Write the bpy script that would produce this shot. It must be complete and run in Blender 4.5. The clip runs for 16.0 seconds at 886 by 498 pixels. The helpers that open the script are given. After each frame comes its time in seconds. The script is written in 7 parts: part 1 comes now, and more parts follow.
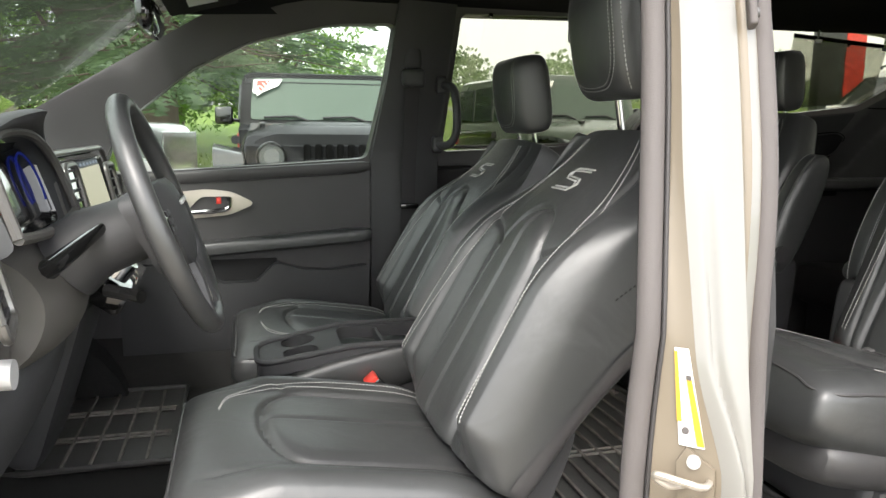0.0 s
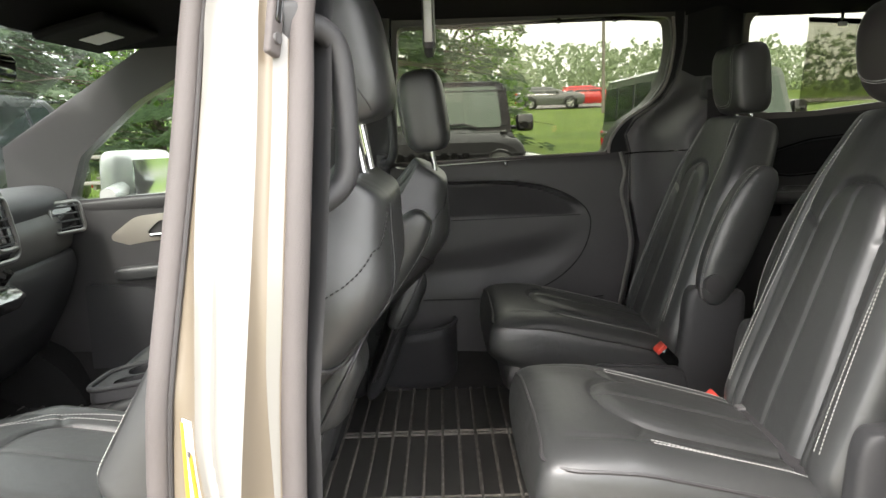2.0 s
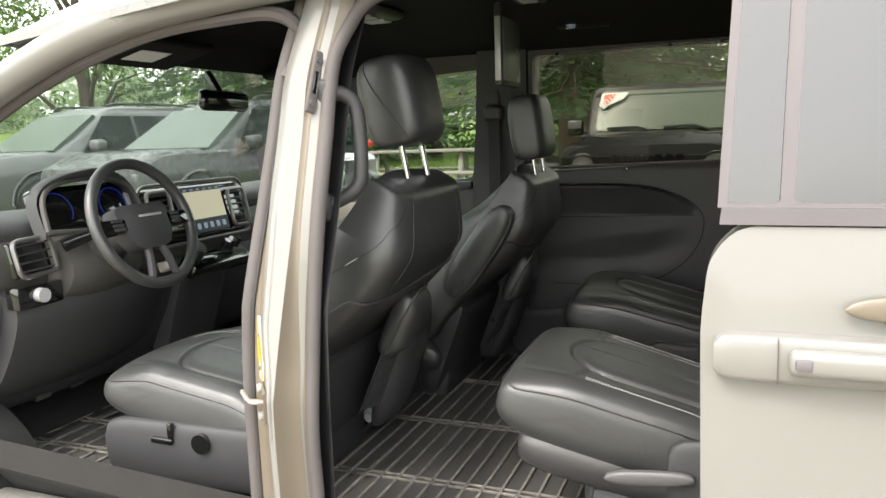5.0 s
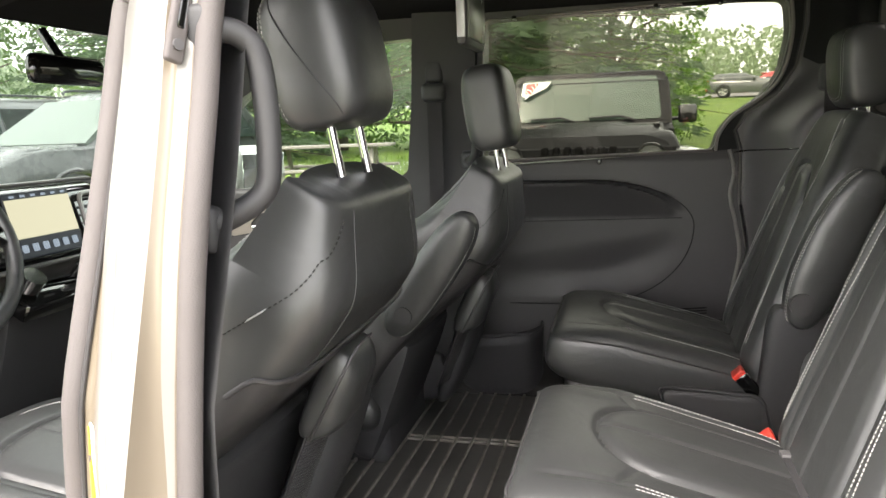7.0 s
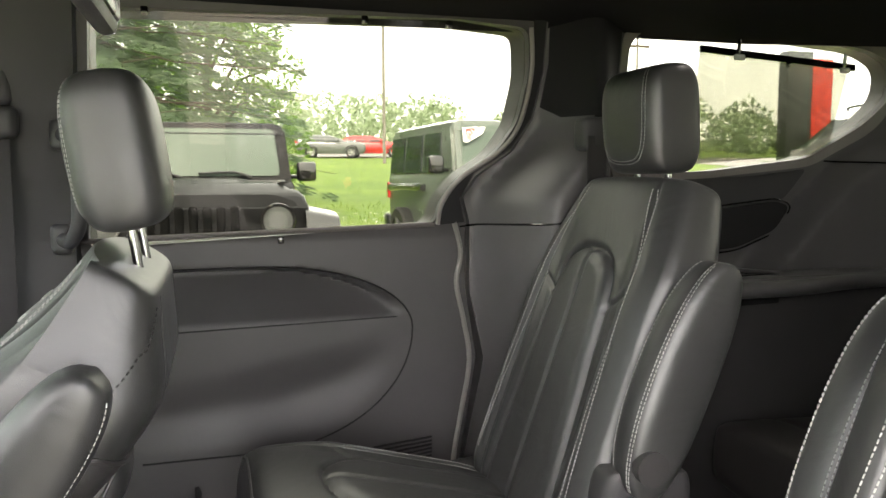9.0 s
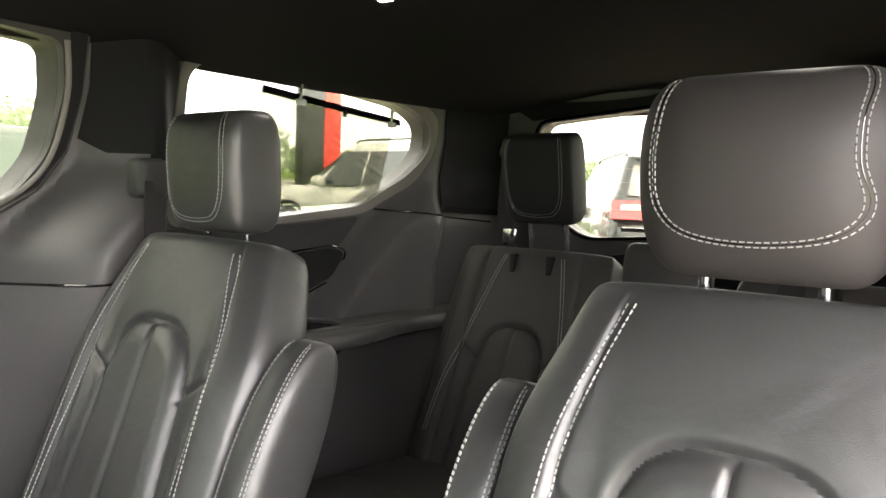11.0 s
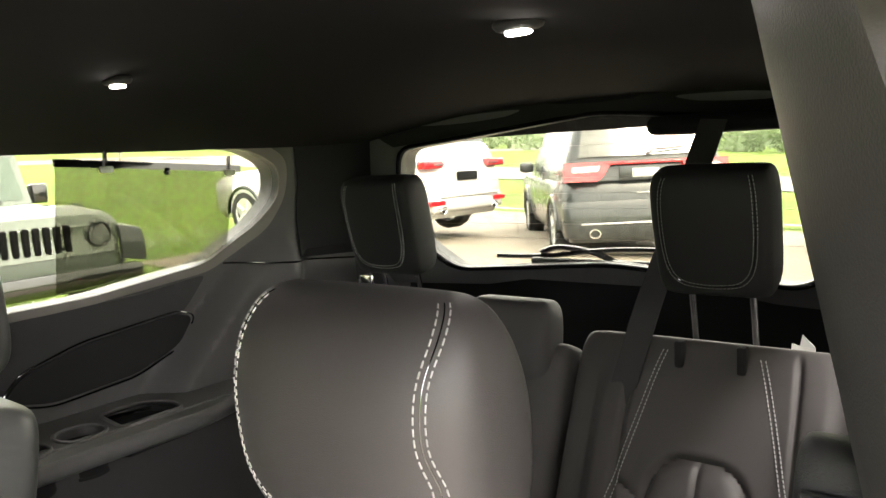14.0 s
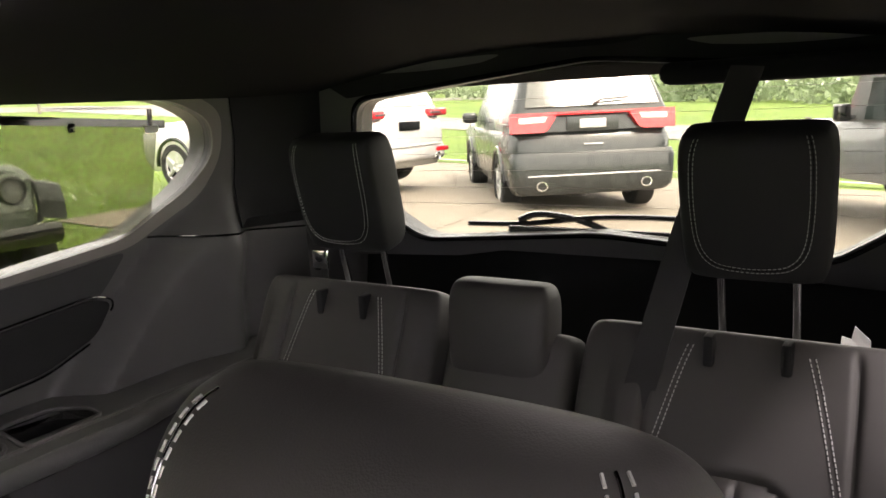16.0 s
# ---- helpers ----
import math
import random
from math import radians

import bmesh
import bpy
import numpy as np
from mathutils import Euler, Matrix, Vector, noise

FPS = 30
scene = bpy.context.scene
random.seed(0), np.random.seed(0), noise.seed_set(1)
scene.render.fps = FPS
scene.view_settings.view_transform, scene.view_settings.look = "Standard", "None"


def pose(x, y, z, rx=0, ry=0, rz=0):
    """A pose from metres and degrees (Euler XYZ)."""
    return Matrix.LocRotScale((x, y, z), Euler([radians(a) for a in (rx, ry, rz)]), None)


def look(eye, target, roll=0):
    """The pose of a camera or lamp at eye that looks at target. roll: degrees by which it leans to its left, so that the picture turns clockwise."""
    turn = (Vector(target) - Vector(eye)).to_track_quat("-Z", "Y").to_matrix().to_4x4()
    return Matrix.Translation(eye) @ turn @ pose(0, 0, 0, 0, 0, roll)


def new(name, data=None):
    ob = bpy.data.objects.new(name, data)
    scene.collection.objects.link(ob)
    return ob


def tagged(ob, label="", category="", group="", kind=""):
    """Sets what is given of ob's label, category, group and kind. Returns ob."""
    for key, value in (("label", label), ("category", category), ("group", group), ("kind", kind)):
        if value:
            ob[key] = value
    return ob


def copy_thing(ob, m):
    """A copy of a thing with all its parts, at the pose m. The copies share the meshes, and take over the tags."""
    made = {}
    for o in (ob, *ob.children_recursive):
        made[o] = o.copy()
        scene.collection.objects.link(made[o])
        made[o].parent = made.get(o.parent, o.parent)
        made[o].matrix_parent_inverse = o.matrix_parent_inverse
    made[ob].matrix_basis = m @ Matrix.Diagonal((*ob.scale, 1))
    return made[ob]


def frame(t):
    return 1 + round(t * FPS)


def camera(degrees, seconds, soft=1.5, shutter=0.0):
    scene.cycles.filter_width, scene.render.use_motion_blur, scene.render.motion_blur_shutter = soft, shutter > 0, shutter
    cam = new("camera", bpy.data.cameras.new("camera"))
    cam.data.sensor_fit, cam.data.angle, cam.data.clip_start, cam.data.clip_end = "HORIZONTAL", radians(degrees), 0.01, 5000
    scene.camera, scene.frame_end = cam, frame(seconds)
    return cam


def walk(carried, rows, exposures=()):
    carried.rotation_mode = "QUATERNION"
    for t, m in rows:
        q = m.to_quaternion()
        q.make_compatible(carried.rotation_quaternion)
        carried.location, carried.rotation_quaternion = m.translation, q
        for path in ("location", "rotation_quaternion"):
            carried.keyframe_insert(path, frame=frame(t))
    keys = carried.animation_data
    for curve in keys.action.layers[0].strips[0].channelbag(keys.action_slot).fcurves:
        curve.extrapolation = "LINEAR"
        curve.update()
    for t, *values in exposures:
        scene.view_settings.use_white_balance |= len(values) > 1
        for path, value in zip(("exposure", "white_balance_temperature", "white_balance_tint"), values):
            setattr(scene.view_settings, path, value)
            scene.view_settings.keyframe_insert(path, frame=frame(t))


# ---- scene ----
cam = camera(60.86, 16.0)
PATH = [
    (0.0, pose(-0.236, -0.774, 1.305, 80.92, -0.57, -15.05)),
    (0.5, pose(-0.043, -0.808, 1.306, 80.64, 1.03, -14.13)),
    (1.0, pose(0.200, -0.832, 1.313, 81.01, 1.98, -13.69)),
    (1.5, pose(0.421, -0.776, 1.326, 81.01, 1.76, -9.87)),
    (2.0, pose(0.632, -0.777, 1.350, 81.10, 1.79, -0.14)),
    (2.5, pose(0.882, -0.806, 1.352, 81.66, 1.09, 10.54)),
    (3.0, pose(1.005, -0.882, 1.362, 82.42, 0.98, 16.09)),
    (3.5, pose(1.112, -1.053, 1.382, 83.08, 0.89, 17.99)),
    (4.0, pose(1.205, -1.185, 1.393, 82.53, 1.24, 19.59)),
    (4.2, pose(1.240, -1.237, 1.399, 82.03, 1.34, 20.39)),
    (5.2, pose(1.255, -1.240, 1.385, 81.30, 1.85, 21.00)),
    (6.3, pose(1.053, -0.940, 1.346, 80.63, 2.35, 18.40)),
    (6.5, pose(1.014, -0.847, 1.355, 80.47, 2.20, 17.55)),
    (7.0, pose(0.946, -0.660, 1.359, 80.83, 2.01, 13.72)),
    (7.5, pose(0.829, -0.451, 1.362, 81.12, 1.85, 5.56)),
    (8.0, pose(0.733, -0.268, 1.376, 82.14, 1.98, -0.64)),
    (8.5, pose(0.718, -0.014, 1.361, 83.78, 1.00, -7.12)),
    (9.0, pose(0.723, 0.171, 1.370, 84.44, 0.21, -16.56)),
    (9.5, pose(0.710, 0.285, 1.388, 84.70, -0.66, -28.19)),
    (10.0, pose(0.696, 0.368, 1.386, 85.38, -1.97, -38.73)),
    (10.2, pose(0.696, 0.397, 1.380, 85.60, -2.32, -41.88)),
    (12.3, pose(0.957, 0.267, 1.582, 86.07, 0.19, -59.31)),
    (12.5, pose(0.985, 0.248, 1.588, 85.81, 0.78, -59.26)),
    (13.0, pose(1.034, 0.220, 1.605, 84.73, 1.80, -57.45)),
    (13.5, pose(1.066, 0.211, 1.630, 83.64, 2.53, -54.91)),
    (14.0, pose(1.079, 0.221, 1.643, 83.15, 2.78, -53.45)),
    (14.5, pose(1.112, 0.274, 1.642, 82.21, 2.73, -52.69)),
    (15.0, pose(1.147, 0.334, 1.631, 80.77, 2.52, -52.79)),
    (15.5, pose(1.195, 0.391, 1.645, 80.08, 2.41, -54.88)),
    (16.0, pose(1.256, 0.426, 1.654, 79.18, 2.73, -58.16)),
]
EXPOSURES = [
    (0.0, 2.12, 6300, 10), (1.2, 2.28, 6300, 10), (2.4, 2.5, 6400, 11), (3.2, 2.46, 6400, 10), (4.2, 2.02, 6400, 9),
    (6.3, 2.3, 6500, 10), (7.0, 2.75, 6500, 12), (8.0, 3.2, 6500, 10), (9.0, 3.55, 6500, 14), (10.2, 3.85, 6400, 19),
    (12.3, 4.65, 6600, 12), (13.5, 4.55, 6450, 13), (14.1, 4.28, 6500, 15), (14.6, 4.16, 6500, 22), (16.0, 3.88, 6400, 22),
]
walk(cam, PATH, EXPOSURES)

# ---- daylight: a hazy, bright overcast day ----
world = bpy.data.worlds.new("sky")
scene.world = world
world.use_nodes = True
wn = world.node_tree.nodes
wl = world.node_tree.links
sky = wn.new("ShaderNodeTexSky")
sky.sky_type = "NISHITA"
sky.sun_disc = False
sky.sun_elevation = radians(48)
sky.sun_rotation = radians(200)
sky.air_density, sky.dust_density, sky.ozone_density = 1.0, 6.0, 0.6
haze = wn.new("ShaderNodeMix")
haze.data_type = "RGBA"
haze.inputs["Factor"].default_value = 0.75
haze.inputs["B"].default_value = (9.1, 9.0, 8.8, 1)
wl.new(sky.outputs["Color"], haze.inputs["A"])
bg = wn["Background"]
bg.inputs["Strength"].default_value = 0.115
wl.new(haze.outputs["Result"], bg.inputs["Color"])
sun_data = bpy.data.lights.new("sun", "SUN")
sun_data.energy, sun_data.angle, sun_data.color = 0.7, radians(14), (1.0, 0.96, 0.9)
sun = new("sun", sun_data)
sun.matrix_world = look((-6, -14, 18), (0, 0, 0))


# ---- materials ----
def material(name, color, rough=0.5, metal=0.0, grain=0.0, size=400.0, vary=0.12, blotch=6.0, coat=0.0, spec=0.5, vor=False, sheen=0.0, crease=0.0):
    """A surface with colour variation at two scales and a fine relief of the given grain."""
    m = bpy.data.materials.new(name)
    m.use_nodes = True
    n, l = m.node_tree.nodes, m.node_tree.links
    b = n["Principled BSDF"]
    co = n.new("ShaderNodeTexCoord")
    big = n.new("ShaderNodeTexNoise")
    big.inputs["Scale"].default_value = blotch
    big.inputs["Detail"].default_value = 5
    fine = n.new("ShaderNodeTexVoronoi" if vor else "ShaderNodeTexNoise")
    fine.inputs["Scale"].default_value = size
    l.new(co.outputs["Object"], big.inputs["Vector"])
    l.new(co.outputs["Object"], fine.inputs["Vector"])
    rnd = n.new("ShaderNodeObjectInfo")
    mix = n.new("ShaderNodeMix")
    mix.data_type = "RGBA"
    r, g, bl = color
    mix.inputs["A"].default_value = (r * (1 - vary), g * (1 - vary), bl * (1 - vary), 1)
    mix.inputs["B"].default_value = (min(1, r * (1 + vary)), min(1, g * (1 + vary)), min(1, bl * (1 + vary)), 1)
    l.new(big.outputs["Fac"], mix.inputs["Factor"])
    l.new(mix.outputs["Result"], b.inputs["Base Color"])
    rr = n.new("ShaderNodeMapRange")
    rr.inputs["To Min"].default_value = max(0.02, rough - 0.08)
    rr.inputs["To Max"].default_value = min(1.0, rough + 0.08)
    l.new(big.outputs["Fac"], rr.inputs["Value"])
    l.new(rr.outputs["Result"], b.inputs["Roughness"])
    b.inputs["Metallic"].default_value = metal
    b.inputs["Coat Weight"].default_value = coat
    b.inputs["Specular IOR Level"].default_value = spec
    b.inputs["Sheen Weight"].default_value = sheen
    if grain:
        bump = n.new("ShaderNodeBump")
        bump.inputs["Strength"].default_value = grain
        bump.inputs["Distance"].default_value = 0.002
        l.new(fine.outputs["Distance" if vor else "Fac"], bump.inputs["Height"])
        l.new(bump.outputs["Normal"], b.inputs["Normal"])
        if crease:
            # soft wrinkles, warped so that they run in uneven bundles
            warp = n.new("ShaderNodeTexNoise")
            warp.inputs["Scale"].default_value, warp.inputs["Detail"].default_value = 7.0, 3
            warp.inputs["Distortion"].default_value = 1.4
            l.new(co.outputs["Object"], warp.inputs["Vector"])
            fold = n.new("ShaderNodeBump")
            fold.inputs["Strength"].default_value = crease
            fold.inputs["Distance"].default_value = 0.02
            l.new(warp.outputs["Fac"], fold.inputs["Height"])
            l.new(fold.outputs["Normal"], bump.inputs["Normal"])
    return m


def glowing(name, color, strength):
    m = bpy.data.materials.new(name)
    m.use_nodes = True
    b = m.node_tree.nodes["Principled BSDF"]
    b.inputs["Base Color"].default_value = (*[c * 0.02 for c in color], 1)
    b.inputs["Emission Color"].default_value = (*color, 1)
    b.inputs["Emission Strength"].default_value = strength
    return m


def pane(name, tint, gloss=0.0):
    """Thin clear glass: light passes straight through, with a mirror gloss by Fresnel."""
    m = bpy.data.materials.new(name)
    m.use_nodes = True
    n, l = m.node_tree.nodes, m.node_tree.links
    n.remove(n["Principled BSDF"])
    t = n.new("ShaderNodeBsdfTransparent")
    t.inputs["Color"].default_value = (*tint, 1)
    g = n.new("ShaderNodeBsdfGlossy")
    g.inputs["Roughness"].default_value = 0.02
    lw = n.new("ShaderNodeLayerWeight")
    lw.inputs["Blend"].default_value = 0.5
    pw = n.new("ShaderNodeMath")
    pw.operation = "POWER"
    pw.inputs[1].default_value = 4.0
    l.new(lw.outputs["Facing"], pw.inputs[0])
    fr = n.new("ShaderNodeMapRange")
    fr.inputs["To Min"].default_value, fr.inputs["To Max"].default_value = 0.04 + gloss, 0.9
    l.new(pw.outputs["Value"], fr.inputs["Value"])
    mx = n.new("ShaderNodeMixShader")
    l.new(fr.outputs["Result"], mx.inputs["Fac"])
    l.new(t.outputs["BSDF"], mx.inputs[1])
    l.new(g.outputs["BSDF"], mx.inputs[2])
    l.new(mx.outputs["Shader"], n["Material Output"].inputs["Surface"])
    return m


LEATHER = material("black leather", (0.041, 0.042, 0.042), 0.39, grain=0.12, size=900, vary=0.25, vor=True, spec=0.95, crease=0.16)
LEATHER_SOFT = material("matt brown-black leather", (0.047, 0.043, 0.042), 0.55, grain=0.08, size=1100, vary=0.15, vor=True, spec=0.5)
LEATHER_SIDE = material("black vinyl", (0.045, 0.043, 0.044), 0.42, grain=0.2, size=800, vary=0.15, vor=True, spec=0.8)
PLASTIC = material("black moulded plastic", (0.044, 0.044, 0.046), 0.52, grain=0.25, size=900, vary=0.1)
TRIM = material("charcoal trim plastic", (0.063, 0.061, 0.062), 0.40, grain=0.25, size=650, vary=0.12, spec=0.4)
PILLAR = material("grained grey-black pillar trim", (0.100, 0.097, 0.098), 0.40, grain=0.16, size=800, vary=0.15, spec=0.5)
HEADLINER = material("black headliner cloth", (0.018, 0.018, 0.019), 0.95, grain=0.3, size=1200, vary=0.15, spec=0.12)
CLOTHLIKE = material("deep black vinyl", (0.022, 0.022, 0.022), 0.6, grain=0.2, size=800, vary=0.15, vor=True, spec=0.3)
# Serves real black trim, and paints shade onto a pillar, panels and recesses.
PILLAR_DARK = material("dull black trim and painted shade", (0.020, 0.020, 0.021), 0.75, grain=0.3, size=700, vary=0.2, spec=0.2)
CARPET = material("black carpet", (0.028, 0.027, 0.026), 1.0, grain=1.0, size=600, vary=0.35, blotch=20)
RUBBER = material("black rubber mat", (0.085, 0.082, 0.078), 0.38, grain=0.4, size=300, vary=0.3, blotch=14)
DUST = material("dusty rubber rib", (0.22, 0.205, 0.182), 0.6, grain=0.5, size=300, vary=0.75, blotch=38)
SEAL_DARK = material("black rubber door seal", (0.045, 0.042, 0.042), 0.6, grain=0.3, size=500, vary=0.15)
SEAL = material("grey-brown rubber door seal", (0.11, 0.098, 0.095), 0.7, grain=0.3, size=500, vary=0.15)
PAINT = material("pearl white paint", (0.222, 0.216, 0.200), 0.30, coat=0.6, vary=0.03, blotch=3)
JAMB = material("unpolished beige jamb paint", (0.185, 0.155, 0.115), 0.40, coat=0.2, vary=0.10, blotch=6)
REVEAL = material("pale window rubber and painted reveal light", (0.24, 0.225, 0.21), 0.55, grain=0.2, size=700, vary=0.1)
CHROME = material("chrome", (0.75, 0.75, 0.76), 0.12, metal=1.0, vary=0.05)
SATIN = material("satin nickel trim", (0.50, 0.46, 0.40), 0.35, metal=0.6, vary=0.06)
THREAD = material("pale grey thread", (0.40, 0.40, 0.385), 0.8, vary=0.1)
REDP = material("red plastic", (0.75, 0.06, 0.04), 0.35, vary=0.05)
WEBBING = material("grey-black seat belt webbing", (0.036, 0.0342, 0.036), 0.85, grain=0.8, size=900, vary=0.1)
SILVERP = material("silver plastic", (0.55, 0.55, 0.55), 0.4, metal=0.3, vary=0.05)
PIANO = material("gloss black plastic", (0.008, 0.008, 0.008), 0.08, coat=1.0, vary=0.1)
WHITEP = material("white plastic", (0.8, 0.8, 0.78), 0.4, vary=0.04)
YELLOWP = material("yellow label", (0.55, 0.34, 0.03), 0.5, vary=0.05)
GLASS_F = pane("clear door glass", (0.86, 0.90, 0.86))
GLASS_R = pane("lightly tinted rear glass", (0.58, 0.58, 0.52))
C = 0.98


# ---- builders ----
def part(name, bm, mat, parent=None, label="", smooth=True):
    """Links a bmesh as one mesh object, under a thing or a part."""
    me = bpy.data.meshes.new(name)
    bm.normal_update()
    bm.to_mesh(me)
    bm.free()
    if smooth:
        me.shade_smooth()
        me.set_sharp_from_angle(angle=radians(38))
    me.materials.append(mat)
    ob = new(name, me)
    if parent:
        ob.parent = parent
    if label:
        ob["label"] = label
    return ob


def thing(name, label, category, at=(0, 0, 0), group="", kind=""):
    ob = new(name)
    ob.location = at
    return tagged(ob, label, category, group, kind)


def solid(name, bm, mat, label, category, group="", kind=""):
    return tagged(part(name, bm, mat), label, category, group, kind)


def sheet(outer, holes, place, step=0.08, thick=(0, 0.03, 0)):
    """A panel with holes: outlines in (u, v), laid into space by place(u, v), with a thickness (a vector)."""
    from mathutils.geometry import delaunay_2d_cdt
    pts, faces = [], []

    def turned(loop):
        area = sum(a[0] * b[1] - b[0] * a[1] for a, b in zip(loop, list(loop[1:]) + [loop[0]]))
        return list(loop) if area > 0 else list(loop)[::-1]
    for loop in map(turned, (outer, *holes)):
        faces.append(list(range(len(pts), len(pts) + len(loop))))
        pts += [Vector(p) for p in loop]
    us, vs = [p[0] for p in outer], [p[1] for p in outer]
    nu, nv = int((max(us) - min(us)) / step) + 1, int((max(vs) - min(vs)) / step) + 1
    for i in range(1, nu):
        for j in range(1, nv):
            pts.append(Vector((min(us) + (max(us) - min(us)) * (i + 0.25 * (j % 2)) / nu, min(vs) + (max(vs) - min(vs)) * j / nv)))
    v2, _, f2, _, _, fo = delaunay_2d_cdt(pts, [], faces, 1, 1e-5)
    bm = bmesh.new()
    keep = [f for f, o in zip(f2, fo) if 0 in o and not any(k > 0 for k in o)]
    used = sorted({i for f in keep for i in f})
    off = Vector(thick)
    front = {i: bm.verts.new(place(*v2[i])) for i in used}
    back = {i: bm.verts.new(Vector(place(*v2[i])) + off) for i in used}
    count = {}
    for f in keep:
        bm.faces.new([front[i] for i in f])
        bm.faces.new([back[i] for i in reversed(f)])
        for a, b in zip(f, f[1:] + f[:1]):
            count[(a, b)] = 1
    for a, b in count:
        if (b, a) not in count:
            bm.faces.new((front[b], front[a], back[a], back[b]))
    bmesh.ops.recalc_face_normals(bm, faces=bm.faces)
    return bm


def rounded(points, r, seg=5):
    """A closed outline with its corners rounded by r."""
    out, n = [], len(points)
    for i in range(n):
        p, a, b = Vector(points[i]), Vector(points[i - 1]), Vector(points[(i + 1) % n])
        da, db = a - p, b - p
        k = min(r, da.length * 0.45, db.length * 0.45)
        s, e = p + da.normalized() * k, p + db.normalized() * k
        for j in range(seg + 1):
            t = j / seg
            out.append(tuple(s * (1 - t) ** 2 + p * 2 * t * (1 - t) + e * t * t))
    return out


def box(bm, lo, hi, bevel=0.0, seg=2, m=None):
    """Adds a bevelled box to bm."""
    lo, hi = Vector(lo), Vector(hi)
    r = bmesh.ops.create_cube(bm, size=1, matrix=Matrix.Translation((lo + hi) / 2) @ Matrix.Diagonal((*(hi - lo), 1)))
    vs = r["verts"]
    if bevel:
        es = list({e for v in vs for e in v.link_edges})
        rr = bmesh.ops.bevel(bm, geom=es, offset=bevel, segments=seg, affect="EDGES", profile=0.5)
        vs = list({v for f in rr["faces"] for v in f.verts} | {v for v in vs if v.is_valid})
    if m is not None:
        bmesh.ops.transform(bm, matrix=m, verts=vs)
    return bm


def boxed(lo, hi, bevel=0.0, seg=2, m=None):
    return box(bmesh.new(), lo, hi, bevel, seg, m)


def tube(bm, path, r, seg=8, cap=True):
    """Adds a round tube along a path of points; r is a number or a function of 0..1."""
    path = [Vector(p) for p in path]
    rings, s = [], None
    for i, p in enumerate(path):
        d = (path[min(i + 1, len(path) - 1)] - path[max(i - 1, 0)]).normalized()
        if s is None:
            s = d.cross(Vector((0.13, 0.21, 0.97)))
            if s.length < 0.3:
                s = d.cross(Vector((1, 0, 0)))
        s = (s - d * s.dot(d)).normalized()
        u = s.cross(d)
        rad = r(i / (len(path) - 1)) if callable(r) else r
        rings.append([bm.verts.new(p + rad * (math.cos(a) * s + math.sin(a) * u)) for a in [2 * math.pi * k / seg for k in range(seg)]])
    for a, b in zip(rings, rings[1:]):
        for k in range(seg):
            bm.faces.new((a[k], a[(k + 1) % seg], b[(k + 1) % seg], b[k]))
    if cap:
        bm.faces.new(rings[0][::-1])
        bm.faces.new(rings[-1])
    return bm


def tubed(path, r, seg=8):
    return tube(bmesh.new(), path, r, seg)


def smooth_path(points, n=8, closed=False):
    """A Catmull-Rom curve through the points."""
    P = [Vector(p) for p in points]
    out, m = [], len(P)
    for i in range(m if closed else m - 1):
        p0, p1, p2, p3 = (P[(i - 1) % m], P[i], P[(i + 1) % m], P[(i + 2) % m]) if closed else (P[max(i - 1, 0)], P[i], P[i + 1], P[min(i + 2, m - 1)])
        for j in range(n):
            t = j / n
            out.append(0.5 * (2 * p1 + (p2 - p0) * t + (2 * p0 - 5 * p1 + 4 * p2 - p3) * t * t + (3 * p1 - p0 - 3 * p2 + p3) * t ** 3))
    return out if closed else out + [P[-1]]


def cyl(bm, a, b, r, seg=16, r2=None):
    return tube(bm, [a, b], (lambda t: r + ((r if r2 is None else r2) - r) * t), seg)


def step01(a, b, x):
    t = min(1, max(0, (x - a) / (b - a)))
    return t * t * (3 - 2 * t)


def skin(place, nu, nv, closed_u=True, caps=True):
    """A surface from place(u, v) with u, v in 0..1; u goes round."""
    bm = bmesh.new()
    g = [[bm.verts.new(place(i / nu, j / nv)) for i in range(nu if closed_u else nu + 1)] for j in range(nv + 1)]
    for j in range(nv):
        for i in range(nu):
            k = (i + 1) % nu if closed_u else i + 1
            bm.faces.new((g[j][i], g[j][k], g[j + 1][k], g[j + 1][i]))
    if caps and closed_u:
        bm.faces.new(g[0][::-1])
        bm.faces.new(g[-1])
    bmesh.ops.recalc_face_normals(bm, faces=bm.faces)
    return bm


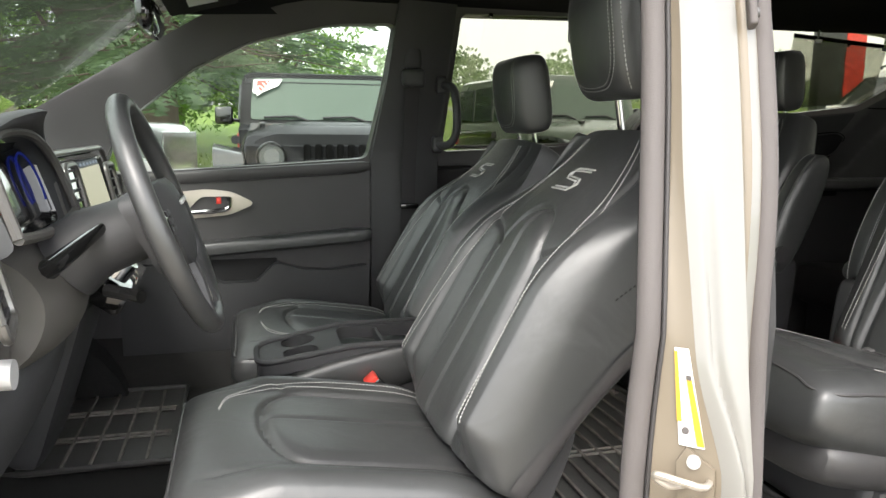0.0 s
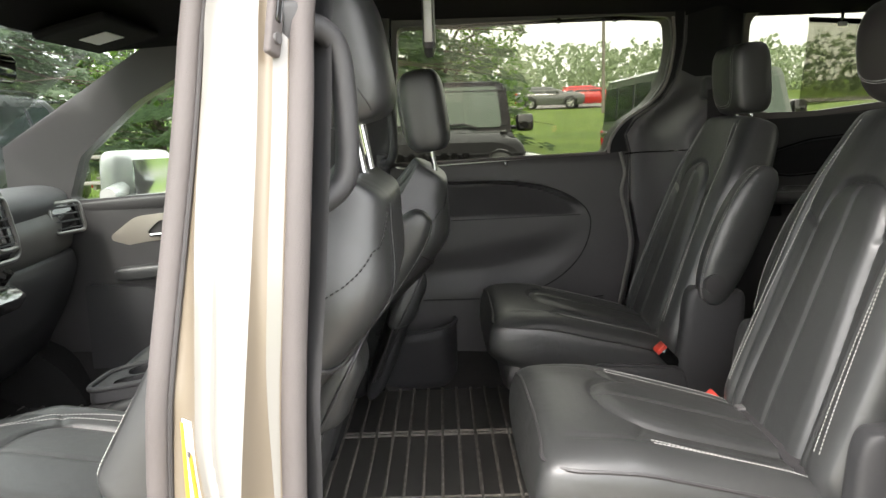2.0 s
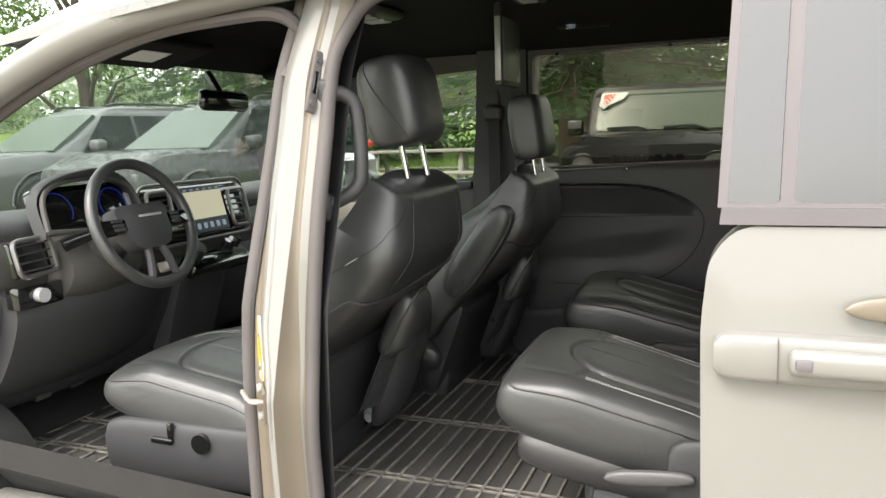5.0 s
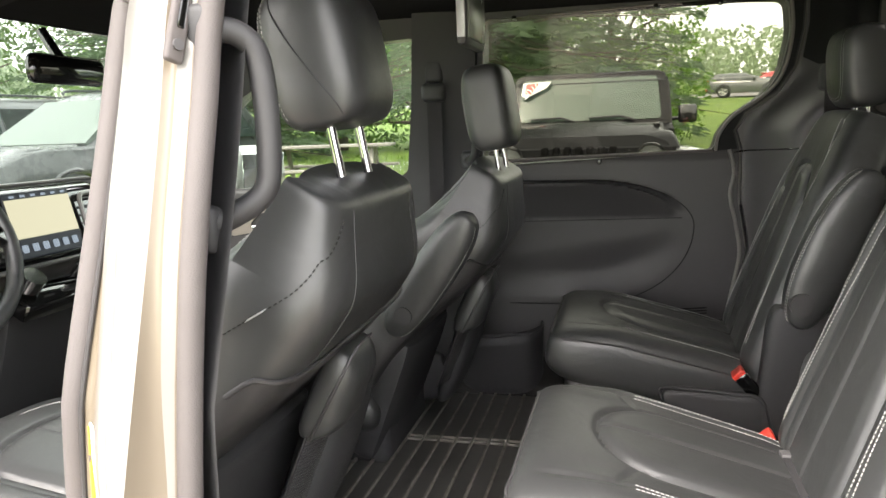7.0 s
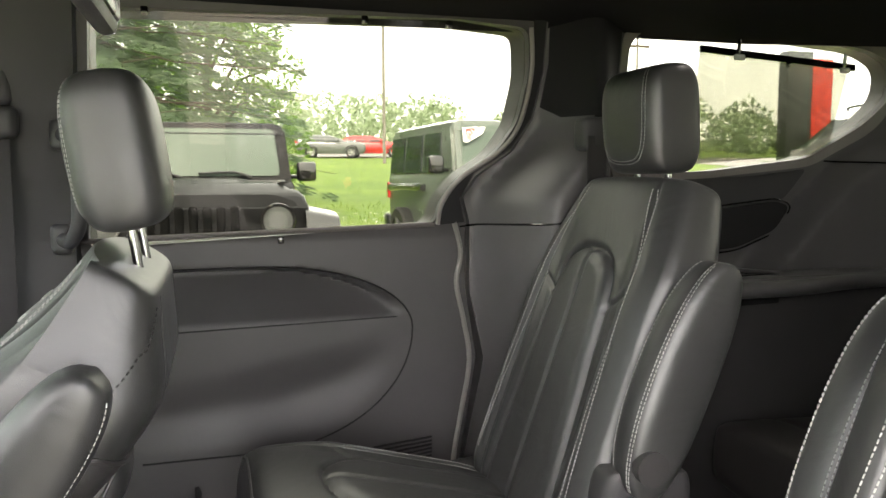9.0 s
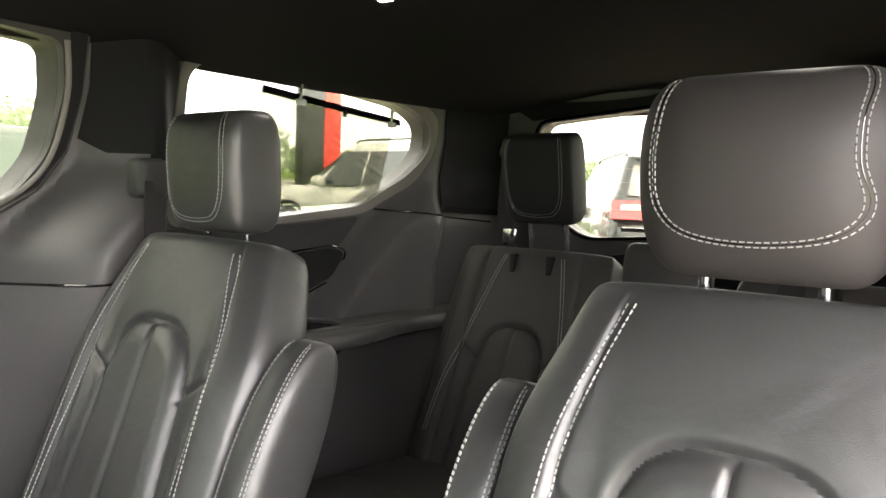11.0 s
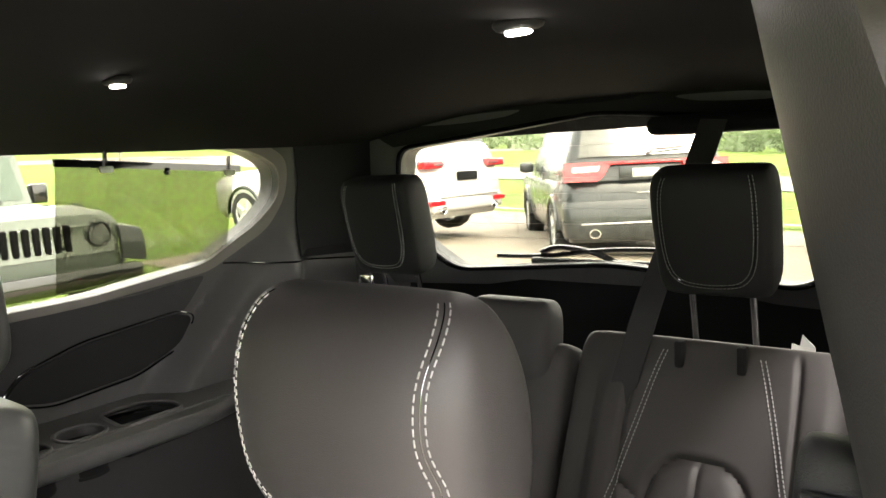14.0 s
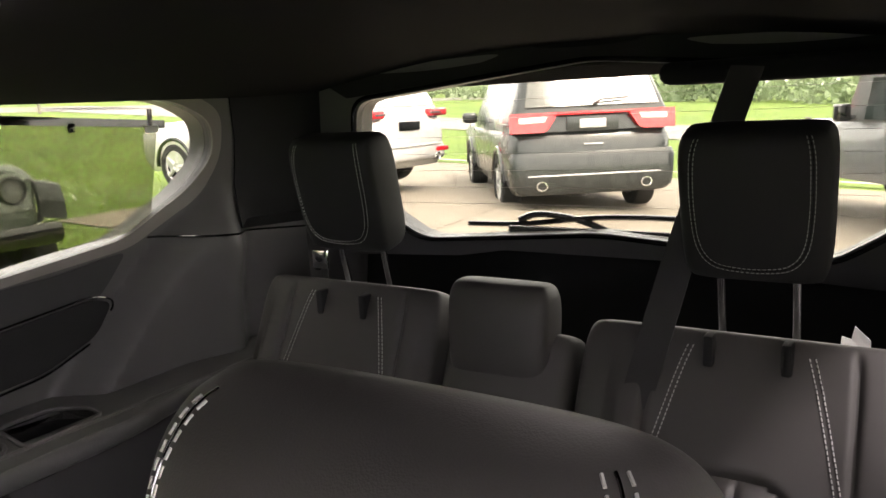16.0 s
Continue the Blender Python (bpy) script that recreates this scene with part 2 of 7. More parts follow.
class Cushion:
    """A padded body: a rounded-box section swept along a straight spine. s: across (-1..1), h: along (0..1)."""

    def __init__(self, base, top, half0, half1, front, back, shape, n=4.0, ends=7.0, y=0.0, pinch=0.28, rear=None):
        self.base, self.top, self.y = Vector((base[0], 0, base[1])), Vector((top[0], 0, top[1])), y
        self.half0, self.half1, self.front, self.back, self.shape, self.n, self.ends, self.pinch = half0, half1, front, back, shape, n, ends, pinch
        self.rear = rear or n
        d = (self.top - self.base)
        self.length = d.length
        self.along = d.normalized()
        self.normal = Vector((-self.along.z, 0, self.along.x))
        if self.normal.z < -0.5 or (abs(self.normal.z) < 0.9 and self.normal.x > 0):
            self.normal = -self.normal

    def half(self, h):
        e = (1 - abs(2 * h - 1) ** self.ends) ** (1 / self.ends)
        w = self.half0(h) if callable(self.half0) else self.half0 + (self.half1 - self.half0) * h
        return max(w * (1 - self.pinch + self.pinch * e), 1e-3), max(e, 0.02)

    def at(self, c, s_, h):
        """c: the sideways share -1..1, s_: front (+) or back (-) share of the section."""
        w, e = self.half(h)
        back = self.back(h) if callable(self.back) else self.back
        fwd = s_ * e * (self.front if s_ > 0 else back)
        if s_ > 0:
            fwd += self.shape(c, h) * min(1, s_ * 1.6) * e
        p = self.base + self.along * (h * self.length) + self.normal * fwd
        return Vector((p.x, self.y + c * w, p.z))

    def place(self, u, v):
        h = 0.5 - 0.5 * math.cos(math.pi * (0.015 + 0.97 * v))
        h = 0.5 * h + 0.5 * (0.0006 + 0.9988 * v)
        front = u < 0.75
        w = u / 0.75 if front else (1 - u) / 0.25
        c = 0.35 * math.cos(math.pi * w) + 0.65 * (1 - 2 * w) if front else math.cos(math.pi * w)
        return self.at(c, (1 if front else -1) * max(0.0, 1 - abs(c) ** (self.n if front else self.rear)) ** (1 / (self.n if front else self.rear)), h)

    def on(self, s, h):
        """A point on the front face."""
        return self.at(s, (max(0.0, 1 - abs(s) ** self.n)) ** (1 / self.n), h)

    def mesh(self, nu=112, nv=84):
        return skin(self.place, nu, nv)


def stitches(curve, length=0.0048, gap=0.0024, r=0.0008, lift=None):
    """Short threads along a list of points; lift is the way out of the surface."""
    bm = bmesh.new()
    pos, draw, left = Vector(curve[0]), True, length
    start = pos.copy()
    for q in curve[1:]:
        q = Vector(q)
        while (q - pos).length > left:
            pos = pos + (q - pos).normalized() * left
            if draw and (pos - start).length > 1e-4:
                cyl(bm, start, pos, r, 5)
            else:
                start = pos.copy()
            draw = not draw
            left = length if draw else gap
            if draw:
                start = pos.copy()
        left -= (q - pos).length
        pos = q.copy()
    return bm


def seam_pair(cushion, line, parent, both=True, spread=0.006, out=0.0009, r=0.0010):
    """Two rows of stitching beside a line of (s, h) on a cushion's front."""
    pts = smooth_path([(s, h, 0) for s, h in line], 10)
    for k in ((-1, 1) if both else (0,)):
        row = [cushion.on(p.x + k * spread / 0.22, p.y) + cushion.normal * out for p in pts]
        part("stitching", stitches(row, r=r), THREAD, parent, "pale contrast thread", smooth=False)


def strap(bm, pts, w, t, side):
    """A flat band along points; side is its width direction."""
    pts, s = [Vector(p) for p in pts], Vector(side).normalized() * w / 2
    prev = None
    for i, p in enumerate(pts):
        d = (pts[min(i + 1, len(pts) - 1)] - pts[max(i - 1, 0)]).normalized()
        n = d.cross(s).normalized() * t / 2
        row = [bm.verts.new(q) for q in (p - s - n, p + s - n, p + s + n, p - s + n)]
        if prev:
            for k in range(4):
                bm.faces.new((prev[k], prev[(k + 1) % 4], row[(k + 1) % 4], row[k]))
        else:
            bm.faces.new(row[::-1])
        prev = row
    bm.faces.new(prev)
    bmesh.ops.recalc_face_normals(bm, faces=bm.faces)
    return bm


# ---- the van's shell ----
def mirror(bm):
    for v in bm.verts:
        v.co.y = 2 * C - v.co.y
    bmesh.ops.reverse_faces(bm, faces=bm.faces)
    return bm


def roof_z(x, y):
    return 1.792 - 0.085 * (abs(y - C) / 0.74) ** 2.2 - 0.10 * step01(0.0, -0.6, x) - 0.03 * step01(1.9, 2.8, x)


def wall_y(x, z):
    """The right-hand inner wall of doors."""
    return 1.852 - 0.26 * max(0.0, z - 1.23) - 0.03 * step01(0.2, -0.8, x)


def quarter_y(x, z):
    wall = 1.85 - 0.20 * max(0.0, z - 1.25) - 0.14 * max(0.0, (x - 2.25) / 0.5) ** 2
    xs = 1.285 + 0.14 * step01(1.30, 1.50, z)
    p = step01(xs, xs + 0.13, x) * (1 - step01(1.50, 1.65, x))
    # the swelling that flows down from the rear pillar to the shelf
    xb = 2.02 + 0.95 * (z - 1.125)
    wall -= 0.095 * step01(xb, xb + 0.08, x) * step01(1.52, 1.36, z) + 0.03 * step01(2.28, 2.42, x)
    wall += 0.075 * step01(2.40, 2.50, x) * step01(1.50, 1.38, z)
    return wall * (1 - p) + (1.63 - 0.05 * max(0.0, z - 1.3) + 0.35 * max(0.0, z - 1.5)) * p


def rear(x):
    """Places behind the second row, measured from the pillar."""
    return x if x < 1.6 else 1.6 + (x - 1.6) * 1.08


WIN_F = rounded([(-0.66, 1.15), (-0.1, 1.18), (0.20, 1.20), (0.25, 1.45), (0.28, 1.645), (0.08, 1.635), (-0.19, 1.57), (-0.37, 1.48), (-0.60, 1.30)], 0.03)
WIN_S = rounded([(0.465, 1.222), (1.20, 1.258), (1.21, 1.31), (1.25, 1.365), (1.337, 1.425), (1.38, 1.49), (1.396, 1.60), (1.383, 1.69), (1.22, 1.70), (0.50, 1.685)], 0.025)
WIN_Q = rounded([(rear(x), z) for x, z in ((1.655, 1.375), (1.89, 1.378), (2.17, 1.412), (2.29, 1.49), (2.345, 1.57), (2.338, 1.645), (2.27, 1.69), (1.89, 1.718), (1.70, 1.718), (1.645, 1.68))], 0.04)


def grown(loop, k):
    cx, cz = sum(p[0] for p in loop) / len(loop), sum(p[1] for p in loop) / len(loop)
    return [(p[0] + k * (1 if p[0] > cx else -1) * min(1, abs(p[0] - cx) / 0.1), p[1] + k * (1 if p[1] > cz else -1) * min(1, abs(p[1] - cz) / 0.05)) for p in loop]


def pane_of(loop, place, name, mat, parent, label=""):
    ob = part(name, sheet(grown(loop, 0.012), [], place, 0.12, (0, 0.004, 0)), mat, parent, label)
    ob.visible_shadow = False
    return ob


front_door = thing("front_passenger_door", "closed front door with charcoal trim and clear window", "car door", kind="structure")
part("door_panel", sheet([(-0.85, 0.46), (0.205, 0.46), (0.212, 1.2), (0.255, 1.45), (0.295, 1.71), (0.05, 1.71), (-0.3, 1.66), (-0.85, 1.34)], [WIN_F], lambda u, v: (u, wall_y(u, v), v), 0.07, (0, 0.08, 0)), TRIM, front_door)
pane_of(WIN_F, lambda u, v: (u, wall_y(u, v) + 0.045, v), "window_pane", GLASS_F, front_door)
slide_door = thing("sliding_passenger_door", "closed sliding door with sculpted charcoal trim and large window", "car door", kind="structure")
SD_OUT = [(0.44, 0.46), (1.26, 0.46), (1.26, 0.68), (1.303, 0.94), (1.276, 1.10), (1.276, 1.262), (1.258, 1.32), (1.288, 1.375), (1.372, 1.43), (1.414, 1.5), (1.43, 1.6), (1.428, 1.74), (0.485, 1.74), (0.45, 1.22)]


def slide_y(u, v):
    """Door trim with a scoop, deep under its bowed upper lip, above a swelling pad; both end in one round tip."""
    y = wall_y(u, v)
    ru = max(0.0, u - 0.80) / 0.347
    rv = (v - 1.02) / (0.153 if v > 1.02 else 0.265)
    r = math.hypot(ru, rv)
    rise = min(1.0, max(0.0, (v - 1.048) / 0.115))
    y += 0.088 * step01(1.0, 0.88, r) * rise * step01(1.10, 0.70, ru)
    pad = step01(1.0, 0.86, r) * step01(1.056, 1.040, v)
    y += 0.014 * step01(0.98, 0.55, r) * pad * step01(0.97, 0.86, v - 0.16 * (u - 0.8))
    return y


part("door_panel", sheet(SD_OUT, [WIN_S], lambda u, v: (u, slide_y(u, v), v), 0.0072, (0, 0.11, 0)), TRIM, slide_door)
arc = [(0.50, 1.173)] + [(0.80 + 0.347 * math.sin(a), 1.02 + (0.153 if math.cos(a) > 0 else 0.265) * math.cos(a)) for a in [math.pi * k / 40 for k in range(41)]] + [(0.55, 0.755)]
part("trim_joint", tubed([(u, slide_y(u, v) - 0.0005, v) for u, v in arc], 0.0020, 6), PILLAR_DARK, slide_door, "dark joint round the pad")
part("ledge_joint", tubed([(0.46 + 0.65 * k / 40, slide_y(0.46 + 0.65 * k / 40, 1.046) - 0.0004, 1.034 + 0.012 * k / 40) for k in range(41)], 0.0018, 6), PILLAR_DARK, slide_door, "thin dark joint under the scoop")
pane_of(WIN_S, lambda u, v: (u, wall_y(u, v) + 0.022, v), "window_pane", GLASS_R, slide_door)
part("window_border", sheet([(1.195, 1.256), (1.270, 1.262), (1.254, 1.318), (1.284, 1.378), (1.368, 1.433), (1.409, 1.5), (1.425, 1.6), (1.422, 1.732), (1.392, 1.732), (1.402, 1.60), (1.386, 1.489), (1.342, 1.424), (1.256, 1.363), (1.216, 1.308), (1.206, 1.262)], [], lambda u, v: (u, slide_y(u, v) - 0.005, v), 0.02, (0, 0.004, 0)), PILLAR_DARK, slide_door, "black border behind the window")
edge_path = smooth_path([(1.206, 1.258), (1.214, 1.308), (1.254, 1.364), (1.341, 1.425), (1.385, 1.49), (1.400, 1.60), (1.388, 1.69)], 6)
part("glass_edge", tubed([(q.x, slide_y(q.x, q.y) - 0.004, q.y) for q in [Vector((p[0], p[1], 0)) for p in edge_path]], 0.0052, 8), REVEAL, slide_door, "pale edge of the window rubber")
quarter = thing("quarter_trim_right", "charcoal quarter panel trim with fixed rear side window", "wall panel", kind="structure")
Q_OUT = [(1.27, 0.46), (1.62, 0.46), (1.62, 1.118), (2.78, 1.118), (2.78, 1.71), (2.4, 1.755), (1.437, 1.755), (1.44, 1.6), (1.424, 1.5), (1.38, 1.425), (1.297, 1.367), (1.267, 1.32), (1.286, 1.262), (1.286, 1.10), (1.313, 0.94), (1.27, 0.68)]
part("trim_panel", sheet(Q_OUT, [WIN_Q], lambda u, v: (u, quarter_y(u, v), v), 0.0125, (0, 0.07, 0)), PILLAR, quarter)
part("lower_panel", sheet([(1.60, 0.46), (2.78, 0.46), (2.78, 1.122), (1.60, 1.122)], [], lambda u, v: (u, 1.668 - 0.05 * max(0, u - 2.3), v), 0.06, (0, 0.03, 0)), TRIM, quarter)
pane_of(WIN_Q, lambda u, v: (u, quarter_y(max(u, 1.64), v) + 0.018, v), "window_pane", GLASS_R, quarter)
# Paleness of this ring paints the light caught at the window's edge.
part("window_reveal", sheet(grown(WIN_Q, 0.020), [WIN_Q], lambda u, v: (u, quarter_y(max(u, 1.64), v) - 0.005, v), 0.02, (0, 0.012, 0)), REVEAL, quarter, "reveal round the quarter window, its caught light painted pale")
quarter_left = thing("quarter_trim_left", "grained charcoal pillar and quarter trim on the driver's side", "wall panel", kind="structure")


def quarter_left_y(x, z):
    wall = 1.82 - 0.20 * max(0.0, z - 1.25) - 0.14 * max(0.0, (x - 2.25) / 0.5) ** 2
    p = step01(1.27, 1.45, x) * (1 - step01(1.46, 1.64, x))
    return wall * (1 - p) + (1.743 - 0.215 * max(0.0, z - 1.25)) * p


QL_OUT = [(1.27, 0.46), (2.78, 0.46), (2.78, 1.71), (2.4, 1.755), (1.36, 1.755), (1.33, 1.6), (1.30, 1.3)]
part("trim_panel", mirror(sheet(QL_OUT, [WIN_Q], lambda u, v: (u, quarter_left_y(u, v), v), 0.02, (0, 0.07, 0))), PILLAR, quarter_left)
ob = part("window_pane", mirror(sheet(grown(WIN_Q, 0.012), [], lambda u, v: (u, quarter_y(max(u, 1.64), v) + 0.018, v), 0.12, (0, 0.004, 0))), GLASS_R, quarter_left)
ob.visible_shadow = False
# Dark sheet paints the shade on the rear pillar above its seam.
part("upper_cover", sheet([(2.440, 1.402), (2.77, 1.394), (2.77, 1.70), (2.38, 1.750), (2.435, 1.70), (2.455, 1.60), (2.455, 1.50)], [], lambda u, v: (u, quarter_y(u, v) - 0.005, v), 0.025, (0, 0.003, 0)), PILLAR_DARK, quarter, "dull black sheet painting the shade on the upper pillar")
part("side_insert", sheet(rounded([(1.605, 1.180), (1.88, 1.188), (2.02, 1.208), (2.11, 1.26), (2.17, 1.32), (2.215, 1.385), (2.05, 1.366), (1.64, 1.350), (1.605, 1.350)], 0.02), [], lambda u, v: (u, quarter_y(max(u, 1.655), v) - 0.006, v), 0.0125, (0, 0.004, 0)), PLASTIC, quarter, "dull black panel under the quarter window")
part("belt_channel", sheet([(1.482, 1.262), (1.60, 1.262), (1.628, 1.36), (1.622, 1.70), (1.632, 1.748), (1.515, 1.748), (1.512, 1.50)], [], lambda u, v: (u, quarter_y(u, v) - 0.005, v), 0.02, (0, 0.003, 0)), PILLAR_DARK, quarter, "dull black belt channel cover")
part("pillar_cover", sheet([(1.441, 1.750), (1.446, 1.62), (1.436, 1.525), (1.470, 1.500), (1.516, 1.500), (1.517, 1.750)], [], lambda u, v: (u, quarter_y(u, v) - 0.0055, v), 0.012, (0, 0.003, 0)), PILLAR_DARK, quarter, "dull black cover on the upper pillar")
pillar_b = thing("pillar_trim_right", "charcoal pillar trim between the right-hand doors", "pillar", kind="structure")
part("trim_panel", sheet([(0.205, 0.46), (0.44, 0.46), (0.445, 1.2), (0.48, 1.73), (0.285, 1.73), (0.25, 1.45), (0.208, 1.2)], [], lambda u, v: (u, wall_y(u, v) - 0.035 + 0.9 * (u - 0.33) ** 2, v), 0.05, (0, 0.1, 0)), PLASTIC, pillar_b)

# painted jamb behind the gap between the sliding door and the pillar
jamb = [(1.272, 1.08), (1.272, 1.26), (1.262, 1.32), (1.292, 1.372), (1.376, 1.428), (1.419, 1.5), (1.435, 1.6), (1.434, 1.75)]
solid("door_jamb", strap(bmesh.new(), smooth_path([(x, wall_y(x, z) + 0.03, z) for x, z in jamb], 5), 0.05, 0.004, (1, 0, 0.15)), PAINT, "pale painted jamb behind the sliding door's edge", "jamb", kind="structure")

# Outer skin of the passenger side, under the windows
solid("body_side_right", sheet([(-1.3, 0.25), (2.86, 0.25), (2.86, 1.20), (1.6, 1.20), (0.3, 1.13), (-1.3, 1.08)], [], lambda u, v: (u, 1.965 - 0.10 * max(0, v - 0.9) - 0.12 * max(0, (u - 2.3) / 0.56) ** 2, v), 0.1, (0, 0.015, 0)), PAINT, "pearl white outer body side", "car body", kind="structure")

# Headliner and outer roof
RO = [(-0.42, 0.26), (0.4, 0.17), (2.0, 0.18), (2.74, 0.30), (2.74, 2 * C - 0.30), (2.0, 2 * C - 0.18), (0.4, 2 * C - 0.17), (-0.42, 2 * C - 0.26)]
solid("headliner", sheet(RO, [], lambda u, v: (u, v, roof_z(u, v)), 0.08, (0, 0, 0.03)), HEADLINER, "black cloth headliner", "ceiling", kind="structure")
solid("roof_panel", sheet([(-0.5, 0.2), (0.4, 0.10), (2.0, 0.10), (2.86, 0.25), (2.86, 2 * C - 0.25), (2.0, 2 * C - 0.1), (0.4, 2 * C - 0.1), (-0.5, 2 * C - 0.2)], [], lambda u, v: (u, v, roof_z(u, v) + 0.045), 0.1, (0, 0, 0.02)), PAINT, "pearl white outer roof panel", "roof", kind="structure")

# Floor
solid("floor", sheet([(-1.25, 0.10), (2.82, 0.10), (2.82, 1.85), (-1.25, 1.85)], [], lambda u, v: (u, v, 0.45 + 0.22 * step01(-0.75, -1.2, u)), 0.12, (0, 0, -0.08)), CARPET, "black carpeted van floor", "floor", kind="structure")

# Tailgate with rear window
TG = [(0.12, 0.46), (2 * C - 0.12, 0.46), (2 * C - 0.14, 1.3), (2 * C - 0.28, 1.74), (C, 1.765), (0.28, 1.74), (0.14, 1.3)]
WIN_R = rounded([(0.55, 1.345), (C, 1.375), (2 * C - 0.55, 1.345), (2 * C - 0.44, 1.42), (2 * C - 0.40, 1.55), (2 * C - 0.42, 1.67), (C, 1.725), (0.42, 1.67), (0.40, 1.55), (0.44, 1.42)], 0.04)


def gate_x(y, z):
    return 2.815 - 0.14 * max(0.0, z - 1.25) - 0.12 * abs(y - C) ** 2 - 0.05 * step01(1.28, 1.36, z)


tailgate = thing("tailgate", "closed tailgate with charcoal trim and heated rear window", "car door", kind="structure")
part("upper_trim", sheet([(0.30, 1.742), (C, 1.767), (2 * C - 0.30, 1.742), (2 * C - 0.40, 1.679), (C, 1.732), (0.40, 1.679)], [], lambda u, v: (gate_x(u, v) - 0.005, u, v), 0.04, (0.004, 0, 0)), PILLAR_DARK, tailgate, "dull black trim above the window")
TG_LOW = [(0.12, 0.46), (2 * C - 0.12, 0.46), (2 * C - 0.14, 1.285), (1.35, 1.295), (1.22, 1.318), (0.74, 1.318), (0.61, 1.295), (0.14, 1.285)]
part("trim_panel", sheet([p for p in TG if p[1] > 1.29] + TG_LOW[:1:-1], [WIN_R], lambda u, v: (gate_x(u, v), u, v), 0.05, (0.06, 0, 0)), PILLAR, tailgate)
# Same trim as above; near-black colour paints the shade below the window.
part("lower_panel", sheet(TG_LOW, [], lambda u, v: (gate_x(u, v) + 0.035, u, v), 0.06, (0.03, 0, 0)), PILLAR_DARK, tailgate, "lower panel painted dull black for shade")
ob = part("window_pane", sheet(grown(WIN_R, 0.012), [], lambda u, v: (gate_x(u, v) + 0.016, u, v), 0.1, (0.004, 0, 0)), GLASS_R, tailgate)
ob.visible_shadow = False

# Windscreen and the front bulkhead
ws = thing("windscreen", "raked clear windscreen", "window", kind="structure")
ob = part("window_pane", sheet([(0.16, 0), (2 * C - 0.16, 0), (2 * C - 0.3, 1), (0.3, 1)], [], lambda u, v: (-1.22 + 0.82 * v - 0.25 * (1 - v * 0.6) * (1 - ((u - C) / 0.8) ** 2) * 0.35, u, 1.10 + 0.57 * v), 0.12, (0, 0, 0.004)), GLASS_F, ws)
ob.visible_shadow = False
solid("bulkhead", sheet([(0.1, 0.46), (1.8, 0.46), (1.8, 1.12), (0.1, 1.12)], [], lambda u, v: (-1.27, u, v), 0.2, (-0.05, 0, 0)), CARPET, "dark front bulkhead behind the dashboard", "wall", kind="structure")


solid("kick_panel", boxed((-1.30, 1.83, 0.40), (-0.84, 1.90, 1.14), 0.01), TRIM, "charcoal kick panel in the passenger footwell", "wall panel", kind="structure")


# ---- driver's side: pillar, rails, sill ----
def pillar_nodes(z):
    """The pillar's outline at a height: inner seal edge, jamb, face edges, groove and rear lip, as (x, y)."""
    face = 0.238 * max(0.0, z - 0.86) + 0.010 * step01(0.80, 0.50, z)
    low = step01(1.30, 0.85, z)
    lean = 0.05 * step01(1.48, 1.75, z)
    x1 = 0.254 + 0.056 * step01(0.80, 1.58, z) + lean
    x3 = 0.334 + 0.014 * step01(1.2, 1.5, z) + 0.026 * step01(1.02, 0.84, z) + lean
    x4 = 0.390 + 0.029 * step01(0.8, 1.5, z) + 0.8 * lean
    x5 = x4 + 0.017 + 0.014 * step01(1.1, 0.85, z)
    x6 = x5 + 0.003 + 0.014 * step01(0.82, 1.15, z)
    seal_y = max(face + 0.044, 0.088)
    lip = face + 0.002 + 0.050 * low
    return [(x1, seal_y), (x1 + 0.031, seal_y - 0.002), (x3, face + 0.023), (x4, face), (x5, lip), (x6, lip + 0.004), (x6 + 0.025, lip + 0.020)]


driver_pillar = thing("door_pillar_left", "pearl white door pillar with worn beige jamb edges", "pillar", kind="structure")


def pillar_place(u, v):
    """u runs over the outline's nodes 1..6, v up the pillar."""
    z = 0.46 + 1.29 * v
    P = pillar_nodes(z)
    i = min(int(u), 5)
    f = u - i
    a, b = P[i], P[i + 1]
    x, y = a[0] + (b[0] - a[0]) * f, a[1] + (b[1] - a[1]) * f
    if i == 2:
        # the face is bowed, with one soft valley that bends forward below
        y -= 0.010 * math.sin(math.pi * f)
        c = 0.34 + 0.42 * step01(1.02, 0.82, z)
        y += 0.007 * math.exp(-((f - c) / 0.09) ** 2) * step01(1.32, 1.08, z) * step01(0.70, 0.86, z)
    if i == 1:
        y += 0.006 * math.sin(math.pi * f)
    if i == 3:
        y += 0.005 * math.sin(math.pi * f)
    return Vector((x, y, z))


def along_pillar(i, dx, dy, top=1.71, n=26):
    return [(pillar_nodes(z)[i][0] + dx, pillar_nodes(z)[i][1] + dy, z) for z in [0.46 + (top - 0.46) * j / n for j in range(n + 1)]]


part("pillar_skin", skin(lambda u, v: pillar_place(2 + 0.999 * u, v), 22, 80, closed_u=False), PAINT, driver_pillar)
part("front_jamb", skin(lambda u, v: pillar_place(1 + 0.999 * u, v), 10, 80, closed_u=False), JAMB, driver_pillar, "duller beige jamb")
part("groove", skin(lambda u, v: pillar_place(3 + 0.999 * u, v), 8, 80, closed_u=False), JAMB, driver_pillar, "duller beige groove")
part("rear_lip", skin(lambda u, v: pillar_place(4 + 0.999 * u, v), 6, 80, closed_u=False), PAINT, driver_pillar, "pearl white rear lip")
part("rear_jamb", skin(lambda u, v: pillar_place(5 + 0.999 * u, v), 6, 80, closed_u=False), JAMB, driver_pillar, "beige edge beside the seal")
part("front_seal", tubed(along_pillar(0, 0.016, 0.006), 0.0165, 12), SEAL, driver_pillar, "grey-brown rubber seal")
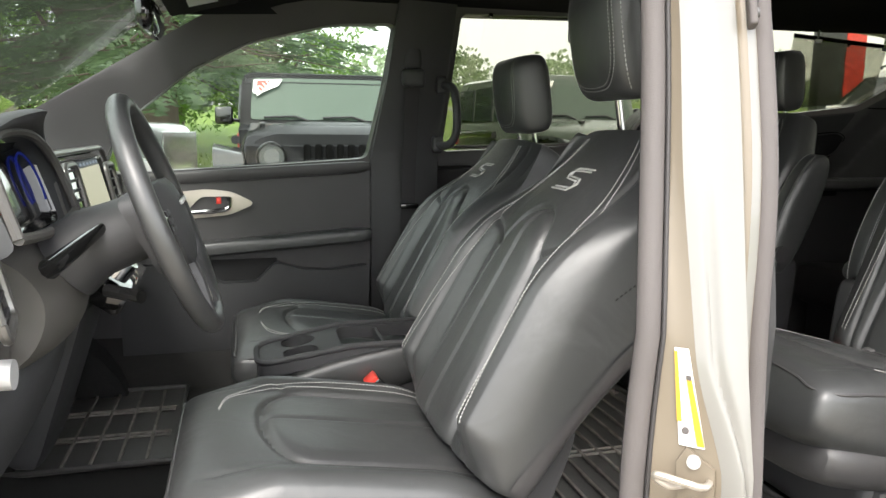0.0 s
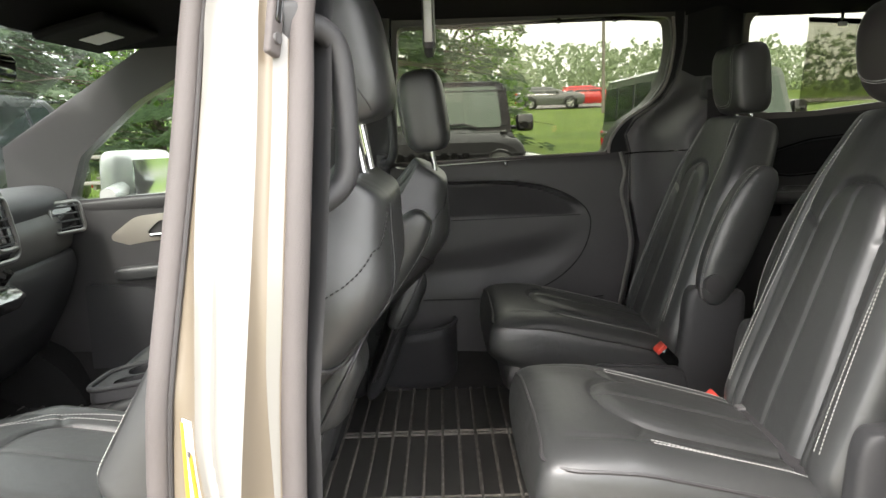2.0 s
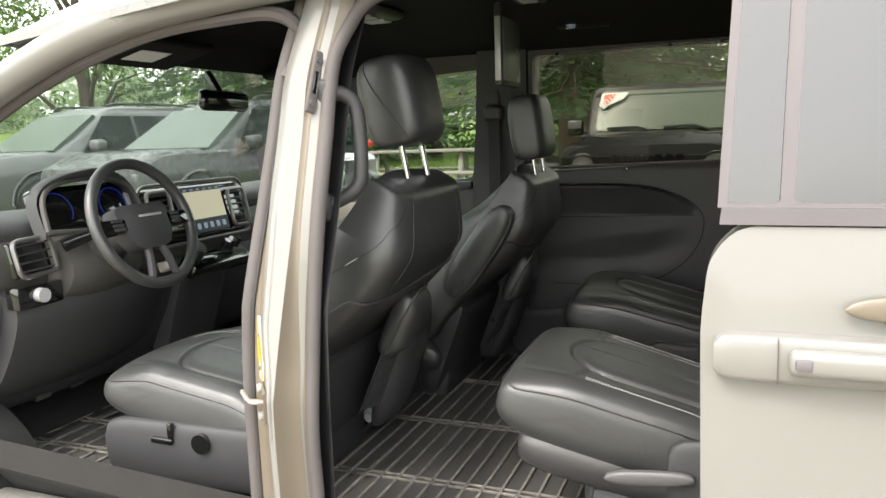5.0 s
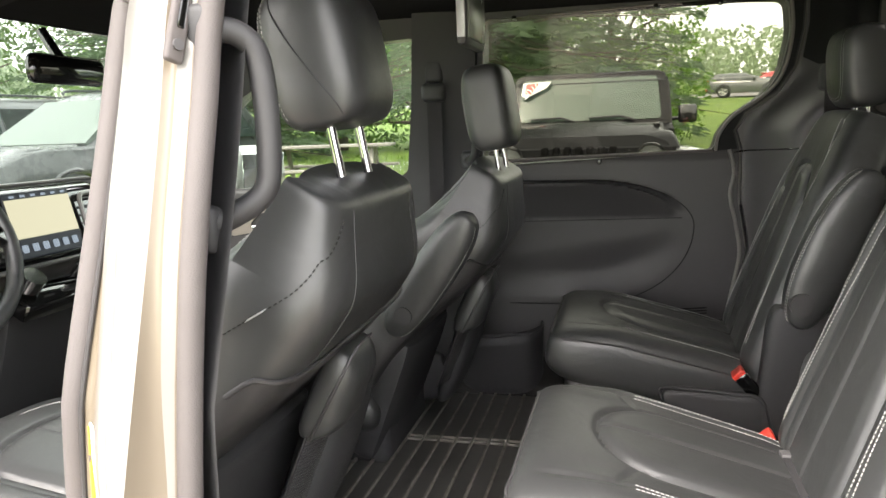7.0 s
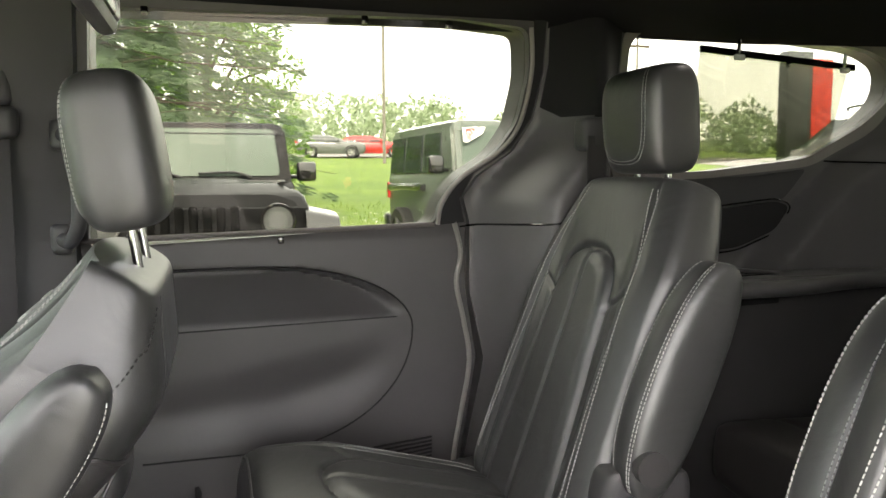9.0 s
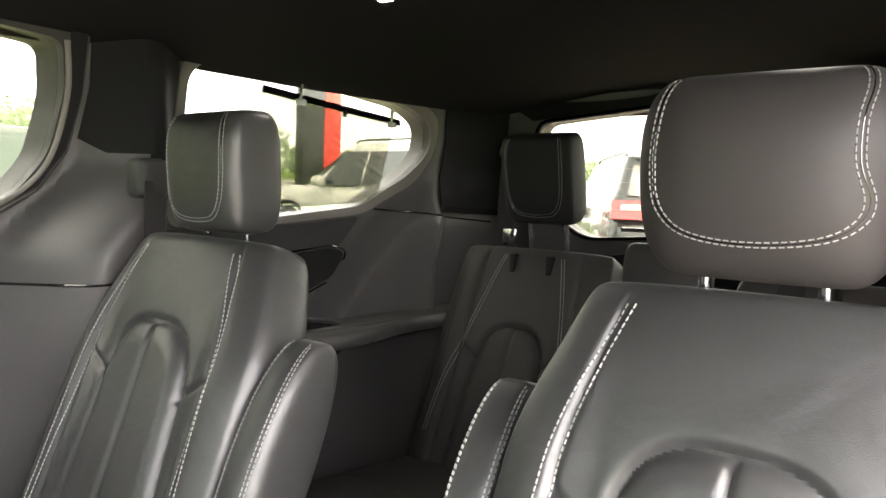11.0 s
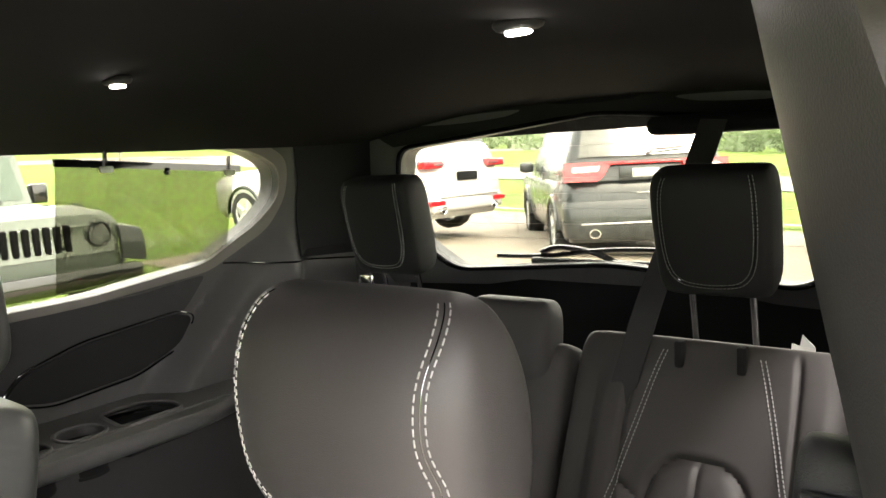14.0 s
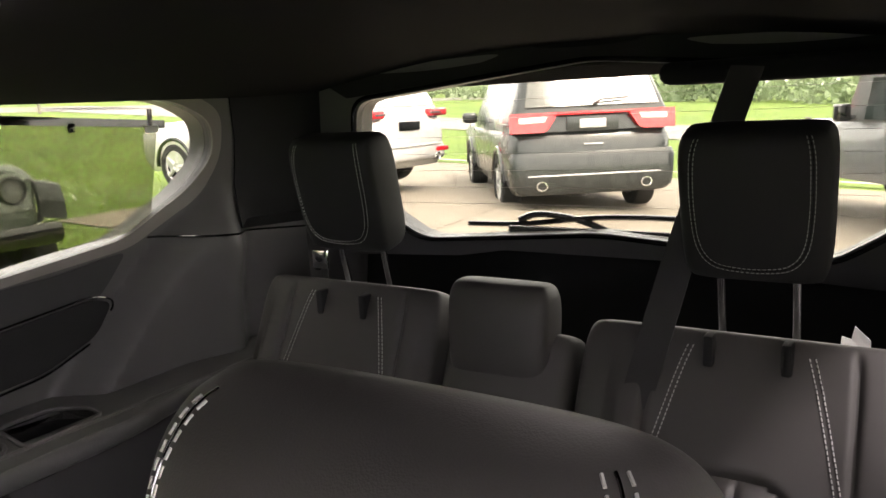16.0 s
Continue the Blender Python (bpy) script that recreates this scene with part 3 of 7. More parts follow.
part("seal_lip", tubed(along_pillar(1, 0.002, -0.003), 0.0035, 8), SEAL_DARK, driver_pillar, "dark lip of the seal")
part("inner_trim", skin(lambda u, v: Vector((pillar_nodes(0.46 + 1.27 * v)[0][0] + (pillar_nodes(0.46 + 1.27 * v)[6][0] - pillar_nodes(0.46 + 1.27 * v)[0][0] + 0.022) * u, pillar_nodes(0.46 + 1.27 * v)[0][1] + 0.012 + 0.055 * math.sin(math.pi * u) - 0.012 * u, 0.46 + 1.27 * v)), 12, 24, closed_u=False), PLASTIC, driver_pillar, "black inner pillar trim")

rail = thing("roof_rail_left", "pearl white roof rail above the driver's side doors", "roof rail", kind="structure")
RP = smooth_path([(-1.35, 0.20, 1.10), (-0.9, 0.2, 1.36), (-0.45, 0.20, 1.575), (-0.1, 0.2, 1.68), (0.35, 0.19, 1.725), (1.0, 0.18, 1.745), (2.0, 0.19, 1.73), (2.7, 0.26, 1.66)], 6)
part("rail_skin", tubed(RP, 0.045, 12), PAINT, rail)
part("front_seal", tubed(smooth_path([(-0.95, 0.235, 1.28), (-0.5, 0.235, 1.51), (-0.1, 0.23, 1.635), (0.2, 0.225, 1.665), (0.335, 0.215, 1.655), (0.372, 0.232, 1.60), (0.345, 0.20, 1.52)], 6), 0.0165, 8), SEAL, rail)
seal = [(pillar_nodes(z)[5][0] + 0.0150, pillar_nodes(z)[5][1] + 0.008, z) for z in (0.46, 0.62, 0.78, 0.94, 1.08, 1.20, 1.30, 1.40, 1.48, 1.56)]
part("rear_seal", tubed(smooth_path(seal + [(0.500, 0.205, 1.62), (0.528, 0.215, 1.660), (0.575, 0.222, 1.684), (0.66, 0.226, 1.692), (0.9, 0.228, 1.695), (1.35, 0.228, 1.695)], 6), 0.0155, 10), SEAL, rail, "grey-brown rubber seal")
sill = solid("door_sill", boxed((-1.2, 0.06, 0.36), (1.35, 0.16, 0.47), 0.02), PAINT, "pearl white door sill", "sill", kind="structure")

# ---- the open sliding door on the driver's side ----
open_door = thing("open_sliding_door", "pearl white sliding door slid open along the van's side", "car door")
DY = -0.07
D_WIN = rounded([(1.334, 1.278), (2.24, 1.278), (2.17, 1.66), (1.346, 1.66)], 0.012)
D_WIN_S = rounded([(1.246, 1.278), (1.316, 1.278), (1.326, 1.66), (1.262, 1.66)], 0.006)


def door_y(u, v):
    return DY - 0.03 * math.sin(math.pi * min(1, max(0, (v - 0.4) / 0.85))) + 0.05 * max(0.0, v - 1.25) + 0.16 * max(0.0, v - 1.25) ** 2 + 0.02 * step01(1.22, 1.19, u)


part("door_skin", sheet(rounded([(1.225, 0.40), (2.32, 0.40), (2.32, 1.245), (1.262, 1.245), (1.222, 1.20), (1.212, 1.1)], 0.03), [], lambda u, v: (u, door_y(u, v), v), 0.04, (0, 0.06, 0)), PAINT, open_door)
part("belt_moulding", sheet([(1.235, 1.248), (2.32, 1.248), (2.32, 1.272), (1.238, 1.272)], [], lambda u, v: (u, door_y(u, v) - 0.006, v), 0.05, (0, 0.02, 0)), material("grey belt moulding", (0.13, 0.118, 0.122), 0.5, grain=0.2, size=700, vary=0.1), open_door, "mauve-grey belt moulding")
DOORGREY = material("mauve-grey door moulding", (0.15, 0.135, 0.14), 0.5, grain=0.2, size=700, vary=0.1)
part("window_frame", sheet([(1.232, 1.272), (2.3, 1.272), (2.2, 1.72), (1.252, 1.72)], [D_WIN, D_WIN_S], lambda u, v: (u, door_y(u, v), v), 0.05, (0, 0.05, 0)), DOORGREY, open_door, "mauve-grey window surround")
PRIVACY = pane("dark privacy glass", (0.16, 0.15, 0.155), 0.13)
for loop in (D_WIN, D_WIN_S):
    part("window_pane", sheet(grown(loop, 0.006), [], lambda u, v: (u, door_y(u, v) + 0.010, v), 0.1, (0, 0.004, 0)), PRIVACY, open_door, "dark privacy glass")
pod = part("handle_pod", Cushion((1.232, 1.062), (1.66, 1.062), 0.022, 0.022, 0.034, 0.034, lambda s_, h_: 0, n=5, ends=9, y=DY - 0.034).mesh(40, 30), PAINT, open_door, "raised handle pod")
handle = part("door_handle", boxed((1.330, DY - 0.078, 1.046), (1.63, DY - 0.050, 1.084), 0.012, 3), PAINT, open_door, "pearl white pull handle")
part("pod_joint", boxed((1.3165, DY - 0.0585, 1.030), (1.3180, DY - 0.050, 1.094), 0), SEAL, pod)
part("lock_cover", boxed((1.338, DY - 0.081, 1.056), (1.360, DY - 0.060, 1.074), 0.004, 2), DOORGREY, handle, "grey sensor button")
# Stands proud of the skin; darker beige paints the shade of a hollow.
part("handle_dish", Cushion((1.40, 1.135), (1.64, 1.140), 0.006, 0.006, 0.022, 0.02, lambda s_, h_: 0, n=2.2, ends=2.2, y=DY - 0.031, pinch=0.2).mesh(32, 24), JAMB, open_door, "proud oval whose beige paints the finger dish's shade")


# ---- seats ----
def groove(d, w=0.007, depth=0.006):
    return -depth * math.exp(-(d / w) ** 2)


def back_shape(length, half, bolster=0.03, insert=0.37, peak=0.77, knee=0.52, low=0.50, crown=0.012, depth=1.0, square=2.4, fade=(1.0, 0.62), recline=0.0):
    """Relief of a seat back's front: side bolsters, an arched insert and its seams."""
    def g(a, h):
        wide = insert + (low - insert) * step01(knee + 0.1, 0.05, h)
        if h < knee:
            return a / wide - 1
        return ((a / wide) ** square + ((h - knee) / (peak - knee)) ** square) ** (1 / square) - 1

    def f(s, h):
        a = abs(s)
        r = bolster * step01(0.50, 0.82, a) * step01(fade[0], fade[1], h) * step01(0.0, 0.12, h)
        r += crown * (1 - min(1, a) ** 2) - recline * step01(0.58, 1.0, h)
        v = g(a, h)
        if abs(v) < 0.35:
            e = 0.004
            grad = math.hypot((g(a + e, h) - v) / (e * half), (g(a, h + e) - v) / (e * length))
            r += groove(v / max(grad, 1e-6), 0.0066, 0.0078 * depth)
        if v < 0:
            r += 0.006 * depth * step01(0, -0.25, v)
            r += groove(s * half, 0.006, 0.0045 * depth) * step01(0, -0.06, v)
        # short seams running out and up from the insert's shoulders
        q = (h - (peak - 0.15)) * length - (a - insert * 0.9) * half * 0.6
        if a < 0.72:
            r += groove(q, 0.006, 0.005 * depth) * step01(insert * 0.88, insert * 0.98, a) * step01(0.70, 0.64, a)
        r += groove((a - 0.68) * half, 0.006, 0.005 * depth) * step01(1.0, 0.93, h)
        return r
    return f


def headrest(parent, x, z, y, w, h, d, tilt=12, stitch=True, posts=(0.055, 0.12), label="", line=None, n=3.6, ends=3.4, pinch=0.4, mat=None, side=False, rear=None):
    """A padded headrest on two chrome posts, as a part of its seat."""
    t = radians(tilt)
    ax = Vector((math.sin(t), 0, math.cos(t)))
    b, tp = Vector((x, 0, z)), Vector((x, 0, z)) + ax * h
    q = Cushion((b.x, b.z), (tp.x, tp.z), w * 0.96, w, d * 0.5, rear or d * 0.5, lambda s, k: 0.010 * (1 - s * s) * math.sin(math.pi * k), n=n, ends=ends, y=y, pinch=pinch)
    hr = part("headrest", q.mesh(88, 48), mat or LEATHER, parent, label)
    if stitch:
        line = line or [(-0.74, 0.97), (-0.76, 0.8), (-0.76, 0.5), (-0.70, 0.28), (-0.52, 0.16), (-0.2, 0.125), (0.2, 0.125), (0.52, 0.16), (0.70, 0.28), (0.76, 0.5), (0.76, 0.8), (0.74, 0.97)]
        pts = smooth_path([(s, k, 0) for s, k in line], 8)
        for kk in (0.96, 1.04):
            row = [q.on(p.x * kk, 0.5 + (p.y - 0.5) * (kk if p.y < 0.5 else 1)) + q.normal * 0.0008 for p in pts]
            part("stitching", stitches(row, 0.0044, 0.0022, 0.00062), THREAD, hr, "pale contrast thread", smooth=False)
        row = [q.on(p.x, 0.5 + (p.y - 0.5)) for p in pts]
        part("seam", tubed(row, 0.0006, 5), PIANO, hr)
    if side:
        for s in (-1, 1):
            row = []
            for k in range(25):
                s_ = 0.55 - 1.15 * (k / 24) ** 1.3
                row.append(q.at(s * (1 - abs(s_) ** n) ** (1 / n), s_, 0.93 - 0.87 * k / 24) + Vector((0, s * 0.0006, 0)))
            part("side_seam", tubed(row, 0.0013, 5), PLASTIC, hr)
            row = [q.at(s * 0.90, (1 - 0.90 ** n) ** (1 / n), 0.10 + 0.86 * k / 24) + q.normal * 0.0006 for k in range(25)]
            part("stitching", stitches(row, 0.005, 0.003, 0.0009), THREAD, hr, smooth=False)
    for s in (-1, 1):
        bm = bmesh.new()
        a = Vector((x - 0.002, y + s * posts[0], z + 0.02))
        cyl(bm, a, a - ax * posts[1], 0.0076 if side else 0.0066, 14)
        part("post", bm, CHROME, hr, "chrome post")
    return hr


def buckle(parent, p, tilt=38):
    m = pose(*p, 0, -tilt, 0)
    b = part("buckle", boxed((-0.017, -0.022, -0.09), (0.017, 0.022, 0.012), 0.006, 2, m), PIANO, parent, "black belt buckle")
    part("release_button", boxed((-0.016, -0.021, 0.008), (0.016, 0.021, 0.022), 0.004, 2, m), REDP, b, "red release button")


def rim_of(q, c1=0.9, h1=0.95, level=0.5):
    """A line round the sides and front of a cushion, at a share of its height, just proud of the leather."""
    h0 = 0.5 - 0.5 * (1 - level ** q.ends) ** (1 / q.ends)
    side = (1 - level ** q.n) ** (1 / q.n)
    pts = [(-side, level, h1 + (0.07 - h1) * k / 8) for k in range(9)]
    pts += [(c, (1 - abs(c) ** q.n) ** (1 / q.n), h0) for c in [c1 * (k - 6) / 6 for k in range(13)]]
    pts += [(side, level, 0.07 + (h1 - 0.07) * k / 8) for k in range(9)]
    return smooth_path([q.at(*p) for p in pts], 4)


def cushion_shape(half, length, bolster, insert=0.50, front=0.20, knee=0.42):
    """Relief of a seat cushion's top; h runs from the front edge to the back."""
    def g(a, h):
        if h > knee:
            return a / insert - 1
        return ((a / insert) ** 2.2 + ((knee - h) / (knee - front)) ** 2.2) ** (1 / 2.2) - 1

    def f(s, h):
        a = abs(s)
        r = bolster * step01(0.55, 0.85, a) * step01(1.0, 0.7, h) * step01(0.05, 0.3, h) + 0.010 * (1 - a * a)
        v = g(a, h)
        if abs(v) < 0.35:
            e = 0.004
            grad = math.hypot((g(a + e, h) - v) / (e * half), (g(a, h + e) - v) / (e * length))
            r += groove(v / max(grad, 1e-6), 0.0060, 0.008)
        if v < 0:
            r += 0.006 * step01(0, -0.25, v)
            r += groove(s * half, 0.0055, 0.004) * step01(0, -0.1, v)
        r += groove((h - (front + 0.11)) * length + (a - 0.5) * 0.12, 0.006, 0.004) * step01(insert * 0.95, insert * 1.02, a) * step01(0.74, 0.68, a)
        r += groove((a - 0.72) * half, 0.006, 0.004) * step01(0.04, 0.12, h)
        return r
    return f


def shell_over(cush, top, n, inner, off=0.004, low=0.02):
    """The lower back shell lying over the rear of a backrest, and its upper edge."""
    def edge(c, s_):
        return low + 0.04 + (top(c * inner) - low - 0.04) * step01(0.02, 0.75, abs(s_))

    def at(u, v):
        c = math.cos(math.pi * u)
        s_ = -max(0.0, 1 - abs(c) ** n) ** (1 / n)
        h = low + (edge(c, s_) - low) * v
        p = cush.at(c, s_, h)
        o = cush.normal * (-abs(s_)) + Vector((0, math.copysign(1, c) * (1 - abs(s_) ** 3), 0))
        return p + o * off
    return skin(at, 64, 20, closed_u=False), [at(0.03 + 0.94 * k / 60, 1) for k in range(61)]


def captain_seat(label, y, inner, nose, hx=0.0):
    """A second-row seat: y is its middle, inner +1 when the aisle lies towards +y."""
    seat = thing("captain_seat", label, "seat", (1.2, y, 0.45), "second-row seats")
    inv = Matrix.Translation((-1.2, -y, -0.45))
    back = Cushion((1.249, 0.702), (1.485, 1.355), lambda h: 0.236 - 0.010 * h - 0.037 * step01(0.72, 1.0, h), 0.2, 0.052, 0.08, back_shape(0.73, 0.235, 0.021, 0.44, 0.79, 0.60, 0.56, 0.012, 1.15, 3.0), n=3.6, ends=7, y=y)
    b = part("backrest", back.mesh(250, 200), LEATHER, seat)
    for s in (-1, 1):
        seam_pair(back, [(s * 0.64, 0.96), (s * 0.69, 0.82), (s * 0.71, 0.64), (s * 0.74, 0.46), (s * 0.77, 0.28), (s * 0.80, 0.14)], b)
    bm, rim = shell_over(back, lambda c: 0.72, 3.6, inner)
    sh = part("back_panel", bm, PLASTIC, seat, "black plastic back shell")
    part("piping", tubed(rim, 0.003, 6), LEATHER_SIDE, sh)
    seatc = Cushion((nose, 0.808), (1.31, 0.662), lambda h: 0.266 - 0.045 * h, 0.25, 0.082, 0.105, cushion_shape(0.255, 0.56, 0.016), n=3.4, ends=4.2, y=y, pinch=0.22)
    c = part("seat_cushion", seatc.mesh(190, 110), LEATHER, seat)
    for s in (-1, 1):
        seam_pair(seatc, [(s * 0.76, 0.95), (s * 0.75, 0.7), (s * 0.735, 0.45), (s * 0.72, 0.30)], c)
    # piping round the front and sides of the top panel
    part("piping", tubed(rim_of(seatc), 0.0034, 6), LEATHER_SIDE, c)
    part("skirt", Cushion((nose + 0.040, 0.700), (1.30, 0.600), 0.250, 0.212, 0.05, 0.085, lambda s, h: 0, n=3.2, ends=5, y=y).mesh(56, 30), LEATHER_SIDE, seat)
    part("seat_base", boxed((0.95, y - 0.19, 0.47), (1.34, y + 0.19, 0.61), 0.03, 3), PLASTIC, seat, "black moulded seat base")
    for s in (-1, 1):
        part("leg", boxed((0.97, y + s * 0.17 - 0.035, 0.452), (1.42, y + s * 0.17 + 0.035, 0.60), 0.02, 2), PLASTIC, seat)
    part("side_shield", Cushion((1.14, 0.66), (1.40, 0.67), 0.018, 0.024, 0.10, 0.07, lambda s, h: 0, n=3, ends=5, y=y - inner * 0.262).mesh(32, 24), PLASTIC, seat, "moulded outer side shield")
    part("hinge_cover", Cushion((1.315, 0.61), (1.345, 0.925), 0.03, 0.034, 0.085, 0.075, lambda s, h: 0, n=4.5, ends=7, y=y + inner * 0.240).mesh(40, 30), PLASTIC, seat, "moulded hinge cover")
    ax = 0.0 if inner > 0 else -0.022
    arm = Cushion((1.335 + ax, 0.885), (1.480 + ax, 1.235), lambda h: 0.038, 0.038, 0.058, 0.052, lambda s, h: 0.01 * math.sin(math.pi * h), n=2.8, ends=2.8, y=y + inner * 0.264, pinch=0.4)
    am = part("armrest", arm.mesh(56, 44), LEATHER, seat, "folded-up leather armrest")
    for s in (-0.62, 0.62):
        for d in (-0.05, 0.05):
            part("stitching", stitches([arm.on(s + d, 0.02 + 0.96 * k / 40) + arm.normal * 0.001 for k in range(41)], r=0.0009), THREAD, am, "pale contrast thread", smooth=False)
    bm = bmesh.new()
    cyl(bm, (1.340 + ax, y + inner * 0.290, 0.942), (1.340 + ax, y + inner * 0.3075, 0.942), 0.026, 28)
    part("pivot_cap", bm, LEATHER_SIDE, am, "round pivot cap")
    if hx == 0:
        headrest(seat, 1.462, 1.376, y + 0.010, 0.113, 0.185, 0.122, -4, rear=lambda h: 0.052 - 0.016 * step01(0.5, 1.0, h), posts=(0.052, 0.07), label="padded leather headrest with double stitching", n=3.0, ends=2.7, pinch=0.42, mat=LEATHER_SOFT, line=[(-0.91, 0.985), (-0.84, 0.9), (-0.75, 0.76), (-0.74, 0.58), (-0.81, 0.42), (-0.76, 0.32), (-0.57, 0.25), (-0.2, 0.215), (0.2, 0.215), (0.5, 0.25), (0.66, 0.32), (0.74, 0.42), (0.76, 0.58), (0.76, 0.76), (0.80, 0.9), (0.86, 0.985)])
    else:
        headrest(seat, 1.466 + hx, 1.372, y, 0.096, 0.192, 0.118, -4, posts=(0.052, 0.07), label="padded leather headrest with double stitching", n=4.0, ends=4.0, pinch=0.3)
    buckle(seat, (1.208, y + inner * 0.236, 0.748), 42)
    if inner > 0:
        part("hinge_cover", Cushion((1.315, 0.60), (1.335, 0.885), 0.026, 0.030, 0.092, 0.075, lambda s, h: 0, n=4.5, ends=7, y=y - inner * 0.252).mesh(40, 30), PLASTIC, seat, "moulded hinge cover")
        part("seat_lever", Cushion((1.015, 0.672), (1.195, 0.690), 0.011, 0.011, 0.017, 0.017, lambda s, h: 0, n=2.4, ends=2.6, y=y - inner * 0.292).mesh(36, 24), PILLAR, seat, "grey release lever")
        lap = thing("seat_belt", "grey-black lap belt lying across the second-row cushion", "seat belt", group="seat belts")
        run = [seatc.on(0.34 - 1.12 * k / 14, 0.79) + seatc.normal * 0.007 for k in range(15)]
        part("webbing", strap(bmesh.new(), run, 0.048, 0.003, (1, 0, 0)), WEBBING, lap)
        e = run[0]
        part("tongue", boxed((e.x - 0.026, e.y - 0.002, e.z - 0.004), (e.x + 0.026, e.y + 0.022, e.z + 0.006), 0.003), PILLAR, lap, "grey belt tongue")
    bp = part("buckle_pocket", Cushion((1.02, 0.665), (1.26, 0.655), 0.02, 0.02, 0.06, 0.06, lambda s, h: 0, n=3.5, ends=6, y=y + inner * 0.247).mesh(32, 24), PLASTIC, seat, "moulded buckle pocket")
    part("pocket_rim", tubed(rounded3([(1.01, 0.73), (1.25, 0.715), (1.28, 0.60), (1.06, 0.605)], y + inner * 0.268), 0.004, 6), PLASTIC, bp)
    for o in seat.children:
        o.matrix_parent_inverse = inv
    return seat


def rounded3(loop, y, r=0.03):
    P = rounded(loop, r, 5)
    return [(p[0], y, p[1]) for p in P + P[:1]]


captain_seat("black leather captain seat with raised armrest beside the open doorway", 0.555, 1, 0.765)
captain_seat("black leather captain seat with raised armrest beside the closed door", 1.408, -1, 0.745, 0.03)


def front_seat(label, y, inner, passenger, shift, rest):
    seat = thing("front_seat", label, "seat", (0.1 + shift[0], y, 0.45 + shift[2]), "front seats")
    inv = Matrix.Translation((-0.1, -y, -0.45))
    thick = lambda h: 0.05 + 0.115 * step01(0.05, 0.80, h) - 0.06 * step01(0.78, 1.0, h)
    back = Cushion((0.15, 0.73), (0.472, 1.300), lambda h: 0.268 - 0.012 * h - 0.035 * step01(0.70, 1.0, h), 0.2, 0.064, thick, back_shape(0.68, 0.25, 0.062, 0.36, 0.70, 0.40, 0.46, 0.016, 1.3, 2.4, (0.86, 0.45), 0.060), n=2.6, ends=11, y=y, rear=6.5)
    b = part("backrest", back.mesh(250, 200), LEATHER, seat)
    for s in (-1, 1):
        seam_pair(back, [(s * 0.47, 0.965), (s * 0.56, 0.85), (s * 0.66, 0.7), (s * 0.71, 0.5), (s * 0.75, 0.3), (s * 0.79, 0.1)], b)
        # saddle-stitched side seam and rear seam
        row = []
        for k in range(41):
            f = k / 40
            if f < 0.2:
                c_, s_ = 0.80 + 0.16 * f / 0.2, None
                s_ = -(1 - c_ ** 6.5) ** (1 / 6.5)
            else:
                s_ = -0.78 * (1 - (f - 0.2) / 0.8)
                c_ = (1 - abs(s_) ** 6.5) ** (1 / 6.5)
            row.append(back.at(s * c_, s_, 0.965 - 0.42 * f) + Vector((0, s * 0.0022, 0)))
        part("stitching", stitches(row, 0.005, 0.004, 0.0013), CARPET, b, "dark saddle stitch", smooth=False)
        if s == -1 and not passenger:
            part("woven_tag", strap(bmesh.new(), [row[21] + Vector((0, -0.003, 0)), row[25] + Vector((0, -0.003, 0))], 0.007, 0.002, (0.7, 0, 0.7)), SILVERP, b, "small pale woven tag")
        row = [back.at(s * 0.66, -(1 - 0.66 ** 6.5) ** (1 / 6.5), 0.56 + 0.42 * k / 24) - back.normal * 0.0005 for k in range(25)]
        part("back_seam", tubed(row, 0.0008, 5), PLASTIC, b)
    bm, rim = shell_over(back, lambda c: 0.64 + 0.05 * c, 6.5, inner)
    sh = part("back_panel", bm, LEATHER_SIDE, seat, "black vinyl back panel")
    part("piping", tubed(rim, 0.004, 6), LEATHER_SIDE, sh)
    # pouch, net below it, and the oval lower panel
    pk = part("pocket", Cushion((0.372, 0.805), (0.452, 0.975), lambda h: 0.088 - 0.014 * h, 0.075, 0.03, lambda h: 0.030 + 0.026 * math.sin(math.pi * h) + 0.006 * math.sin(9 * h), lambda s, h: 0, n=3.4, ends=3.4, y=y + 0.080, pinch=0.35).mesh(44, 32), LEATHER, seat, "bulging seat-back pouch")
    part("piping", tubed(smooth_path([(0.390, y - 0.008, 0.81), (0.443, y + 0.000, 0.91), (0.478, y + 0.028, 0.978), (0.486, y + 0.078, 0.990)], 6), 0.003, 6), LEATHER_SIDE, pk)
    part("net_backing", sheet([(-0.01, 0.64), (0.155, 0.64), (0.165, 0.815), (0.0, 0.815)], [], lambda u, v: (0.308 + 0.42 * (v - 0.64) + 0.016 * math.sin(math.pi * min(1, max(0, u / 0.16))), y + u, v), 0.03, (-0.004, 0, 0)), WEBBING, pk, "dark net pocket")
    for k in range(26):
        z = 0.648 + 0.0066 * k
        part("net_cord", tubed([(0.3105 + 0.42 * (z - 0.64) + 0.016 * math.sin(math.pi * j / 6), y + 0.158 * j / 6, z - 0.012 * j / 6) for j in range(7)], 0.0013, 5), PILLAR, pk)
    part("oval_panel", Cushion((0.285, 0.55), (0.415, 0.905), 0.105, 0.105, 0.03, 0.045, lambda s, h: 0, n=2.6, ends=2.6, y=y + 0.180, pinch=0.5).mesh(44, 32), PLASTIC, seat, "oval lower back panel")
    lower = Cushion((0.14, 0.50), (0.27, 0.84), 0.225, 0.235, 0.06, 0.05, lambda s, h: 0, n=4, ends=6, y=y)
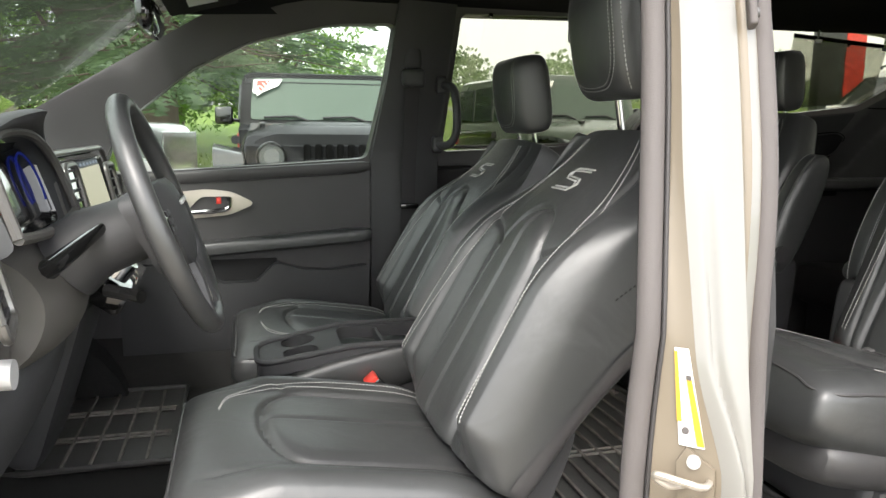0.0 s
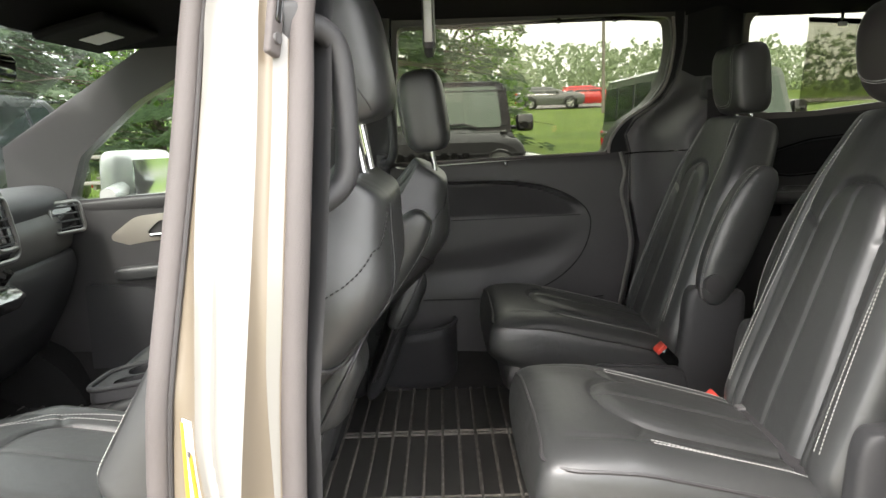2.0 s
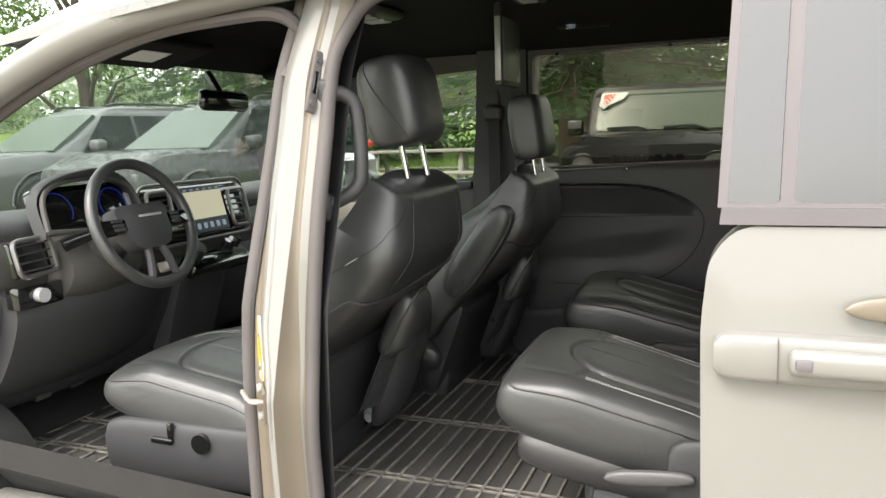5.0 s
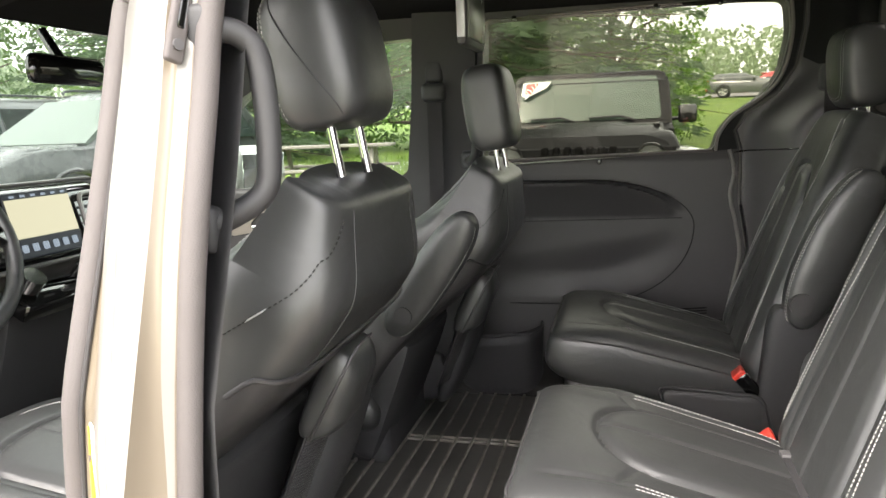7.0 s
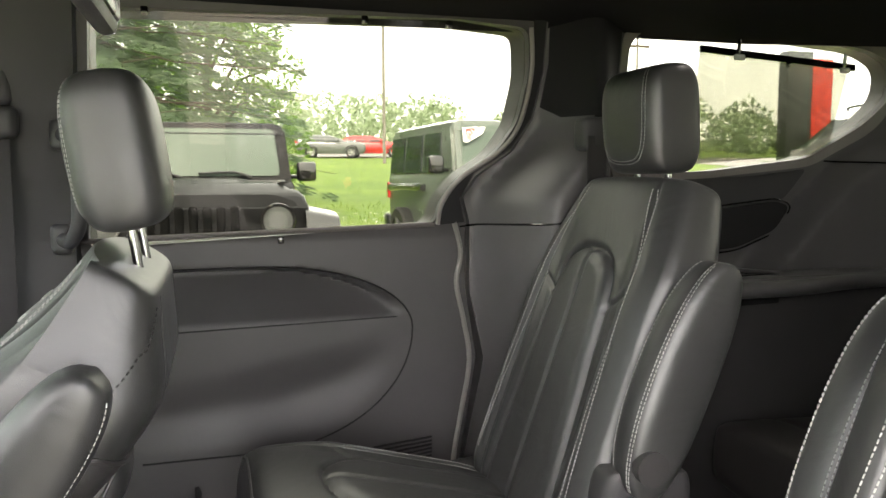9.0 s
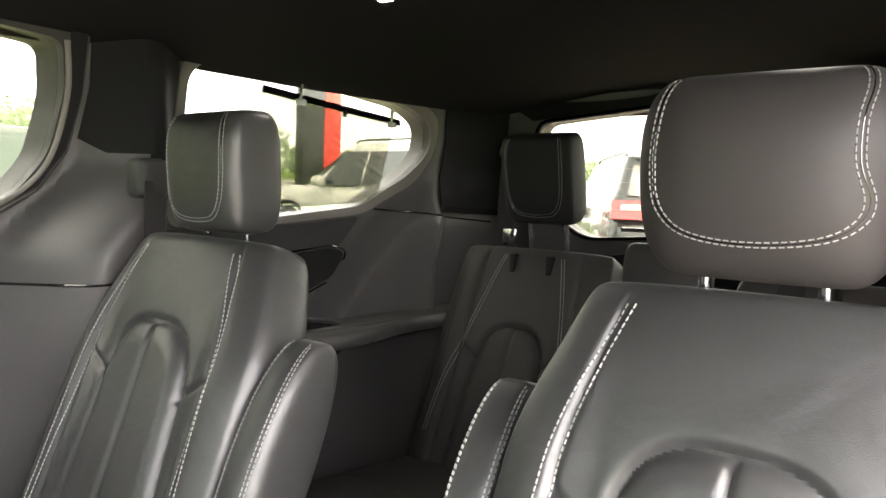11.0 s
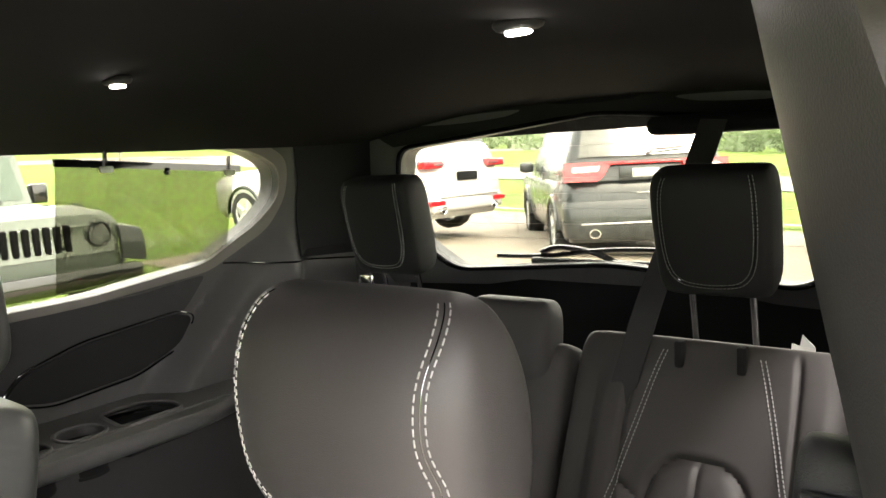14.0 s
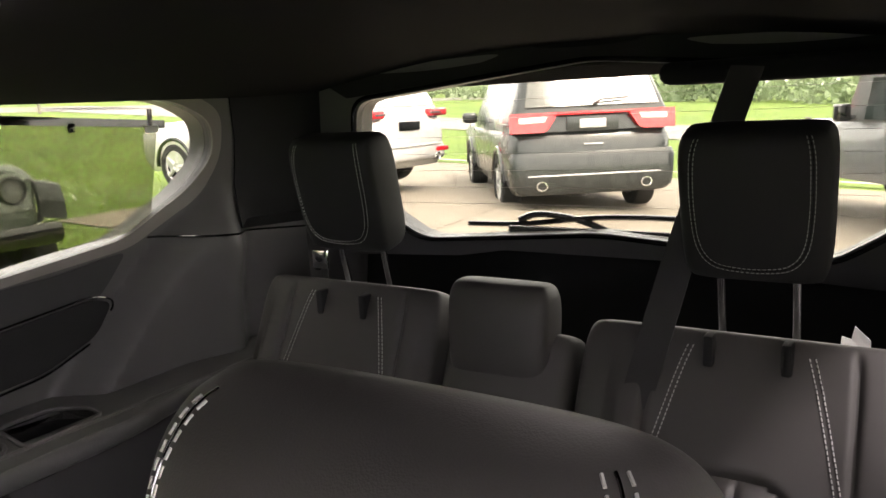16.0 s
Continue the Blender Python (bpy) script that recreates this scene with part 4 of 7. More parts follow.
    part("lower_shell", lower.mesh(48, 28), PLASTIC, seat, "black moulded lower back")
    seatc = Cushion((-0.365, 0.725), (0.21, 0.635), lambda h: 0.27, 0.26, 0.085, 0.09, cushion_shape(0.26, 0.56, 0.034, 0.60, 0.24, 0.40), n=3.2, ends=4, y=y, pinch=0.2)
    c = part("seat_cushion", seatc.mesh(180, 110), LEATHER, seat)
    for s in ((-1, 1) if passenger else (1,)):
        seam_pair(seatc, [(s * 0.72, 0.97), (s * 0.73, 0.7), (s * 0.72, 0.45), (s * 0.66, 0.27), (s * 0.5, 0.15), (s * 0.2, 0.115)], c)
    part("piping", tubed(rim_of(seatc), 0.0032, 6), LEATHER_SIDE, c)
    oy = y - inner * 0.262
    sd = part("side_shield", Cushion((-0.33, 0.59), (0.27, 0.60), 0.028, 0.03, 0.075, 0.10, lambda s, h: 0, n=3.5, ends=6, y=oy).mesh(40, 40), PLASTIC, seat, "moulded side shield")
    fy_ = oy - inner * 0.030
    part("seat_switch", boxed((-0.16, fy_ - 0.008, 0.615), (-0.09, fy_ + 0.008, 0.632), 0.005, 2), PIANO, sd, "black seat switch")
    part("seat_switch", boxed((-0.105, fy_ - 0.008, 0.632), (-0.09, fy_ + 0.008, 0.675), 0.005, 2), PIANO, sd, "black seat switch")
    bm = bmesh.new()
    cyl(bm, (0.0, fy_ - 0.010, 0.63), (0.0, fy_ + 0.010, 0.63), 0.026, 24)
    part("lumbar_knob", bm, PIANO, sd, "round lumbar knob")
    part("seat_base", boxed((-0.25, y - 0.20, 0.455), (0.22, y + 0.20, 0.62), 0.03, 3), PLASTIC, seat, "black seat base")
    # stitched mark on the upper back
    mk = [(0.062, 0.088), (-0.022, 0.088), (-0.040, 0.074), (-0.032, 0.054), (0.030, 0.046), (0.040, 0.026), (0.024, 0.008), (-0.062, 0.008)]
    run = [Vector((*a, 0)).lerp(Vector((*b_, 0)), k / 5) for a, b_ in zip(mk, mk[1:]) for k in range(5)] + [Vector((*mk[-1], 0))]
    for d in (-0.005, 0.005):
        row = [back.on(-(p.x + d) / 0.25 * 0.75, 0.765 + (p.y + d) * 0.9) + back.normal * 0.001 for p in run]
        part("stitched_mark", tubed(row, 0.0022, 6), THREAD, b, "silver-grey stitched mark")
    headrest(seat, rest[0], rest[1], y, 0.112, rest[2], rest[4], rest[3], posts=(0.064, 0.10), label="padded leather headrest", n=3.8, ends=4.2, pinch=0.30, side=not passenger)
    buckle(seat, (0.044, y + inner * 0.300, 0.738), 42)
    if passenger:
        arm = Cushion((0.285, 0.895), (0.490, 1.185), lambda h: 0.036 + 0.008 * h, 0.04, 0.052, 0.055, lambda s, h: 0, n=2.8, ends=2.8, y=y + inner * 0.320, pinch=0.4)
        am = part("armrest", arm.mesh(48, 40), LEATHER, seat, "folded-up leather armrest")
        for s in (-0.6, 0.6):
            part("stitching", stitches([arm.at(s, -0.86, 0.03 + 0.94 * k / 40) - arm.normal * 0.002 for k in range(41)], r=0.001), THREAD, am, "pale contrast thread", smooth=False)
        bm = bmesh.new()
        cyl(bm, (0.325, y + inner * 0.352, 0.945), (0.325, y + inner * 0.362, 0.945), 0.022, 24)
        part("pivot_cap", bm, LEATHER_SIDE, am, "round pivot cap")
    for o in seat.children:
        o.matrix_parent_inverse = inv
    return seat


front_seat("black leather driver's seat with chrome headrest posts", 0.532, 1, False, (0, 0, 0), (0.487, 1.365, 0.22, -10, 0.16))
front_seat("black leather front passenger seat with folded-up armrest", 1.38, -1, True, (0.095, 0, -0.03), (0.508, 1.325, 0.222, -8, 0.125))


def rear_section(label, y, half, heads, centre=None):
    seat = thing("rear_bench_section", label, "seat", (2.0, y, 0.45), "third-row seat")
    inv = Matrix.Translation((-2.0, -y, -0.45))
    hw = half
    shape = back_shape(0.62, 0.21, 0.014, 0.44, 0.66, 0.40, 0.52, 0.004, 1.4, 3.0)

    def bs(s, h):
        r = 0
        for hy in heads:
            k = (s * hw - (hy - y)) / 0.21
            r += shape(k, h) * step01(1.0, 0.86, abs(k)) if abs(k) < 1 else 0
        return r
    top = 1.312 if centre is None else 1.294
    by, bh = (y, half) if centre is None else (y - 0.122, half - 0.122)
    back = Cushion((2.16, 0.74), (2.405, top), bh, bh - 0.008, 0.05, 0.06, lambda s, h: bs((s * bh + by - y) / hw, h), n=6, ends=9, y=by)
    if centre:
        mid = Cushion((2.16, 0.74), (2.392, 1.262), 0.121, 0.119, 0.05, 0.06, lambda s, h: 0.012 * (1 - s * s), n=5, ends=9, y=y + half - 0.121)
        part("centre_backrest", mid.mesh(70, 60), LEATHER_SOFT, seat, "narrow centre backrest with a lower top")
    b = part("backrest", back.mesh(300 if half > 0.3 else 190, 110), LEATHER_SOFT, seat)
    for hy in heads:
        for s in (-1, 1):
            k = (hy - by) / bh
            seam_pair(back, [(k + s * 0.085 / bh, 0.955), (k + s * 0.10 / bh, 0.86), (k + s * 0.128 / bh, 0.66), (k + s * 0.16 / bh, 0.40), (k + s * 0.17 / bh, 0.2)], b, spread=0.004 * 0.22 / bh)
        headrest(seat, 2.40, 1.392, hy, 0.102, 0.222, 0.10, -13, posts=(0.052, 0.13), label="padded dark headrest", n=5, ends=4.5, pinch=0.3, mat=CLOTHLIKE)
        for s in (-1, 1):
            part("guide_slot", boxed((2.325, hy + s * 0.052 - 0.007, 1.265), (2.352, hy + s * 0.052 + 0.007, 1.312), 0.004, 2), PILLAR_DARK, b, "dark strap slot")
    if centre:
        headrest(seat, 2.345, 1.175, centre, 0.098, 0.185, 0.085, 4, stitch=False, posts=(0.03, 0.02), label="small padded centre headrest", n=4.5, ends=4, mat=LEATHER_SOFT)
    seatc = Cushion((1.76, 0.765), (2.20, 0.74), half, half, 0.07, 0.09, lambda s, h: groove((h - 0.35) * 0.44, 0.009, 0.004), n=6, ends=8, y=y)
    part("seat_cushion", seatc.mesh(90, 50), LEATHER_SOFT, seat)
    part("seat_base", boxed((1.81, y - half + 0.02, 0.452), (2.26, y + half - 0.02, 0.69), 0.03, 2), PLASTIC, seat)
    for o in seat.children:
        o.matrix_parent_inverse = inv
    return seat


rear_section("black leather narrow third-row bench section", 1.352, 0.225, [1.343])
rear_section("black leather wide third-row bench section with centre headrest", 0.712, 0.405, [0.612], 1.005)
# armrest and latch panel beside the bench on the driver's side
lp = thing("side_armrest", "charcoal side armrest with moulded latch pocket by the third row", "armrest", (2.2, 0.30, 0.9))
part("pad", Cushion((-0.35, 0.02), (0.42, 0.04), 0.05, 0.05, 0.05, 0.44, lambda s, h: 0, n=5, ends=6).mesh(36, 30), TRIM, lp)
part("pocket", boxed((-0.13, 0.04, 0.10), (-0.05, 0.055, 0.24), 0.02, 3), PIANO, lp, "dark moulded pocket")


# ---- outside ----
def ground_z(x, y):
    z = -0.002 * (x - 1) + 0.052 * (y - 1)
    g = lambda cx, cy, r: math.exp(-((x - cx) ** 2 + (y - cy) ** 2) / r ** 2)
    return z - 0.04 * g(1, 1, 3.0) - 0.26 * g(1.5, 6.5, 3.2) + 0.26 * g(9.0, 4.5, 3.5)


def shader_ground(name, build):
    m = bpy.data.materials.new(name)
    m.use_nodes = True
    build(m.node_tree.nodes, m.node_tree.links, m.node_tree.nodes["Principled BSDF"])
    return m


def ramp(n, l, src, stops):
    r = n.new("ShaderNodeValToRGB")
    e = r.color_ramp.elements
    while len(e) < len(stops):
        e.new(0.5)
    for k, (p, c) in zip(e, stops):
        k.position, k.color = p, (*c, 1)
    l.new(src, r.inputs["Fac"])
    return r.outputs["Color"]


def grass_nodes(n, l, b):
    co = n.new("ShaderNodeTexCoord")
    a = n.new("ShaderNodeTexNoise")
    a.inputs["Scale"].default_value, a.inputs["Detail"].default_value = 0.35, 6
    f = n.new("ShaderNodeTexNoise")
    f.inputs["Scale"].default_value, f.inputs["Detail"].default_value = 30, 4
    l.new(co.outputs["Object"], a.inputs["Vector"])
    l.new(co.outputs["Object"], f.inputs["Vector"])
    c1 = ramp(n, l, a.outputs["Fac"], [(0.35, (0.095, 0.165, 0.018)), (0.65, (0.155, 0.240, 0.026))])
    c2 = ramp(n, l, f.outputs["Fac"], [(0.3, (0.5, 0.5, 0.5)), (0.7, (1.2, 1.15, 1.0))])
    mx = n.new("ShaderNodeMix")
    mx.data_type, mx.blend_type = "RGBA", "MULTIPLY"
    mx.inputs["Factor"].default_value = 1.0
    l.new(c1, mx.inputs["A"])
    l.new(c2, mx.inputs["B"])
    l.new(mx.outputs["Result"], b.inputs["Base Color"])
    b.inputs["Roughness"].default_value = 0.9
    bp = n.new("ShaderNodeBump")
    bp.inputs["Strength"].default_value, bp.inputs["Distance"].default_value = 0.8, 0.04
    l.new(f.outputs["Fac"], bp.inputs["Height"])
    l.new(bp.outputs["Normal"], b.inputs["Normal"])


GRASS = shader_ground("mown grass", grass_nodes)
GRAVEL = material("pale packed gravel", (0.20, 0.172, 0.135), 0.9, grain=0.8, size=60, vary=0.25, blotch=1.2)
ASPHALT = material("pale worn asphalt", (0.20, 0.19, 0.18), 0.85, grain=0.5, size=120, vary=0.2, blotch=0.8)
CONCRETE = material("concrete kerb", (0.45, 0.42, 0.36), 0.85, grain=0.5, size=80, vary=0.15, blotch=3)


def ground_sheet(xs, ys, lift=0.0):
    bm = bmesh.new()
    g = [[bm.verts.new((x, y, ground_z(x, y) + lift)) for x in xs] for y in ys]
    for j in range(len(ys) - 1):
        for i in range(len(xs) - 1):
            bm.faces.new((g[j][i], g[j][i + 1], g[j + 1][i + 1], g[j + 1][i]))
    return bm


def spaced(lo, hi, n):
    return [lo + (hi - lo) * k / n for k in range(n + 1)]


FAR = [-1500, -700, -300, -150, -80, -45] + spaced(-28, 32, 60) + [45, 80, 150, 300, 700, 1500]
solid("ground", ground_sheet(FAR, FAR), GRASS, "bright green mown grass reaching the tree line", "grass", kind="structure")
solid("parking_lot", ground_sheet(spaced(-12, 15, 54), spaced(-9, 4.6, 28), 0.012), GRAVEL, "pale parking lot surface", "pavement", kind="structure")


def strip(bm, a, b, w, lift, n=40):
    a, b = Vector(a), Vector(b)
    side = Vector((-(b - a).y, (b - a).x)).normalized() * w / 2
    prev = None
    for k in range(n + 1):
        p = a.lerp(b, k / n)
        row = [bm.verts.new((p.x + s * side.x, p.y + s * side.y, ground_z(p.x + s * side.x, p.y + s * side.y) + lift)) for s in (-1, 1)]
        if prev:
            bm.faces.new((prev[0], row[0], row[1], prev[1]))
        prev = row
    return bm


solid("road", strip(bmesh.new(), (-60, 64), (90, 46), 9, 0.03, 60), ASPHALT, "far grey road beyond the lawn", "road", kind="structure")
solid("road", strip(bmesh.new(), (24, -30), (36, 60), 8, 0.03, 60), ASPHALT, "far pale road behind the parked cars", "road", kind="structure")

BLACK = material("black car paint", (0.011, 0.011, 0.012), 0.24, coat=0.08, vary=0.1, spec=0.12)
GREY = material("grey car paint", (0.11, 0.115, 0.118), 0.3, coat=0.8, vary=0.06)
OLIVE = material("grey-green car paint", (0.10, 0.12, 0.10), 0.3, coat=0.8, vary=0.06)
WHITE = material("white car paint", (0.55, 0.55, 0.54), 0.25, coat=0.8, vary=0.03)
DARKGREY = material("dark grey car paint", (0.032, 0.036, 0.036), 0.28, coat=0.45, vary=0.06, spec=0.4)
REDCAR = material("red car paint", (0.5, 0.03, 0.03), 0.3, coat=0.8, vary=0.05)
CARGLASS = material("dark car glass", (0.02, 0.028, 0.026), 0.06, coat=0.5, vary=0.1)
# Base colour paler than the other car glass, painting in reflected sky.
WSGLASS = material("windscreen glass with painted sky sheen", (0.085, 0.112, 0.092), 0.12, spec=0.32, vary=0.08, blotch=2)
TYRE = material("tyre rubber", (0.018, 0.018, 0.018), 0.8, grain=0.6, size=60, vary=0.2)
LAMP = material("clear headlamp", (0.085, 0.09, 0.09), 0.12, coat=1.0, vary=0.1)
REDLAMP = material("red tail lamp", (0.62, 0.02, 0.025), 0.15, coat=1.0, vary=0.1)
# Near-black paints the shade inside the grille slots, which are solid blocks.
HOLLOW = material("unlit black hollow", (0.004, 0.004, 0.004), 0.9, vary=0.1, spec=0.05)

HARDTOP = material("grained black hardtop", (0.02, 0.02, 0.021), 0.7, grain=0.3, size=120, vary=0.15, spec=0.3)


def wheel_parts(parent, x, y, r, w, rim_mat=SILVERP):
    """A wheel whose axle lies along x, as a part of a vehicle standing at the origin."""
    bm = bmesh.new()
    prof = [(-w / 2, r * 0.68), (-w / 2, r * 0.93), (-w * 0.38, r), (w * 0.38, r), (w / 2, r * 0.93), (w / 2, r * 0.68)]
    n = 28
    rings = [[bm.verts.new((x + p[0], y + p[1] * math.cos(a), r + p[1] * math.sin(a))) for p in prof] for a in [2 * math.pi * k / n for k in range(n)]]
    for k in range(n):
        a, b = rings[k], rings[(k + 1) % n]
        for i in range(len(prof) - 1):
            bm.faces.new((a[i], a[i + 1], b[i + 1], b[i]))
        bm.faces.new((a[-1], a[0], b[0], b[-1]))
    t = part("wheel", bm, TYRE, parent, "black tyre")
    sgn = 1 if x > 0 else -1
    bm = bmesh.new()
    cyl(bm, (x - sgn * w * 0.2, y, r), (x + sgn * w * 0.36, y, r), r * 0.25, 14)
    for k in range(5):
        a = 2 * math.pi * k / 5
        tube(bm, [(x + sgn * w * 0.36, y + 0.15 * r * math.cos(a), r + 0.15 * r * math.sin(a)), (x + sgn * w * 0.36, y + 0.68 * r * math.cos(a), r + 0.68 * r * math.sin(a))], r * 0.085, 6)
    tube(bm, [(x + sgn * w * 0.38, y + 0.67 * r * math.cos(2 * math.pi * k / 24), r + 0.67 * r * math.sin(2 * math.pi * k / 24)) for k in range(25)], r * 0.04, 6, cap=False)
    part("rim", bm, rim_mat, t, "five-spoke alloy rim")
    return t


def loft_box(sections):
    """A closed body from cross-sections (z, x half-width, y front, y rear) stacked upwards, bevelled."""
    bm = bmesh.new()
    rings = []
    for z, hw, y0, y1, r in sections:
        ring = rounded([(-hw, y0), (hw, y0), (hw, y1), (-hw, y1)], r, 4)
        rings.append([bm.verts.new((px, py, z)) for px, py in ring])
    n = len(rings[0])
    for a, b in zip(rings, rings[1:]):
        for k in range(n):
            bm.faces.new((a[k], a[(k + 1) % n], b[(k + 1) % n], b[k]))
    bm.faces.new(rings[0][::-1])
    bm.faces.new(rings[-1])
    bmesh.ops.recalc_face_normals(bm, faces=bm.faces)
    return bm


def quad(pts, d, out):
    """A thin raised plate from four corners, d thick along out."""
    bm = bmesh.new()
    o = Vector(out).normalized() * d
    f = [bm.verts.new(Vector(p) + o) for p in pts]
    b = [bm.verts.new(Vector(p) - o) for p in pts]
    bm.faces.new(f)
    bm.faces.new(b[::-1])
    for i in range(len(pts)):
        j = (i + 1) % len(pts)
        bm.faces.new((f[i], b[i], b[j], f[j]))
    bmesh.ops.recalc_face_normals(bm, faces=bm.faces)
    return bm


def off_roader(label, m, paint, group="parked off-roaders", sticker=True, lift=0.0):
    """A boxy off-roader, front towards -y, standing at the origin; then moved to m."""
    car = thing("off_roader", label, "car", group=group)
    part("body", loft_box([(0.55, 0.72, 0.12, 4.0, 0.05), (0.72, 0.76, 0.05, 4.05, 0.06), (1.05, 0.76, 0.05, 4.05, 0.05), (1.12, 0.74, 0.12, 4.03, 0.05), (1.17, 0.70, 0.2, 1.5, 0.06)]), paint, car)
    part("tub", loft_box([(0.55, 0.775, 1.35, 4.05, 0.04), (1.17, 0.79, 1.35, 4.06, 0.04), (1.22, 0.77, 1.42, 4.04, 0.04)]), paint, car)
    part("bonnet_ridge", loft_box([(1.20, 0.40, 0.42, 1.36, 0.12), (1.245, 0.36, 0.55, 1.34, 0.12), (1.252, 0.30, 0.65, 1.32, 0.12)]), paint, car, "raised middle of the bonnet")
    hood = part("bonnet", loft_box([(1.10, 0.66, 0.22, 1.42, 0.08), (1.17, 0.655, 0.24, 1.42, 0.08), (1.215, 0.60, 0.34, 1.40, 0.1), (1.225, 0.52, 0.5, 1.38, 0.1)]), paint, car)
    for s in (-1, 1):
        part("bonnet_latch", boxed((s * 0.6 - 0.025, 0.36, 1.205), (s * 0.6 + 0.025, 0.44, 1.24), 0.008), PIANO, hood)
    part("roof", loft_box([(1.70, 0.72, 1.62, 4.0, 0.06), (1.79, 0.72, 1.68, 4.0, 0.06), (1.825, 0.66, 1.80, 3.92, 0.08)]), HARDTOP if paint is BLACK else paint, car)
    part("rear_glass", boxed((-0.68, 3.90, 1.22), (0.68, 3.97, 1.72), 0.02), CARGLASS, car)
    def glazed(half0, half1, low, high, r):
        """A raked outline with rounded corners in the windscreen's plane."""
        return [(px, 1.46 + 0.4 * pz, 1.20 + pz) for px, pz in rounded([(-half0, low), (half0, low), (half1, high), (-half1, high)], r, 5)]
    part("windscreen_frame", quad(glazed(0.745, 0.70, 0.0, 0.60, 0.07), 0.025, (0, -1, 0.4)), paint, car)
    wsn = part("windscreen", quad(glazed(0.675, 0.640, 0.062, 0.545, 0.05), 0.034, (0, -1, 0.4)), WSGLASS, car, "windscreen with sky sheen painted in")
    part("cowl", loft_box([(1.17, 0.70, 1.30, 1.50, 0.03), (1.235, 0.68, 1.34, 1.50, 0.03)]), PIANO, car, "black cowl under the windscreen")
    for sx in (-0.28, 0.28):
        part("wiper", tubed([(sx + 0.16, 1.425, 1.262), (sx + 0.02, 1.445, 1.315), (sx - 0.27, 1.440, 1.300)], 0.013, 6), PIANO, wsn, "black wiper")
    if sticker:
        st = part("windscreen_sticker", quad([(-0.63, 1.632, 1.715), (-0.36, 1.628, 1.725), (-0.40, 1.600, 1.65), (-0.60, 1.555, 1.545), (-0.645, 1.565, 1.565)], 0.004, (0, -1, 0.4)), WHITEP, wsn, "white and red sale sticker")
        st.location = (0, -0.034, 0.012)
        r2 = part("sticker_band", quad([(-0.60, 1.622, 1.70), (-0.47, 1.625, 1.712), (-0.56, 1.568, 1.575), (-0.61, 1.575, 1.59)], 0.003, (0, -1, 0.4)), REDP, st, "red band")
        r2.location = (0, -0.004, 0.002)
        fc = bpy.data.curves.new("year", "FONT")
        fc.body, fc.size, fc.align_x, fc.align_y = "2019", 0.11, "CENTER", "CENTER"
        yr = new("year", fc)
        yr.data.materials.append(WHITEP)
        yr.parent = st
        up, out = Vector((0, 0.371, 0.928)), Vector((0, -0.928, 0.371))
        yr.matrix_basis = Matrix.Translation((-0.545, 1.570, 1.652)) @ Matrix(((1, 0, 0), up, out)).transposed().to_4x4() @ Matrix.Rotation(radians(38), 4, "Z")
    # seven-slot grille
    gr = part("grille", quad([(px, 0.06 + 0.12 * (pz - 0.80), pz) for px, pz in rounded([(-0.70, 0.80), (0.70, 0.80), (0.68, 1.09), (0.52, 1.145), (-0.52, 1.145), (-0.68, 1.09)], 0.05, 4)], 0.03, (0, -1, 0)), paint, car)
    for k in range(7):
        cx = (k - 3) * 0.088
        part("slot", boxed((cx - 0.028, 0.018, 0.84), (cx + 0.028, 0.07, 1.07), 0.02, 3), HOLLOW, gr, "black grille slot")
    for s in (-1, 1):
        bm = bmesh.new()
        cyl(bm, (s * 0.545, 0.03, 0.97), (s * 0.545, 0.12, 0.97), 0.105, 24)
        hl = part("headlight", bm, LAMP, car, "round headlight")
        bm = bmesh.new()
        tube(bm, [(s * 0.545 + 0.108 * math.cos(a), 0.028, 0.97 + 0.108 * math.sin(a)) for a in [2 * math.pi * k / 24 for k in range(25)]], 0.012, 6, cap=False)
        part("bezel", bm, PIANO, hl)
        bm = bmesh.new()
        cyl(bm, (s * 0.545, 0.018, 0.97), (s * 0.545, 0.05, 0.97), 0.062, 20)
        part("lens", bm, GREY, hl, "pale inner lens")
        bm = bmesh.new()
        fl = smooth_path([(s * 0.86, -0.02, 0.70), (s * 0.86, 0.0, 0.93), (s * 0.86, 0.12, 1.02), (s * 0.86, 0.75, 1.03), (s * 0.86, 0.95, 0.90), (s * 0.86, 1.05, 0.68)], 4)
        for a, b2 in zip(fl, fl[1:]):
            d = (b2 - a)
            q = [bm.verts.new(p) for p in (a + Vector((-0.13, 0, 0.03)), a + Vector((0.10, 0, -0.02)), b2 + Vector((0.10, 0, -0.02)), b2 + Vector((-0.13, 0, 0.03)))]
            bm.faces.new(q)
        bmesh.ops.remove_doubles(bm, verts=bm.verts, dist=1e-4)
        bmesh.ops.solidify(bm, geom=bm.faces[:], thickness=0.04)
        part("fender_flare", bm, PIANO if paint is not OLIVE else DARKGREY, car, "black fender flare")
        bm = bmesh.new()
        tube(bm, [(s * 0.82, 2.4, 1.06), (s * 0.86, 3.0, 1.07), (s * 0.86, 3.7, 1.05)], 0.05, 8)
        part("rear_flare", bm, PIANO, car)
        mb = part("wing_mirror", boxed((s * 0.92 - 0.085, 1.60, 1.22), (s * 0.92 + 0.085, 1.72, 1.42), 0.03, 3), PIANO, car, "black wing mirror")
        part("mirror_arm", tubed([(s * 0.72, 1.68, 1.26), (s * 0.88, 1.66, 1.27)], 0.025, 8), PIANO, mb)
